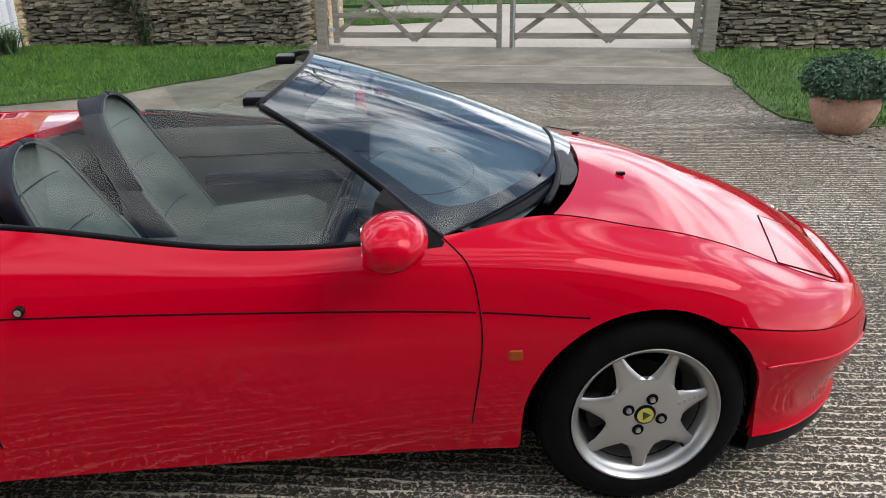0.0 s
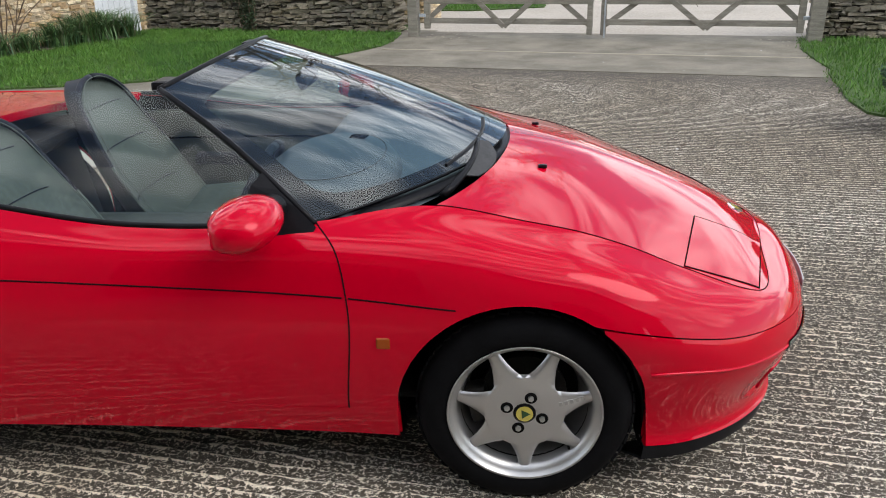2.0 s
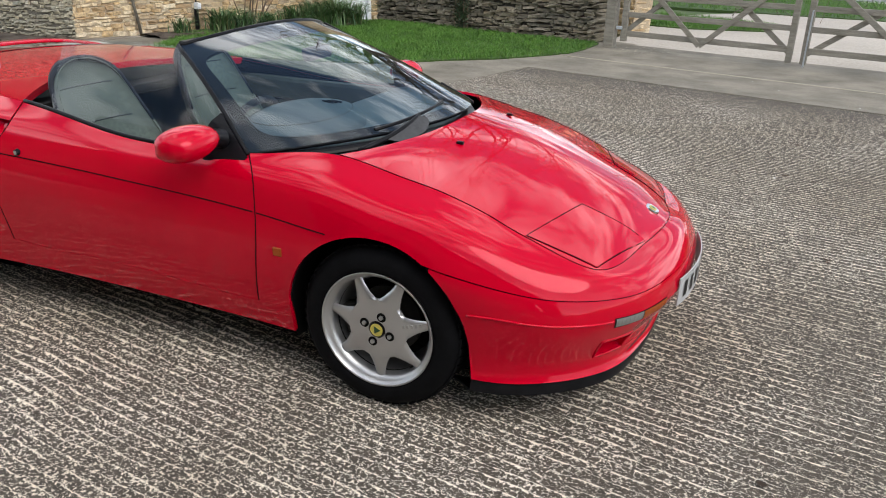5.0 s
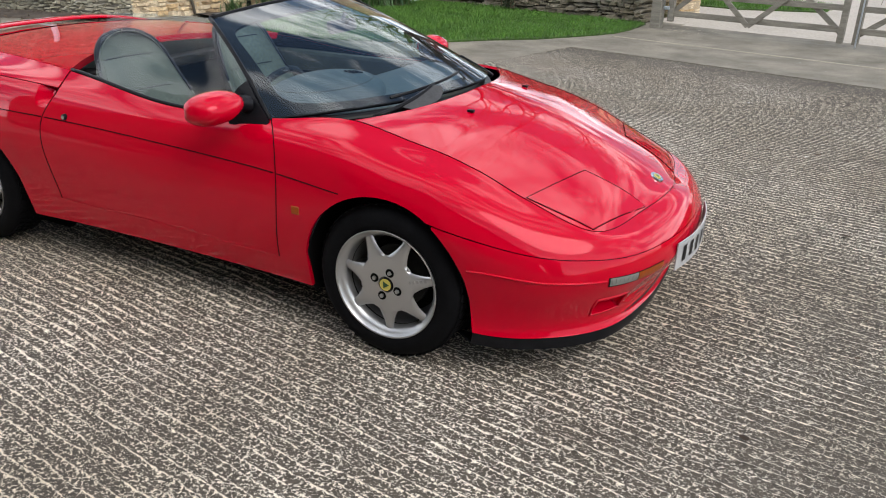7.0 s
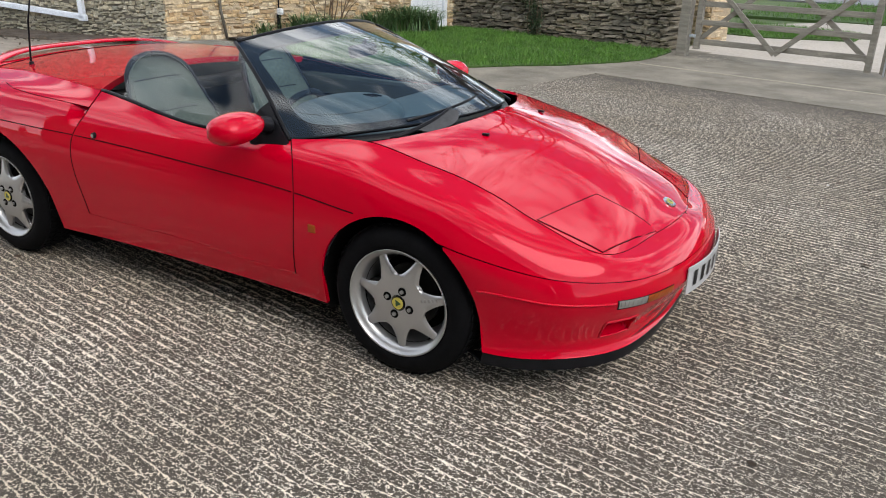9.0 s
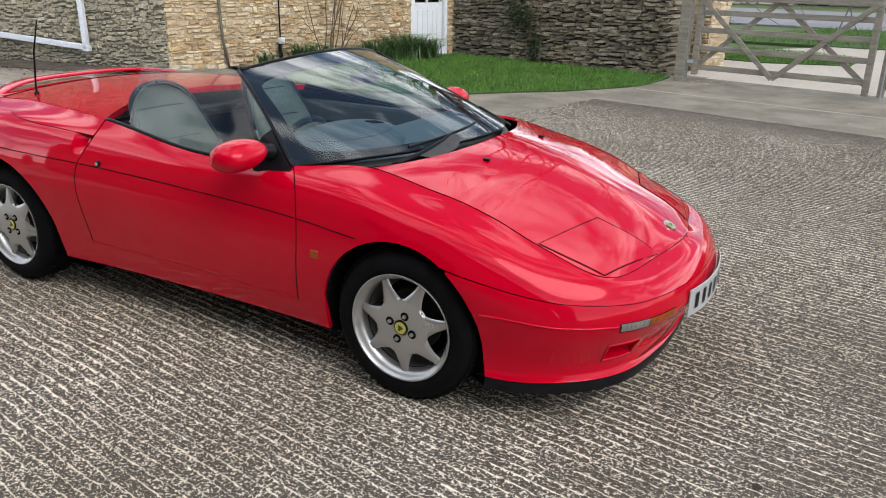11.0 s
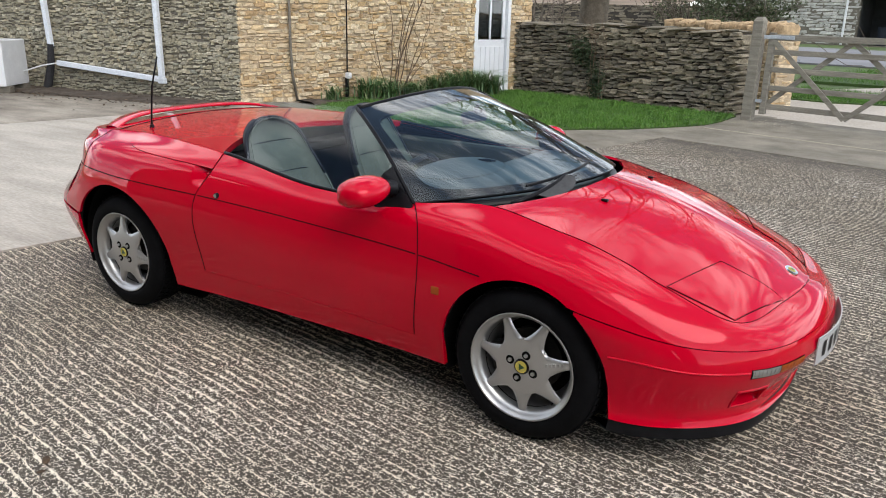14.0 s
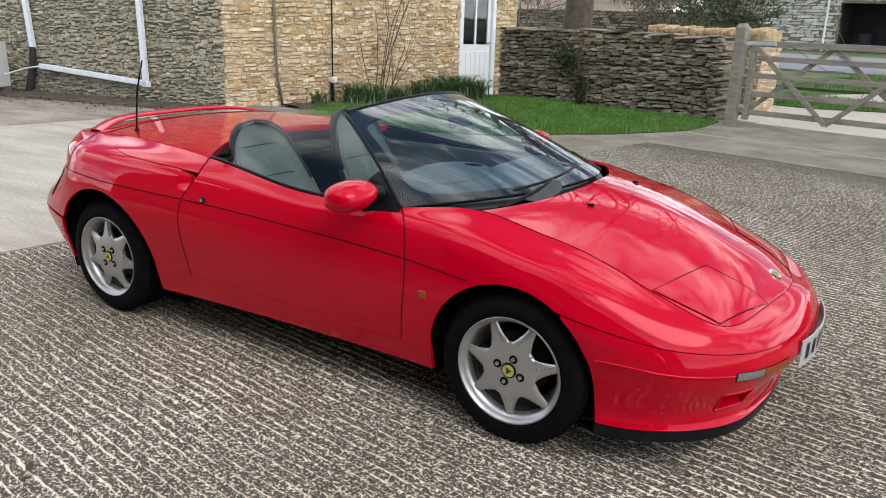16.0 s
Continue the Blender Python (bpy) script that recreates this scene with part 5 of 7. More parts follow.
structure("old_pad", slab(yard_poly((-24, -14), (-9.02, -14), (-9.02, 8), (-24, 8)), -0.05, -0.003), dirty_concrete, "old dark concrete by the house", "ground")
structure("side_pad", slab(yard_poly((-9.0, 3.62), (-3.40, 3.62), (-3.40, 9.6), (-9.0, 9.6)), -0.05, -0.009), apron_concrete, "worn concrete strip beside the lawn", "ground")
structure("gate_apron", slab(yard_poly((-3.384, 6.17), (9, 6.17), (9, 7.42), (-3.384, 7.42)), -0.05, -0.004), apron_concrete, "smoother concrete apron before the gate", "ground")
structure("gate_threshold", slab(yard_poly((-3.7, 7.48), (2.2, 7.48), (2.2, 9.4), (-3.7, 9.4)), -0.05, -0.004), apron_concrete, "worn concrete threshold under the gate", "ground")
structure("threshold_joint", slab(yard_poly((-3.5, 7.42), (2.3, 7.42), (2.3, 7.48), (-3.5, 7.48)), -0.05, 0.0), joint_mat, "pale straight joint across the concrete", "ground")
structure("drive", slab(yard_poly((-3.9, 9.4), (30, 9.4), (30, 15.5), (16, 34), (-2.5, 34), (-3.2, 20), (-5, 15.5)), -0.05, -0.01), drive_mat, "pale concrete drive beyond the gate", "ground")
structure("road", slab(yard_poly((-60, 26), (60, 26), (60, 42), (-60, 42)), -0.05, 0.0), asphalt, "grey tarmac lane beyond the gate", "road")


# ---- grass ----
def inside(poly, x, y):
    c = np.zeros(len(x), bool)
    n = len(poly)
    for i in range(n):
        (x0, y0), (x1, y1) = poly[i], poly[(i + 1) % n]
        hit = ((y0 > y) != (y1 > y)) & (x < (x1 - x0) * (y - y0) / (y1 - y0 + 1e-12) + x0)
        c ^= hit
    return c


def lawn(name, poly, blades, label, height=0.045, z=0.012):
    structure(name, slab(poly, -0.05, z), lawn_mat, label, "lawn")
    xs, ys = np.array([p[0] for p in poly]), np.array([p[1] for p in poly])
    x, y = rng.uniform(xs.min(), xs.max(), blades * 3), rng.uniform(ys.min(), ys.max(), blades * 3)
    jit = 0.05
    ok = inside(poly, x + rng.normal(0, jit, len(x)), y + rng.normal(0, jit, len(x)))
    x, y = x[ok][:blades], y[ok][:blades]
    n = len(x)
    h = height * rng.uniform(0.5, 1.5, n) * (0.6 + 0.8 * value_noise(x, y, 0.5, 21))
    a = rng.uniform(0, 2 * math.pi, n)
    wd = rng.uniform(0.004, 0.008, n)
    lx, ly = rng.normal(0, 0.4, n) * h, rng.normal(0, 0.4, n) * h
    base = np.stack([x, y, np.full(n, z - 0.004)], -1)
    side = np.stack([np.cos(a) * wd, np.sin(a) * wd, np.zeros(n)], -1)
    tip = base + np.stack([lx, ly, h], -1)
    V = np.stack([base - side, base + side, tip], 1).reshape(-1, 3)
    me = bpy.data.meshes.new(name + "_grass")
    me.from_pydata(V.tolist(), [], np.arange(3 * n).reshape(-1, 3).tolist())
    tagged(part("grass", me, grass_mat), "short bright green mown grass", "grass", kind="stuff")


LAWN_L = [(-1.60, 9.70), (-1.62, 8.85), (-1.72, 8.3), (-2.05, 7.75), (-2.45, 7.15), (-2.95, 6.68), (-3.5, 6.0), (-4.4, 5.62), (-5.3, 5.45), (-6.6, 5.2), (-7.4, 6.9), (-6.75, 8.9), (-6.3, 10.2), (-6.0, 10.75)]
lawn("lawn_house", LAWN_L, 60000, "bright green lawn in front of the dry-stone wall")
LAWN_R = [(3.95, 8.45), (3.62, 7.45), (3.5, 6.7), (3.42, 6.0), (3.3, 5.75), (3.12, 5.0), (2.98, 4.5), (2.92, 3.95), (3.1, 3.62), (3.6, 3.4), (9.5, 2.9), (9.5, 7.1)]
lawn("lawn_gate", LAWN_R, 34000, "green lawn beside the gate and the stone wall")
lawn("verge", yard_poly((-6.5, 17.5), (-2.9, 17.9), (1.0, 18.6), (8, 19.6), (8, 24), (-3.4, 25.2), (-6.5, 25.2)), 16000, "grass verge along the lane", 0.12)
lawn("verge_near", yard_poly((-4.9, 12.6), (-3.7, 12.6), (-2.4, 13.4), (-2.6, 14.8), (-5.2, 15.2)), 6000, "small patch of grass beside the drive", 0.08)


# ---- stone walls ----
def stone_shapes(n, seed):
    """Rough bevelled blocks of unit size."""
    r = np.random.default_rng(seed)
    res = []
    for k in range(n):
        bm = bmesh.new()
        bmesh.ops.create_cube(bm, size=1.0)
        bmesh.ops.bevel(bm, geom=list(bm.edges), offset=0.17, segments=1, affect="EDGES", profile=0.5)
        for v in bm.verts:
            v.co += Vector(r.normal(0, 0.085, 3))
        bmesh.ops.triangulate(bm, faces=bm.faces)
        me = bpy.data.meshes.new("stone")
        bm.to_mesh(me)
        bm.free()
        res.append(me)
    return res


def courses(length, z0, z1, ch, sl, r, holes=(), along0=0.0, wave=0.012):
    """Stones of a wall's face: (a, z, length, height), row by row, clear of the holes."""
    out = []
    z = z0
    while z < z1:
        h = min(r.uniform(*ch), z1 - z + 0.02)
        a = along0 - r.uniform(0, sl[0])
        while a < length:
            l = r.uniform(*sl) * (1.35 if r.random() < 0.12 else 1)
            a0, a1 = max(a, along0), min(a + l, length)
            if a1 - a0 > 0.04:
                spans = [(a0, a1)]
                for h0, h1, hz0, hz1 in holes:
                    if z + h > hz0 + 0.01 and z < hz1 - 0.01:
                        nxt = []
                        for s0, s1 in spans:
                            if s1 <= h0 or s0 >= h1:
                                nxt.append((s0, s1))
                            else:
                                if h0 - s0 > 0.04:
                                    nxt.append((s0, h0))
                                if s1 - h1 > 0.04:
                                    nxt.append((h1, s1))
                        spans = nxt
                for s0, s1 in spans:
                    out.append((0.5 * (s0 + s1), z + h / 2 + wave * 0.5 * math.sin((s0 + s1) * 2.3 + z * 9) + r.normal(0, wave * 0.35), s1 - s0, h * r.uniform(1 - 8 * wave, 1 + 10 * wave)))
            a += l
        z += h
    return out


def lay(parent, stones, shapes, m_piece, m_rest, proud, joint, depth, r, pick, name="stone", out=0.03, tilt=0.035):
    """Lay stones on a face (local y = 0, outwards -y); those that pick() names become pieces, the rest is joined."""
    pieces = [s for s in stones if pick(s)][:300]
    chosen = set(pieces)
    own = []
    for sh in shapes:
        me = sh.copy()
        me.materials.clear()
        me.materials.append(m_piece)
        own.append(me)
    for a, z, l, h in pieces:
        ob = new(name, own[r.integers(len(own))])
        ob.parent = parent
        y = depth / 2 - out + r.uniform(0, proud)
        ob.matrix_local = Matrix.LocRotScale((a, y, z), Euler((r.normal(0, 0.03), r.normal(0, tilt), r.normal(0, 0.03))), (max(l - joint, 0.02), depth, max(h - joint, 0.015)))
    verts, faces, base = [], [], 0
    arr = []
    for sh in shapes:
        v = np.zeros(len(sh.vertices) * 3)
        sh.vertices.foreach_get("co", v)
        f = np.array([tuple(p.vertices) for p in sh.polygons])
        arr.append((v.reshape(-1, 3), f))
    for s in stones:
        if s in chosen:
            continue
        a, z, l, h = s
        v, f = arr[r.integers(len(arr))]
        t = r.normal(0, tilt)
        q = v * (max(l - joint, 0.02), depth, max(h - joint, 0.015))
        q = np.stack([q[:, 0], q[:, 1], q[:, 2] + t * q[:, 0]], -1) + (a, depth / 2 - out + r.uniform(0, proud), z)
        verts.append(q)
        faces.append(f + base)
        base += len(v)
    if verts:
        me = bpy.data.meshes.new("stonework")
        me.from_pydata(np.concatenate(verts).tolist(), [], np.concatenate(faces).tolist())
        part("stonework", me, m_rest, parent, kind="stuff")


SHAPES = stone_shapes(7, 5)


def frame_at(A, B):
    """Axes of a wall from A to B: x along it, y into it."""
    d = Vector((B[0] - A[0], B[1] - A[1], 0))
    return Matrix.Translation((A[0], A[1], 0)) @ Matrix.Rotation(math.atan2(d.y, d.x), 4, "Z"), d.length


def core(length, h, t, holes=(), z0=-0.1):
    """The solid middle of a wall with openings through it; its face lies 15 mm behind the stones'."""
    bm = bmesh.new()
    y0 = 0.012
    def blk(a0, a1, b0, b1):
        if a1 - a0 > 0.001 and b1 - b0 > 0.001:
            box(bm, a1 - a0, t, b1 - b0, Matrix.Translation(((a0 + a1) / 2, y0 + t / 2, (b0 + b1) / 2)))
    edge = 0.0
    for h0, h1, hz0, hz1 in sorted(holes):
        blk(edge, h0, z0, h)
        blk(h0, h1, hz1, h)
        blk(h0, h1, z0, hz0)
        edge = h1
    blk(edge, length, z0, h)
    return bm


# the cottage
A, D = (-8.2, 5.55), (-5.98, 11.13)
mF, LF = frame_at(A, D)
G = (-16.2, 4.05)
mG, LG = frame_at(G, A)
cottage = thing("stone_cottage", Matrix.Translation((-8.2, 5.55, 0)), "golden and grey limestone cottage with a white part-glazed door", "house")
inv = cottage.matrix_world.inverted()


def wall_part(name, m, length, h, t, holes, material, label):
    ob = part(name, core(length, h, t, holes), material, cottage, label)
    ob.matrix_local = inv @ m
    return ob


DOOR = (4.62, 5.46, 0.0, 2.06)
front_wall = wall_part("front_wall", mF, LF, 4.4, 0.45, [DOOR], mortar, "golden coursed limestone wall")
gable_wall = wall_part("gable_wall", mG, LG, 4.4, 0.45, [], pale_mortar, "grey weathered rubble-stone wall")
back = part("back_wall", slab([(-16.4, 4.6), (-8.5, 6.1), (-6.5, 11.2), (-11, 13.2), (-17.5, 11.5)], 0.0, 4.3), mortar, cottage)
back.matrix_local = inv
roof = part("roof", slab([(-16.7, 3.75), (-8.0, 5.25), (-5.7, 11.3), (-11, 13.6), (-17.9, 11.8)], 4.4, 4.55), slate, cottage, "grey slate roof edge")
roof.matrix_local = inv
r9 = np.random.default_rng(9)
st = courses(LF, 0.0, 4.38, (0.036, 0.088), (0.06, 0.23), r9, wave=0.022, holes=[(DOOR[0] - 0.0, DOOR[1] + 0.0, -0.1, DOOR[3])])
lay(front_wall, st, SHAPES, stone_gold, stone_gold_rest, 0.012, 0.006, 0.08, r9, lambda s: s[1] < 1.8 and s[0] > 2.6, out=0.012)
st = courses(LG, 0.0, 4.38, (0.026, 0.066), (0.04, 0.15), r9, wave=0.034)
lay(gable_wall, st, SHAPES, stone_pale, stone_pale_rest, 0.022, 0.006, 0.09, r9, lambda s: s[1] < 1.3 and s[0] > LG - 3.0, out=0.022)
# buttress at the far end of the gable
but = part("buttress", slab([(-13.55, 4.62), (-13.1, 4.7), (-13.0, 4.15), (-13.4, 4.05)], 0, 0.02), pale_mortar, cottage, "sloping stone buttress")
bm = bmesh.new()
bmesh.ops.create_cube(bm, size=1.0)
for v in bm.verts:
    top = v.co.z > 0
    v.co = Vector((v.co.x * 0.55, (-0.62 if v.co.y < 0 and not top else -0.05 if v.co.y < 0 else 0.25), 2.3 if top else 0.0))
bm.to_mesh(but.data)
bm.free()
but.data.materials.clear()
but.data.materials.append(stone_grey_rest)
but.matrix_local = inv @ mG @ Matrix.Translation((LG - 5.65, 0, 0))


# door of the cottage
def house_door(parent, m, w, h):
    d = part("front_door", boxed(w - 0.12, 0.045, h - 0.07, Matrix.Translation((w / 2, 0.10, 0.46)) @ Matrix.Diagonal((1, 1, 0.90 / (h - 0.07), 1)), 0.004), door_paint, parent, "white boarded stable-style door with a glazed upper half")
    d.matrix_local = m
    for k in range(6):
        x = 0.075 + (w - 0.15) * (k + 0.5) / 6
        part("door_board", boxed((w - 0.15) / 6 - 0.008, 0.012, 0.80, Matrix.Translation((x, 0.074, 0.44)), 0.003), door_paint, d)
    for x0, x1, z0, z1 in ((0.06, 0.13, 0.90, h - 0.05), (w - 0.13, w - 0.06, 0.90, h - 0.05), (0.13, w - 0.13, 0.90, 0.97), (0.13, w - 0.13, h - 0.13, h - 0.05), (w / 2 - 0.02, w / 2 + 0.02, 0.97, h - 0.13)):
        part("glazing_bar", boxed(x1 - x0, 0.045, z1 - z0, Matrix.Translation(((x0 + x1) / 2, 0.10, (z0 + z1) / 2)), 0.004), door_paint, d)
    for x0, x1 in ((0.13, w / 2 - 0.02), (w / 2 + 0.02, w - 0.13)):
        p = part("pane", boxed(x1 - x0, 0.006, h - 1.10, Matrix.Translation(((x0 + x1) / 2, 0.10, 0.97 + (h - 1.10) / 2))), house_glass, d, "dark window pane")
        p.visible_shadow = False
    for x0, x1, z0, z1, nm in ((-0.02, 0.06, 0, h, "door_frame"), (w - 0.06, w + 0.02, 0, h, "door_frame"), (0.06, w - 0.06, h - 0.05, h + 0.02, "door_frame"), (0.0, w, -0.02, 0.012, "threshold")):
        part(nm, boxed(x1 - x0, 0.12, z1 - z0, Matrix.Translation(((x0 + x1) / 2, 0.06, (z0 + z1) / 2)), 0.006), door_paint, d)
    part("door_handle", tube([(w - 0.10, 0.07, 1.0), (w - 0.10, 0.035, 1.0), (w - 0.19, 0.035, 1.0)], 0.009, 8), steel_dark, d, "dark lever handle")
    # Dark sheet behind the panes in place of the unlit room.
    part("room_shade", boxed(w - 0.2, 0.004, h - 1.1, Matrix.Translation((w / 2, 0.16, 1.5))), shade_mat, d)


house_door(cottage, inv @ mF @ Matrix.Translation((DOOR[0], 0, 0)), DOOR[1] - DOOR[0], DOOR[3])

# dry-stone walls
def dry_wall(A, B, h, seed, label, along_pick, t=0.42):
    m, L = frame_at(A, B)
    wl = thing("garden_wall", m, label, "stone wall")
    part("wall_core", core(L, h - 0.05, t, z0=-0.05), dry_core, wl, "dark gaps between the stones")
    r = np.random.default_rng(seed)
    st = courses(L, 0.0, h - 0.04, (0.032, 0.078), (0.07, 0.25), r, wave=0.026)
    lay(wl, st, SHAPES, stone_grey, stone_grey_rest, 0.045, 0.007, 0.15, r, along_pick, out=0.078)
    # stones across the wall's two ends
    for end in (0.03, L - 0.03):
        z = 0.0
        while z < h - 0.08:
            hh = r.uniform(0.05, 0.10)
            ob = part("end_stone", SHAPES[int(r.integers(7))].copy(), stone_grey, wl)
            ob.data.materials.clear()
            ob.data.materials.append(stone_grey)
            ob.matrix_local = Matrix.LocRotScale((end, t / 2 - 0.01, z + hh / 2), Euler((0, r.normal(0, 0.03), r.normal(0, 0.05))), (0.16 + r.uniform(0, 0.05), t + 0.04, hh - 0.006))
            z += hh
    # coping: flat slabs laid across the top
    a = 0.0
    k = 0
    while a < L:
        l = min(r.uniform(0.22, 0.55), L - a)
        hh = r.uniform(0.03, 0.065)
        ob = part("coping_stone", SHAPES[k % 7].copy(), stone_grey, wl)
        ob.data.materials.clear()
        ob.data.materials.append(stone_grey)
        ob.matrix_local = Matrix.LocRotScale((a + l / 2, t / 2 - 0.02, h - 0.04 + hh / 2 + r.uniform(-0.012, 0.012)), Euler((r.normal(0, 0.03), r.normal(0, 0.03), r.normal(0, 0.04))), (l, t + 0.10, hh))
        a += l
        k += 1
    return wl


dry_wall((-6.35, 10.88), (-1.72, 9.82), 1.30, 31, "grey dry-stone garden wall with flat coping beside the gate", lambda s: s[0] > 1.2)
dry_wall((4.18, 8.60), (9.8, 7.25), 1.32, 33, "grey dry-stone wall at the gate's hinge post", lambda s: s[0] < 2.6)

# golden wall beyond the gate, with upright coping stones
mP, LP = frame_at((-3.85, 12.87), (-1.36, 11.15))
pier = thing("roadside_wall", mP, "golden stone wall topped with upright coping stones", "stone wall")
part("wall_core", core(LP, 1.2, 0.42, z0=-0.05), mortar, pier)
r4 = np.random.default_rng(44)
st = courses(LP, 0.0, 1.2, (0.05, 0.10), (0.10, 0.30), r4)
lay(pier, st, SHAPES, stone_gold, stone_gold_rest, 0.03, 0.01, 0.09, r4, lambda s: s[0] > 0.6)
pend = part("wall_end", core(0.42, 1.2, 0.04, z0=-0.05), mortar, pier)
pend.matrix_local = Matrix.Translation((LP - 0.03, 0.01, 0)) @ Matrix.Rotation(radians(90), 4, "Z")
lay(pend, courses(0.42, 0.0, 1.2, (0.05, 0.10), (0.10, 0.30), r4), SHAPES, stone_gold, stone_gold_rest, 0.03, 0.008, 0.09, r4, lambda s: True, out=0.05)
a = 0.0
while a < LP:
    l = r4.uniform(0.028, 0.05)
    ob = new("coping_stone", SHAPES[int(r4.integers(7))].copy())
    ob.data.materials.clear()
    ob.data.materials.append(wattle_mat)
    ob.parent = pier
    hh = r4.uniform(0.17, 0.24)
    ob.matrix_local = Matrix.LocRotScale((a + l / 2, 0.2, 1.19 + hh / 2), Euler((0, r4.normal(0, 0.10), 0)), (l, 0.40, hh))
    a += l


# ---- gate ----
GATE_R = 8.83


def gate_pose(s):
    return Matrix.Translation(yard(s, GATE_R)) @ Matrix.Rotation(YARD, 4, "Z")


def plank(a, b, w, t, y):
    """A board in the gate's plane from a to b (s, z)."""
    d = Vector((b[0] - a[0], 0, b[1] - a[1]))
    m = Matrix.Translation(((a[0] + b[0]) / 2, y, (a[1] + b[1]) / 2)) @ Matrix.Rotation(-math.atan2(d.z, d.x), 4, "Y")
    return boxed(d.length, t, w, m, 0.006, 2)


def gate_leaf(s_hinge, width, sgn, label):
    """A five-bar leaf; its bars run from the hinge (0) to the meeting stile (sgn * width)."""
    g = thing("field_gate", gate_pose(s_hinge), label, "gate", "pair of field gates")
    W = sgn * width
    for z, w in ((1.225, 0.085), (1.015, 0.075), (0.765, 0.075), (0.50, 0.075), (0.225, 0.08)):
        part("bar", plank((0.0, z), (W, z), w, 0.035 if z < 1.2 else 0.07, 0.0), oak, g)
    part("hanging_stile", boxed(0.085, 0.075, 1.18, Matrix.Translation((sgn * 0.045, 0, 0.70)), 0.006, 2), oak, g)
    part("meeting_stile", boxed(0.075, 0.075, 1.22, Matrix.Translation((W - sgn * 0.04, 0, 0.66)), 0.006, 2), oak, g)
    apex = sgn * 1.22
    for a, b, y in (((sgn * 0.05, 1.21), (apex, 0.15), -0.032), ((apex, 0.15), (W - sgn * 0.06, 1.21), -0.032), ((sgn * 0.05, 0.24), (apex - sgn * 0.05, 1.2), 0.034), ((apex - sgn * 0.05, 1.2), (W - sgn * 0.06, 0.18), 0.034)):
        part("brace", plank(a, b, 0.07, 0.028, y), oak, g)
    strap = part("hinge_strap", boxed(0.45, 0.012, 0.055, Matrix.Translation((sgn * 0.16, -0.045, 1.225)), 0.004), galv, g, "galvanised strap hinge")
    for x in (0.02, 0.16, 0.30):
        part("bolt_head", cyl(bmesh.new(), 0.010, 0.010, 0.012, Matrix.Translation((sgn * x, -0.055, 1.225)) @ Matrix.Rotation(math.pi / 2, 4, "X"), 8), galv, strap)
    part("hinge_hook", boxed(0.10, 0.03, 0.05, Matrix.Translation((-sgn * 0.02, -0.035, 0.30)), 0.006), galv, g, "galvanised lower hinge")
    return g


gate_leaf(-3.36, 2.49, 1, "weathered oak five-bar gate leaf with diagonal braces, closed")
right_leaf = gate_leaf(1.86, 2.62, -1, "weathered oak five-bar gate leaf with a galvanised latch, closed")
part("drop_bolt", tube([(-2.56, -0.06, 0.02), (-2.56, -0.06, 0.75)], 0.011, 8), galv, right_leaf, "galvanised drop bolt")
part("latch_plate", boxed(0.16, 0.014, 0.07, Matrix.Translation((-2.60, -0.05, 1.02)), 0.004), galv, right_leaf, "galvanised latch")


def gate_post(s, w, h, label):
    p = thing("gate_post", gate_pose(s), label, "gate post", "gate posts")
    bm = boxed(w, w, h - 0.05, Matrix.Translation((0, 0, (h - 0.05) / 2 - 0.02)), 0.01, 2)
    part("post", bm, oak, p)
    bm = bmesh.new()
    bmesh.ops.create_cone(bm, cap_ends=True, segments=4, radius1=w * 0.70, radius2=w * 0.42, depth=0.06, matrix=Matrix.Translation((0, 0, h - 0.045)) @ Matrix.Rotation(radians(45), 4, "Z"))
    part("post_top", bm, oak, p)


gate_post(-3.53, 0.15, 1.52, "thick weathered oak gate post against the wall end")
gate_post(2.0, 0.18, 1.52, "thick weathered oak gate post in the grass")

# ---- things at the cottage ----
def on_front(a, y, z):
    return mF @ Vector((a, y, z))


def on_gable(a, y, z):
    """a counted from the corner along the gable."""
    return mG @ Vector((LG - a, y, z))


# white pipe trunking on the gable
tr = thing("pipe_trunking", Matrix.Translation(on_gable(1.46, -0.05, 0)), "white plastic pipe trunking fixed on the grey stone wall", "trunking")
ti = tr.matrix_world.inverted()
def trunk(a0, z0, a1, z1):
    p0, p1 = ti @ on_gable(a0, -0.085, z0), ti @ on_gable(a1, -0.085, z1)
    d = p1 - p0
    m = Matrix.Translation((p0 + p1) / 2) @ d.to_track_quat("X", "Z").to_matrix().to_4x4()
    return boxed(d.length, 0.075, 0.085, m, 0.012, 2)
part("trunking_run", trunk(1.42, 0.30, 3.70, 0.47), frame_paint, tr)
part("trunking_riser", trunk(1.47, 0.27, 1.50, 3.2), frame_paint, tr)
part("corner_cover", trunk(1.40, 0.285, 1.53, 0.285), frame_paint, tr)
t2 = thing("pipe_trunking", Matrix.Translation(on_gable(3.85, -0.05, 0.7)), "short white trunking drop with dark pipe lagging below", "trunking")
ti = t2.matrix_world.inverted()
part("trunking_riser", trunk(3.82, 0.74, 3.98, 3.2), frame_paint, t2)
part("pipe_lagging", tube([tuple(ti @ on_gable(3.82, -0.09, 0.78)), tuple(ti @ on_gable(3.85, -0.10, 0.45)), tuple(ti @ on_gable(3.95, -0.14, 0.05))], [0.05, 0.06, 0.07], 10), fabric, t2, "black pipe lagging")
part("cable", tube([tuple(ti @ on_gable(3.68, -0.10, 0.47)), tuple(ti @ on_gable(3.95, -0.20, 0.42)), tuple(ti @ on_gable(4.30, -0.35, 0.30))], 0.012, 8), white_vinyl, t2, "pale cable")

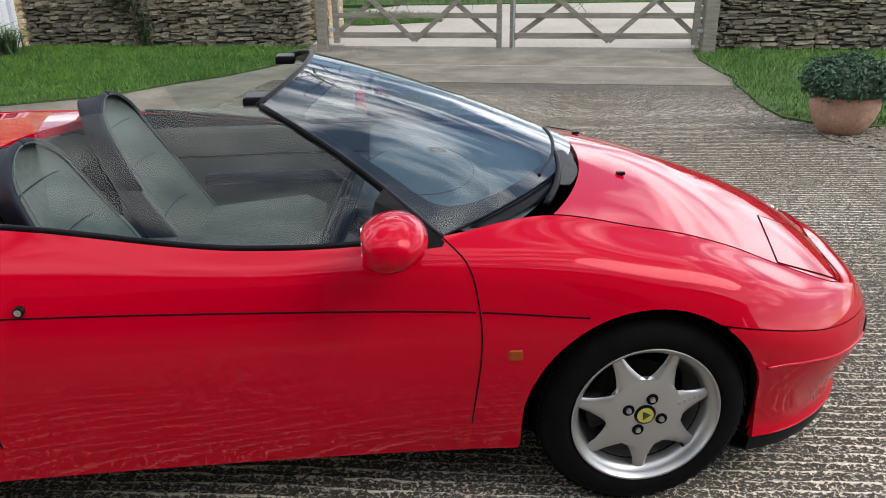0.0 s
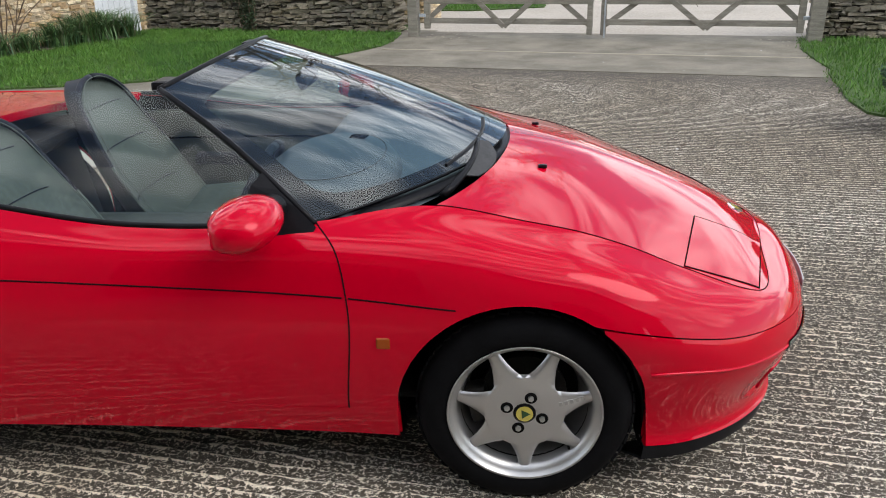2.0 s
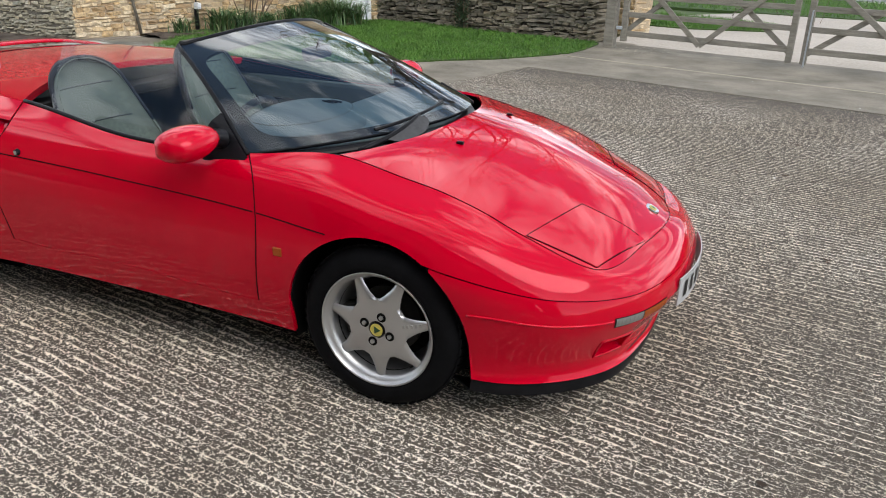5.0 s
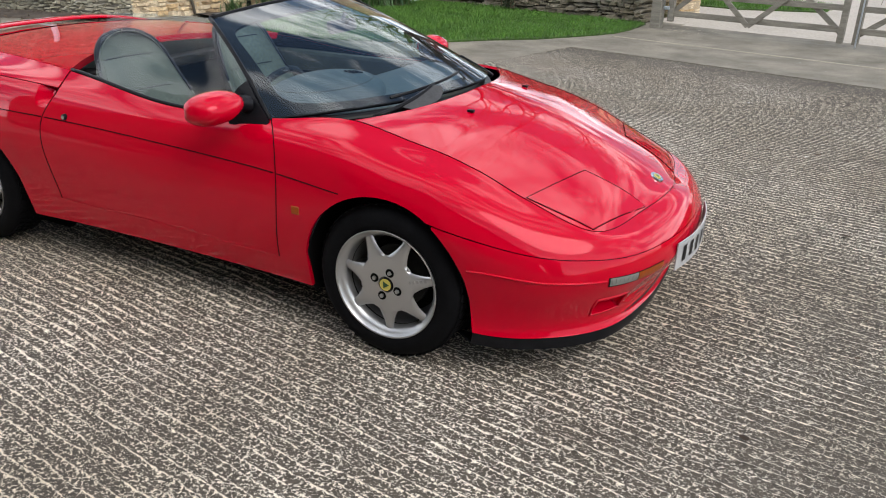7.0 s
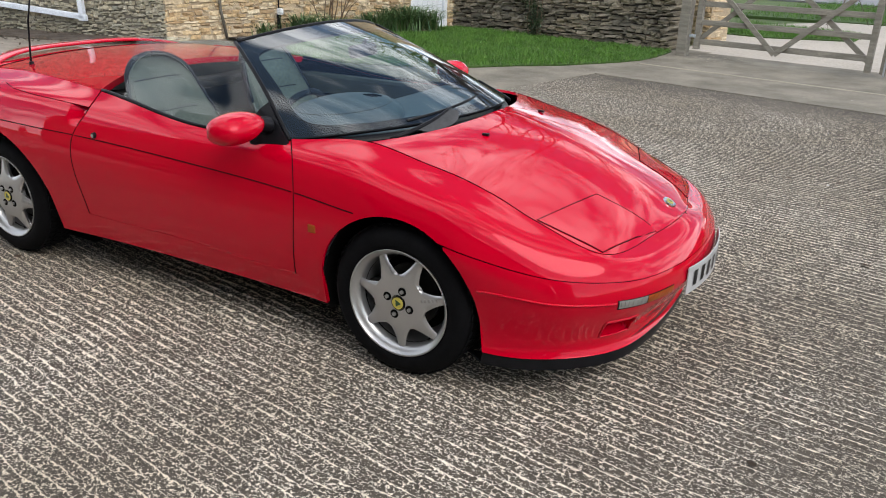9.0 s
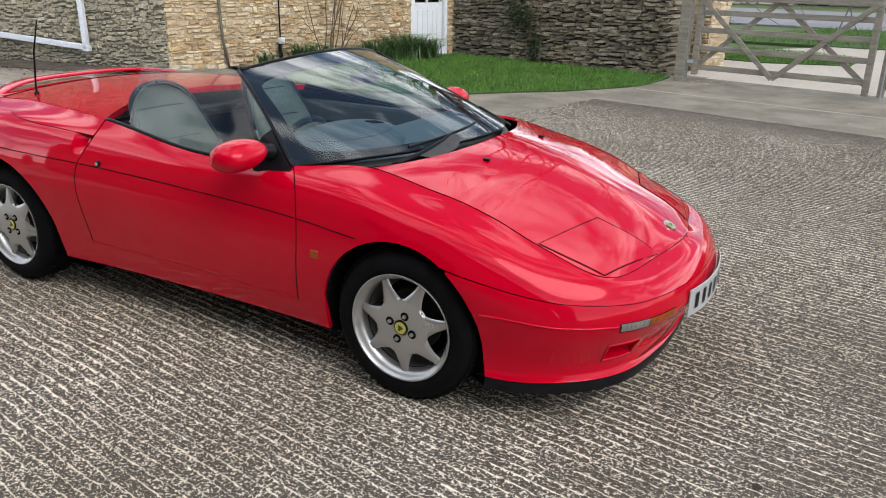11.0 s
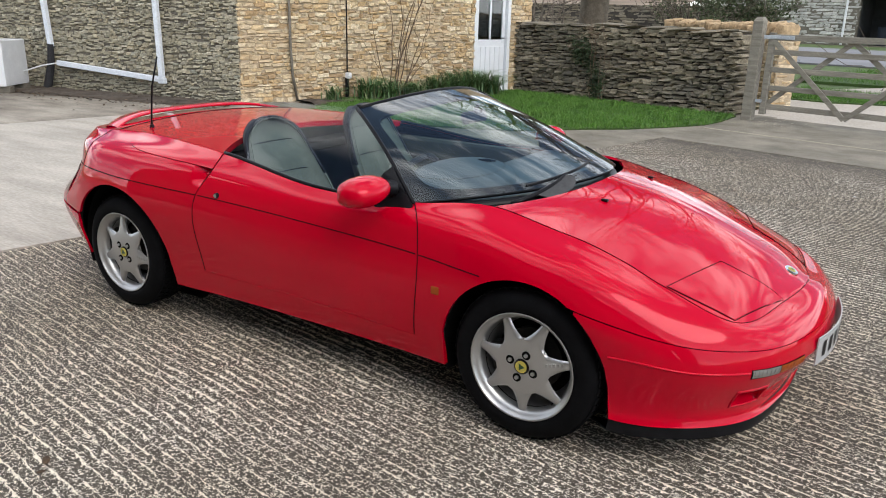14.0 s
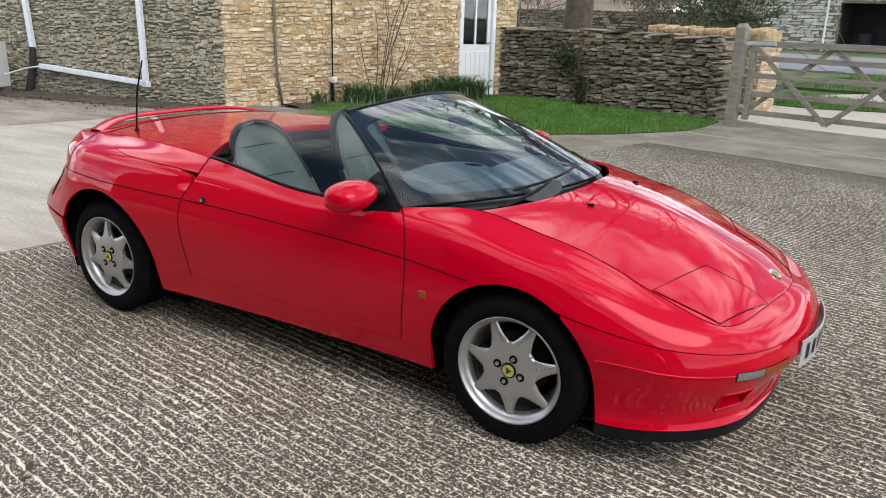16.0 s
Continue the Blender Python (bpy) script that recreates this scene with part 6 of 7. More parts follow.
# air conditioner
mA = mG @ Matrix.Translation((LG - 4.32, -0.62, 0)) @ Matrix.Rotation(radians(-66), 4, "Z")
ac = thing("air_conditioner", mA, "white outdoor air-conditioning unit on two concrete feet", "air conditioner")
part("casing", boxed(0.80, 0.36, 0.74, Matrix.Translation((0, 0, 0.48)), 0.02, 3), white_vinyl, ac)
# Dark disc on the casing paints the shade inside the fan opening.
part("fan_opening", cyl(bmesh.new(), 0.27, 0.27, 0.012, Matrix.Translation((-0.12, -0.182, 0.48)) @ Matrix.Rotation(math.pi / 2, 4, "X"), 36), shade_mat, ac, "dark disc drawn as the shaded fan opening")
g = part("fan_grille", tube([(-0.12 + 0.28 * math.cos(t), -0.188, 0.48 + 0.28 * math.sin(t)) for t in np.linspace(0, 2 * math.pi, 33)], 0.008, 6), white_vinyl, ac, "round fan grille")
for k in range(9):
    z = 0.26 + 0.055 * k
    hw = math.sqrt(max(0.0, 0.27**2 - (z - 0.48)**2))
    part("grille_bar", tube([(-0.12 - hw, -0.19, z), (-0.12 + hw, -0.19, z)], 0.004, 5), white_vinyl, g)
part("side_cover", boxed(0.012, 0.16, 0.20, Matrix.Translation((0.404, -0.02, 0.62)), 0.006, 2), white_vinyl, ac)
# Dark patch on the cover for the shade of a small recess.
part("vent_recess", boxed(0.006, 0.10, 0.03, Matrix.Translation((0.412, -0.02, 0.66)), 0.002), shade_mat, ac)
for x in (-0.28, 0.28):
    part("foot", boxed(0.16, 0.42, 0.11, Matrix.Translation((x, 0, 0.055)), 0.012, 2), pale_mortar, ac, "grey concrete foot")

# cable and tap against the golden wall
pts = [tuple(on_front(0.84, -0.055, 3.0)), tuple(on_front(0.84, -0.055, 0.9)), tuple(on_front(0.86, -0.055, 0.45)), tuple(on_front(0.93, -0.06, 0.02))]
tagged(part("wall_pipe", tube(pts, 0.022, 10), pale_mortar, smooth=True), "grey pipe running down the golden wall", "pipe")
tp = thing("garden_tap", Matrix.Translation(on_front(1.86, -0.06, 0)), "black standpipe with a pale tap cover on the wall", "tap")
part("standpipe", tube([(0, 0, 0), (0, 0, 2.6)], 0.012, 8), trim_black, tp)
part("lagging", tube([(0.01, -0.02, 0), (0.01, -0.02, 0.36)], 0.035, 10), trim_black, tp)
part("tap_cover", boxed(0.09, 0.08, 0.10, Matrix.Translation((0.05, -0.03, 0.40)), 0.02, 2), white_vinyl, tp, "pale tap cover")
# narrow post between the plants
tagged(part("plant_post", tube([tuple(on_front(2.68, -0.15, 0)), tuple(on_front(2.68, -0.15, 0.28))], 0.035, 8), trim_black), "short black post among the border plants", "post")
# soil bed
mB = mF @ Matrix.Translation((0, 0, 0))
def soil_bed(name, quad, label):
    rows = []
    n = 26
    P = []
    for i in range(n):
        t = i / (n - 1)
        row = []
        for j in range(7):
            q = j / 6
            p = quad[0].lerp(quad[1], t).lerp(quad[3].lerp(quad[2], t), q)
            row.append((p.x + rng.normal(0, 0.02), p.y + rng.normal(0, 0.02), (0.0 if j in (0, 6) else 0.04) + rng.normal(0, 0.008)))
        P.append(row)
    structure(name, grid_mesh(np.array(P)), soil, label, "soil")
soil_bed("flower_bed", [on_front(0.9, -0.02, 0), on_front(4.7, -0.02, 0), on_front(4.6, -0.7, 0), on_front(1.0, -0.55, 0)], "dark soil bed at the foot of the cottage")
soil_bed("leaf_litter", [on_gable(-0.2, -0.02, 0), on_gable(6.5, -0.02, 0), on_gable(6.2, -0.75, 0), on_gable(0.6, -0.65, 0)], "dark damp leaf litter along the wall's foot")


def clump(name, at, n, h, spread, m, label, category, width=0.009):
    """A clump of strap leaves that arch outwards from one crown."""
    verts, faces = [], []
    for k in range(n):
        a = rng.uniform(0, 2 * math.pi)
        hh = h * rng.uniform(0.55, 1.15)
        sp = spread * rng.uniform(0.2, 1.1)
        bx, by = rng.normal(0, spread * 0.22, 2)
        wv = Vector((-math.sin(a), math.cos(a), 0)) * width * rng.uniform(0.7, 1.3)
        b0 = len(verts)
        for t in (0, 0.35, 0.7, 1.0):
            c = Vector((bx + math.cos(a) * sp * t**1.6, by + math.sin(a) * sp * t**1.6, hh * (t - 0.38 * t**3.0)))
            q = wv * (1 - t**2) 
            verts += [tuple(c - q), tuple(c + q + Vector((0, 0, 0.002)))]
        for t in range(3):
            faces.append((b0 + 2 * t, b0 + 2 * t + 1, b0 + 2 * t + 3, b0 + 2 * t + 2))
    me = bpy.data.meshes.new(name)
    me.from_pydata(verts, [], faces)
    ob = part(name, me, m)
    ob.location = at
    return tagged(ob, label, category, "border plants")


for a, y, n, h, sp in ((1.45, -0.35, 60, 0.28, 0.18), (2.10, -0.35, 170, 0.42, 0.30), (2.45, -0.45, 120, 0.36, 0.26), (2.95, -0.42, 110, 0.30, 0.24), (3.45, -0.42, 170, 0.40, 0.30), (3.85, -0.42, 220, 0.48, 0.34), (4.25, -0.45, 260, 0.52, 0.36), (4.62, -0.50, 180, 0.42, 0.32)):
    clump("lily_clump", on_front(a, y, 0.03), int(n * 1.5), h * 1.25, sp * 1.4, blade_mat, "arching green strap leaves in the border", "plant")


def branch(pts_out, start, d, length, radius, depth, r, spread=0.5, lift=0.12, kids=3, decay=0.68):
    """Grow a limb and its side limbs; collects (points, radii)."""
    n = 5
    p, v = Vector(start), Vector(d).normalized()
    pts, rad = [tuple(p)], [radius]
    stops = []
    for i in range(n):
        v = (v + Vector(r.normal(0, 0.13, 3)) + Vector((0, 0, lift * 0.3))).normalized()
        p = p + v * (length / n)
        pts.append(tuple(p))
        rad.append(radius * (1 - 0.55 * (i + 1) / n))
        stops.append((Vector(p), Vector(v)))
    pts_out.append((pts, rad, depth))
    if depth <= 0:
        return
    for k in range(kids):
        i = int(r.integers(1, n)) if k else n - 1
        q, w = stops[i]
        ax = Vector(r.normal(0, 1, 3)).cross(w)
        if ax.length < 1e-3:
            continue
        nv = (Matrix.Rotation(r.uniform(0.5, 1.2) * spread * 1.4, 3, ax.normalized()) @ w)
        branch(pts_out, q, nv, length * r.uniform(decay - 0.12, decay + 0.12), rad[i + 1] * 0.72, depth - 1, r, spread, lift, kids, decay)


def limb_mesh(limbs, seg=5, least=0.0):
    """All limbs as tapered tubes in one mesh."""
    verts, faces, base = [], [], 0
    an = np.linspace(0, 2 * math.pi, seg, endpoint=False)
    k = np.arange(seg)
    for pts, rad, _ in limbs:
        p = np.array(pts, float)
        d = np.gradient(p, axis=0)
        d /= np.linalg.norm(d, axis=1, keepdims=True) + 1e-9
        ref = np.array((0.0, 0.0, 1.0)) if abs(d[:, 2]).max() < 0.9 else np.array((0.83, 0.55, 0.1))
        a = np.cross(d, ref)
        a /= np.linalg.norm(a, axis=1, keepdims=True) + 1e-9
        b = np.cross(d, a)
        w = np.maximum(rad, least)[:, None, None]
        verts.append((p[:, None] + w * (np.cos(an)[None, :, None] * a[:, None] + np.sin(an)[None, :, None] * b[:, None])).reshape(-1, 3))
        n = len(p)
        i0 = base + (np.arange(n - 1) * seg)[:, None]
        faces.append(np.stack([i0 + k, i0 + (k + 1) % seg, i0 + seg + (k + 1) % seg, i0 + seg + k], -1).reshape(-1, 4))
        base += n * seg
    me = bpy.data.meshes.new("limbs")
    me.from_pydata(np.concatenate(verts).tolist(), [], np.concatenate(faces).tolist())
    return me


# damp leaves drifted against the gable's foot
n = 5200
la, ly = rng.uniform(-0.1, 6.6, n), -0.04 - np.abs(rng.normal(0, 0.42, n)) * (0.5 + 0.9 * value_noise(np.linspace(0, 400, n) * 0 + rng.uniform(0, 60, n), np.zeros(n), 0.7, 61))
V = []
for a, y in zip(la, ly):
    c = on_gable(a, y, 0.012 + 0.045 * math.exp(y * 2.5) * rng.random())
    t, q = rng.uniform(0, 6.28), rng.uniform(0.012, 0.034)
    u, w = Vector((math.cos(t), math.sin(t), rng.normal(0, 0.25))) * q, Vector((-math.sin(t), math.cos(t), rng.normal(0, 0.25))) * q * 0.55
    V += [tuple(c - u), tuple(c + w), tuple(c + u), tuple(c - w)]
me = bpy.data.meshes.new("leaves")
me.from_pydata(V, [], np.arange(4 * n).reshape(-1, 4).tolist())
tagged(part("fallen_leaves", me, leaf_drift), "dark damp fallen leaves drifted along the stone wall", "leaves", kind="stuff")

# bare shrub trained on the golden wall
r6 = np.random.default_rng(12)
shrub = thing("wall_shrub", Matrix.Translation(on_front(2.72, -0.22, 0)), "bare brown shrub stems against the golden wall", "shrub")
limbs = []
across = (mF.to_3x3() @ Vector((1, 0, 0)))
for k, (dx, ln) in enumerate(((-0.42, 1.5), (-0.22, 2.0), (-0.06, 2.3), (0.05, 2.1), (0.16, 2.4), (0.30, 2.2), (0.55, 1.4), (-0.75, 1.2), (0.85, 1.0), (0.7, 0.9), (1.0, 0.9))):
    branch(limbs, (across.x * dx * 0.15, across.y * dx * 0.15, 0.02), (across.x * dx * 0.55, across.y * dx * 0.55, 1.0), ln, 0.011, 1 if k < 6 else 2, r6, 0.55, 0.1, 2, 0.5)
part("stem", limb_mesh(limbs, 5, 0.003), twig_mat, shrub)


def leaf_cloud(name, centres, n, spread, size, m, parent=None, label="", flat=None):
    """Many small leaves scattered round centres."""
    c = np.array(centres)[rng.integers(len(centres), size=n)]
    p = c + rng.normal(0, 1, (n, 3)) * np.array(spread)
    a = rng.normal(0, 1, (n, 3))
    a /= np.linalg.norm(a, axis=1, keepdims=True)
    b = np.cross(a, rng.normal(0, 1, (n, 3)))
    b /= np.linalg.norm(b, axis=1, keepdims=True)
    s = size * rng.uniform(0.6, 1.4, (n, 1))
    V = np.stack([p - a * s, p + b * s * 0.5, p + a * s, p - b * s * 0.5], 1).reshape(-1, 3)
    me = bpy.data.meshes.new(name)
    me.from_pydata(V.tolist(), [], np.arange(4 * n).reshape(-1, 4).tolist())
    return part(name, me, m, parent, label)


# ivy on the dry-stone wall
mD, LD = frame_at((-6.35, 10.88), (-1.72, 9.82))
ivy = thing("ivy", mD @ Matrix.Translation((LD - 2.75, -0.12, 0)), "dark green ivy creeping over the dry-stone wall", "ivy")
cs = [(0.0 + 0.10 * math.sin(3 * t) - 0.35 * t + 0.25, -0.02, 0.05 + 0.95 * t) for t in np.linspace(0, 1, 16)] + [(-0.15 + rng.normal(0, 0.16), -0.02, 0.80 + rng.normal(0, 0.10)) for _ in range(10)] + [(0.25 + rng.normal(0, 0.12), -0.02, 0.25 + rng.normal(0, 0.10)) for _ in range(7)]
leaf_cloud("leaves", cs, 1500, (0.07, 0.025, 0.07), 0.024, ivy_mat, ivy)
limbs = []
for k in range(5):
    branch(limbs, (0.25 + 0.06 * k - 0.1, -0.01, 0.0), (-0.25 + 0.05 * k, 0, 1), 0.9, 0.009, 2, r6, 0.4, 0.1, 2, 0.55)
part("ivy_stem", limb_mesh([([(x, min(y, 0.0) * 0.2 - 0.02, z) for x, y, z in p], rr, d) for p, rr, d in limbs], 5, 0.003), twig_mat, ivy)

# terracotta pot with a clipped shrub
pot = thing("plant_pot", Matrix.Translation((3.10, 3.36, 0)), "round terracotta pot holding a dense clipped green shrub", "plant pot")
prof = [(0.0, 0.01), (0.15, 0.0), (0.185, 0.03), (0.235, 0.12), (0.262, 0.21), (0.262, 0.27), (0.25, 0.31), (0.262, 0.32), (0.265, 0.34), (0.245, 0.345), (0.235, 0.31), (0.0, 0.30)]
part("pot", lathe(prof, 48, "z"), terracotta, pot, smooth=True)
cs = []
for k in range(420):
    v = rng.normal(0, 1, 3)
    v /= np.linalg.norm(v)
    rr = 0.33 * (0.86 + 0.10 * rng.random())
    if v[2] > -0.35:
        cs.append((v[0] * rr * 1.08, v[1] * rr * 1.08, 0.40 + v[2] * 0.21 * rr / 0.33))
leaf_cloud("foliage", cs, 9000, (0.022, 0.022, 0.018), 0.016, shrub_mat, pot, "dense small grey-green leaves")
# Solid dark ball stands for the shade deep in the foliage.
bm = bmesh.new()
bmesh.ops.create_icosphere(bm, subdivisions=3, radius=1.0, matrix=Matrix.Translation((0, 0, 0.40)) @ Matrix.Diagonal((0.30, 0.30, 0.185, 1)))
part("foliage_heart", bm, ivy_mat, pot, "dark ball for the shaded inside of the shrub")

# gravel beside the pot
n = 2600
x, y = rng.uniform(2.85, 4.6, n), rng.uniform(1.6, 3.55, n)
ok = (x - 2.85) > (3.3 - y) * 0.55 * -1 + 0.0
ok &= x > 2.88 + np.clip((3.15 - y), 0, 3) * 0.42
x, y = x[ok], y[ok]
v0, f0 = [], []
base_v = np.array([(1, 0, 0), (0, 1, 0), (-1, 0, 0), (0, -1, 0), (0, 0, 0.8), (0, 0, -0.4)], float)
base_f = [(0, 1, 4), (1, 2, 4), (2, 3, 4), (3, 0, 4), (1, 0, 5), (2, 1, 5), (3, 2, 5), (0, 3, 5)]
for i in range(len(x)):
    s = rng.uniform(0.008, 0.022)
    a = rng.uniform(0, 6.28)
    q = base_v * (s * rng.uniform(0.8, 1.5), s, s * 0.7) + rng.normal(0, s * 0.12, (6, 3))
    q = np.stack([q[:, 0] * math.cos(a) - q[:, 1] * math.sin(a), q[:, 0] * math.sin(a) + q[:, 1] * math.cos(a), q[:, 2]], -1) + (x[i], y[i], 0.004)
    b = len(v0)
    v0 += q.tolist()
    f0 += [tuple(k + b for k in f) for f in base_f]
me = bpy.data.meshes.new("gravel")
me.from_pydata(v0, [], f0)
tagged(part("gravel", me, gravel_mat), "loose brown gravel at the edge of the concrete", "gravel", kind="stuff")

# scattered dead leaves, clods and petals on the concrete
r8 = np.random.default_rng(81)
def litter(name, n, sz, m, label, cat, area, z=0.003):
    shapes = []
    for k in range(4):
        bm = bmesh.new()
        vs = []
        nn = 8
        for i in range(nn):
            a = 2 * math.pi * i / nn
            rr = r8.uniform(0.55, 1.0)
            vs.append(bm.verts.new((rr * math.cos(a), 0.7 * rr * math.sin(a), r8.uniform(0, 0.25))))
        c = bm.verts.new((0, 0, 0.35))
        for i in range(nn):
            bm.faces.new((vs[i], vs[(i + 1) % nn], c))
        me = bpy.data.meshes.new(name)
        bm.to_mesh(me)
        bm.free()
        me.materials.append(m)
        shapes.append(me)
    for k in range(n):
        s, r = r8.uniform(area[0], area[1]), r8.uniform(area[2], area[3])
        ob = new(name, shapes[k % 4])
        q = sz * r8.uniform(0.5, 1.5)
        ob.matrix_world = Matrix.LocRotScale(yard(s, r, z), Euler((0, 0, r8.uniform(0, 6.28))), (q, q, q * 0.6))
        tagged(ob, label, cat, "litter on the yard")
litter("dead_leaf", 110, 0.019, leaf_dead, "small dark dead leaf on the concrete", "leaf", (-3.2, 4.5, -2.2, 5.5))
litter("pale_petal", 40, 0.011, white_vinyl, "tiny pale petal on the concrete", "petal", (-1.5, 3.4, 2.0, 8.2))
litter("stone_chip", 24, 0.03, gravel_mat, "loose stone chip near the gate", "stone", (-3.3, -2.6, 8.4, 9.2))
litter("stone_chip", 20, 0.028, gravel_mat, "loose stone chip near the gate", "stone", (1.3, 1.9, 8.3, 9.0))

# ---- the distance ----
# great bare tree behind the garden wall
tree = thing("bare_tree", Matrix.Translation((-7.2, 17.2, 0)), "tall leafless tree with a thick grey-brown trunk", "tree")
r11 = np.random.default_rng(23)
limbs = []
trunk_pts = [(0, 0, -0.1), (0.02, 0, 1.0), (0.05, 0.02, 2.4), (0.02, 0.05, 4.0), (0.0, 0.1, 5.4)]
part("trunk", tube(trunk_pts, [0.48, 0.40, 0.36, 0.33, 0.28], 18), bark, tree, smooth=True)
for k in range(9):
    a = 2 * math.pi * k / 9 + r11.uniform(-0.3, 0.3)
    z = r11.uniform(2.8, 5.4)
    branch(limbs, (0, 0, z), (math.cos(a), math.sin(a), r11.uniform(0.35, 1.1)), r11.uniform(3.2, 4.6), 0.14, 4, r11, 0.62, 0.16, 4, 0.62)
for x1, y1, z0, up in ((1.0, -0.15, 4.6, 0.42), (1.0, 0.25, 5.2, 0.6), (0.9, -0.4, 3.9, 0.3), (1.0, 0.05, 5.4, 0.85), (0.8, -0.3, 5.0, 0.7)):
    branch(limbs, (0, 0.05, z0), (x1, y1, up), 7.0, 0.19, 4, r11, 0.6, 0.16, 4, 0.62)
branch(limbs, (0, 0.1, 5.3), (0.1, 0, 1), 4.5, 0.24, 4, r11, 0.6, 0.1, 4, 0.66)
big = [l for l in limbs if l[2] >= 2]
fine = [l for l in limbs if l[2] < 2]
part("limbs", limb_mesh(big, 6, 0.01), bark, tree, smooth=True)
part("twigs", limb_mesh(fine, 3, 0.006), bark, tree)
# smaller bare trees and bushes beyond
def bush(x, y, h, m, label, n=2600, leaf=0.06, stems=True):
    b = thing("bush", Matrix.Translation((x, y, 0)), label, "bush", "bushes beyond the wall")
    rr = np.random.default_rng(int(abs(x * 31 + y * 17)))
    ls = []
    for k in range(7):
        a = rr.uniform(0, 6.28)
        branch(ls, (rr.normal(0, 0.15), rr.normal(0, 0.15), 0), (math.cos(a) * 0.5, math.sin(a) * 0.5, 1), h * 0.6, 0.04, 3, rr, 0.55, 0.12, 3, 0.62)
    part("stem", limb_mesh(ls, 4, 0.008), bark, b)
    if m:
        cs = [p for l in ls if l[2] <= 1 for p in l[0]]
        leaf_cloud("leaves", cs, n, (0.12 * h / 2, 0.12 * h / 2, 0.10 * h / 2), leaf, m, b)
    return b
bush(-10.5, 21.5, 3.4, None, "leafless bush behind the garden wall")
bush(-7.0, 26.0, 3.2, None, "leafless bush behind the garden wall")
bush(-5.2, 26.5, 2.6, hedge_mat, "evergreen bush behind the garden wall", 4200)
bush(-8.5, 31.0, 3.4, hedge_mat, "evergreen bush in the far garden", 3000)
bush(-1.9, 13.4, 0.7, shrub_mat, "low green shrub behind the roadside wall", 900, 0.025)
bush(-13.5, 27.0, 3.6, None, "leafless bush in the far garden")
# far field wall and low garden wall
mW, LW = frame_at((-24, 30.5), (-5.5, 33.5))
fw = thing("field_wall", mW, "long grey field wall beyond the garden", "stone wall")
part("wall_core", core(LW, 1.9, 0.5, z0=-0.06), dry_core, fw)
r14 = np.random.default_rng(77)
lay(fw, courses(LW, 0.0, 1.9, (0.09, 0.16), (0.25, 0.7), r14), SHAPES, stone_grey, stone_grey_rest, 0.05, 0.012, 0.12, r14, lambda s: False)
structure("far_field", slab([(-60, 18), (-7.5, 20), (-9, 30), (-60, 29)], -0.05, 0.03), soil, "brown bare winter ground behind the wall", "ground")

hx, hy = np.meshgrid(np.linspace(-110, -15, 40), np.linspace(34, 150, 30), indexing="ij")
me = grid_mesh(np.stack([hx, hy, 11 * ((hy - 34) / 116)**0.8 + 0.6 * (value_noise(hx, hy, 14, 51) - 0.5) - 0.05], -1))
me.shade_smooth()
structure("hillside", me, hill_mat, "bare brown field rising behind the far wall", "ground")

# far barn across the lane
bx = thing("far_barn", Matrix.Translation((-3.0, 52.0, 0)) @ Matrix.Rotation(radians(-8), 4, "Z"), "pale stone barn with a dark open cart bay", "barn")
bay = (6.4, 10.6, 0.0, 2.9)
bw = part("wall", core(22, 4.2, 0.5, [(4.8 + 4.0, 4.8 + 8.4, 0.0, 2.9)], z0=-0.06), pale_mortar, bx)
bw.location = (-10, 0, 0)
lay(bw, courses(22, 0.0, 4.2, (0.14, 0.24), (0.3, 0.9), r14, [(8.8, 13.2, -0.1, 2.9)]), SHAPES, stone_pale, barn_stone, 0.05, 0.02, 0.12, r14, lambda s: False)
# Bay surfaces coloured near-black for the shade inside.
part("bay_inside", slab([(-1.4, 4.2), (3.4, 4.2), (3.4, 4.5), (-1.4, 4.5)], 0, 3.2), shade_mat, bx, "dark back of the cart bay")
part("bay_ceiling", slab([(-1.4, 0.4), (3.4, 0.4), (3.4, 4.5), (-1.4, 4.5)], 3.0, 3.1), shade_mat, bx)
part("bay_side", slab([(-1.5, 0.4), (-1.3, 0.4), (-1.3, 4.5), (-1.5, 4.5)], 0, 3.1), shade_mat, bx)
part("bay_side", slab([(3.3, 0.4), (3.5, 0.4), (3.5, 4.5), (3.3, 4.5)], 0, 3.1), shade_mat, bx)
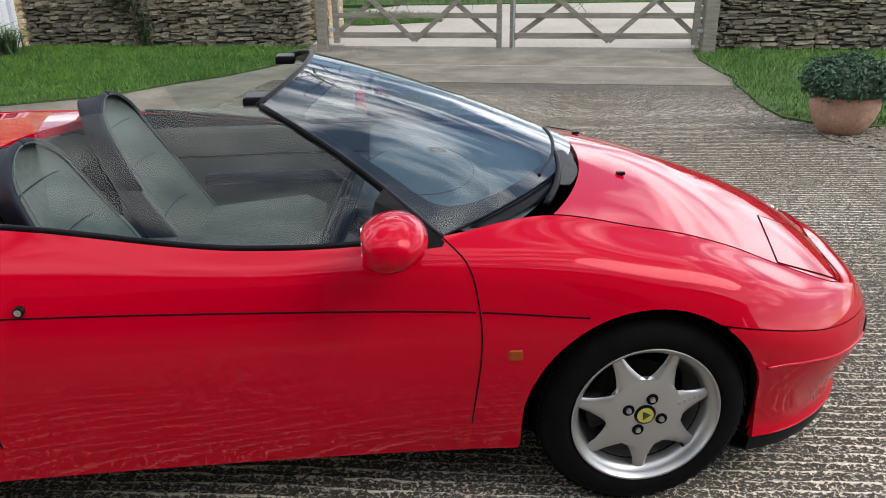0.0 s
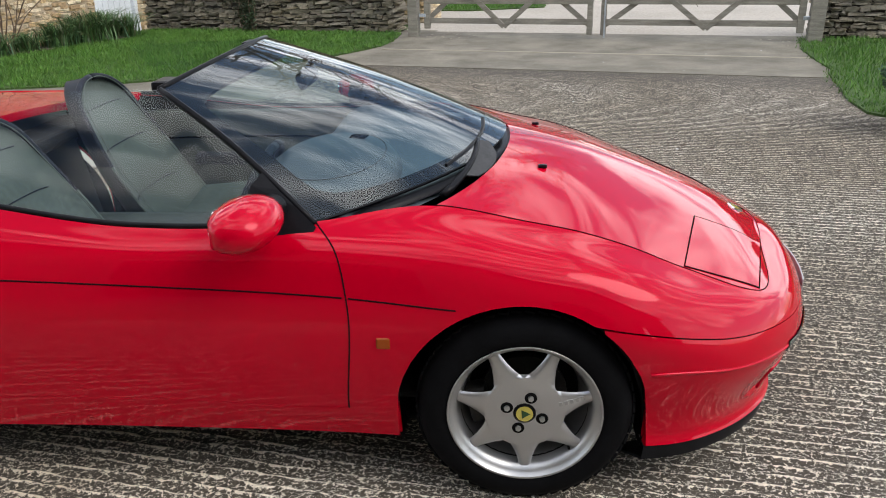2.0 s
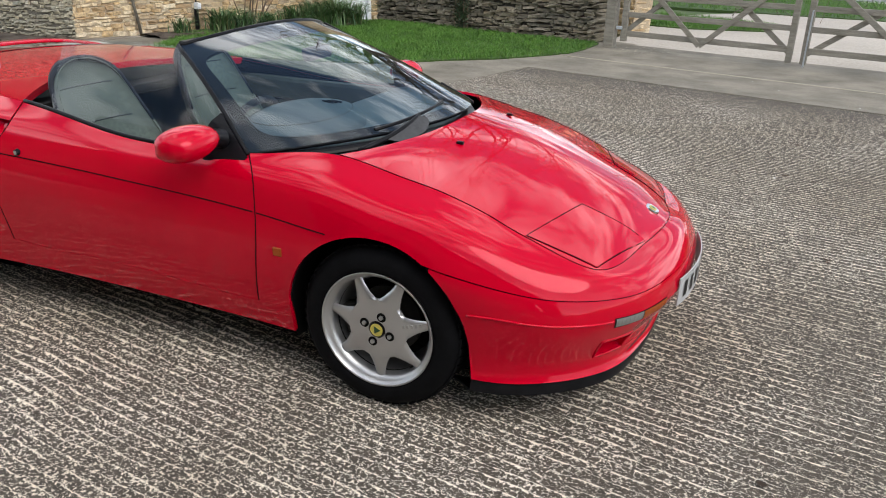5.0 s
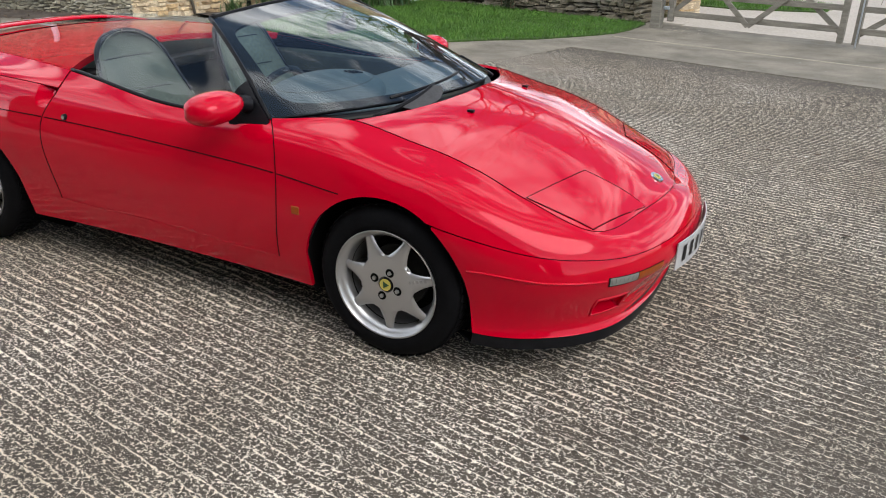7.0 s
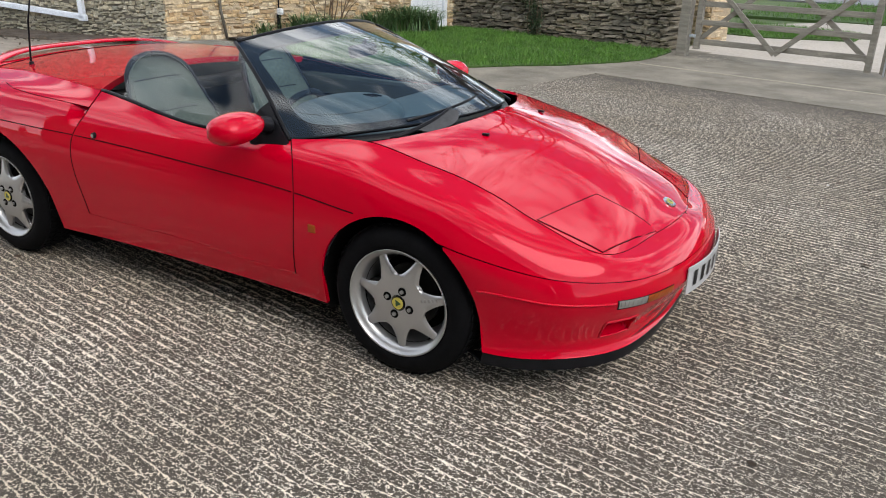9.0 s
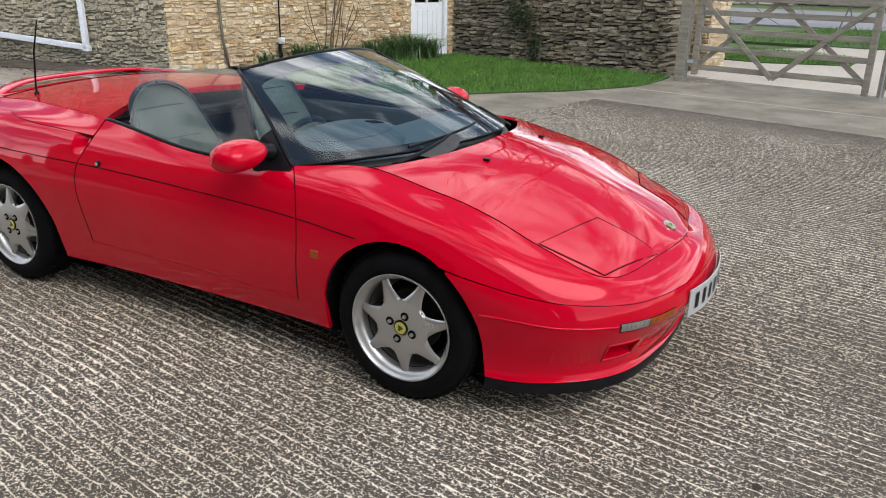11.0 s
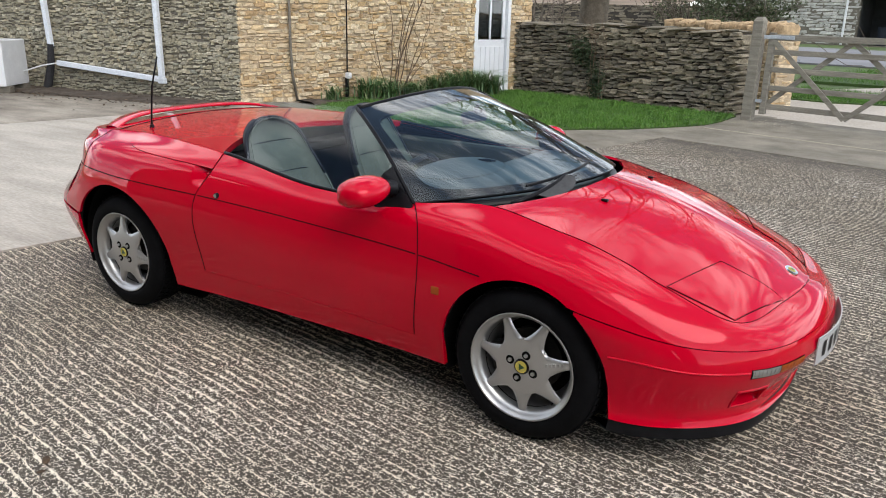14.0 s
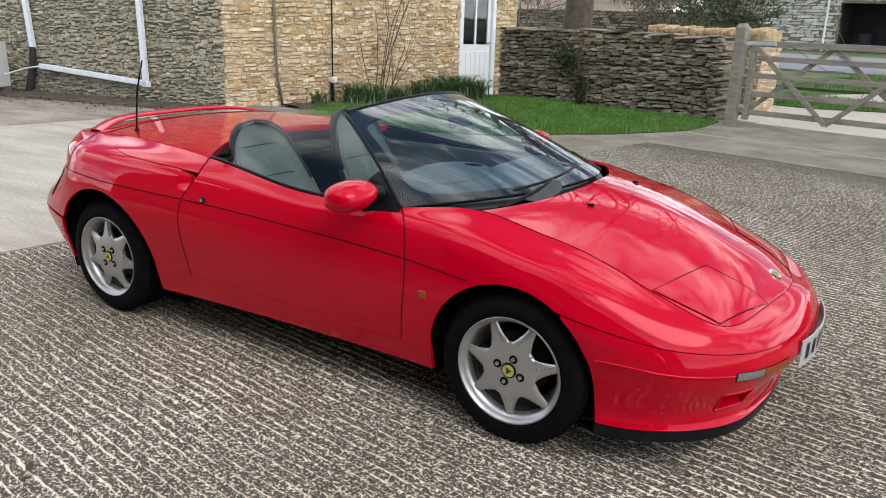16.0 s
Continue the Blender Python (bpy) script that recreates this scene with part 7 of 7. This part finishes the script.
part("roof", slab([(-10.4, -0.5), (12.5, -0.5), (12.5, 5.4), (-10.4, 5.4)], 4.2, 4.4), slate, bx, "slate roof")
part("downpipe", tube([(-1.9, -0.12, 0.0), (-1.9, -0.12, 4.2)], 0.07, 8), white_vinyl, bx, "white downpipe")
part("water_butt", cyl(bmesh.new(), 0.35, 0.4, 1.1, Matrix.Translation((0.2, 1.0, 0.55)), 20), leather_dark, bx, "dark blue water butt")
for k, x in enumerate((-40, -34, -27, -20, 24, 32, 40)):
    bush(x, 58 + 3 * math.sin(k * 2.1), 6.0, hedge_mat if k % 2 else None, "tall hedge trees in the distance", 2600, 0.16)

# barn that closes the yard behind the camera
mK, LK = frame_at(tuple(yard(15, -6.4))[:2], tuple(yard(-5.5, -6.4))[:2])
yb = thing("yard_barn", mK, "long tall stone barn with timber-framed openings across the yard", "barn")
HOLES = [(4.5, 7.2, 0.0, 2.6), (10.5, 12.3, 0.9, 2.4), (14.4, 17.2, 0.0, 2.6)]
bw = part("wall", core(LK, 5.2, 0.5, HOLES, z0=-0.06), mortar, yb)
lay(bw, courses(LK, 0.0, 5.2, (0.12, 0.22), (0.25, 0.7), r14, [(a, b, c - 0.1, d) for a, b, c, d in HOLES]), SHAPES, stone_gold, stone_grey_rest, 0.04, 0.016, 0.1, r14, lambda s: False)
part("roof", slab([(-0.3, -0.45), (LK + 0.3, -0.45), (LK + 0.3, 7.0), (-0.3, 7.0)], 5.2, 5.4), slate, yb, "slate roof")
# Near-black sheet for the unlit inside seen through the openings.
part("back_room", slab([(0, 4.0), (LK, 4.0), (LK, 4.2), (0, 4.2)], 0, 5.2), shade_mat, yb)
for h0, h1, hz0, hz1 in HOLES:
    for x0, x1, z0, z1 in ((h0, h0 + 0.14, hz0, hz1), (h1 - 0.14, h1, hz0, hz1), (h0 + 0.14, h1 - 0.14, hz1 - 0.16, hz1)):
        part("door_frame", boxed(x1 - x0, 0.2, z1 - z0, Matrix.Translation(((x0 + x1) / 2, 0.08, (z0 + z1) / 2)), 0.01), oak, yb)
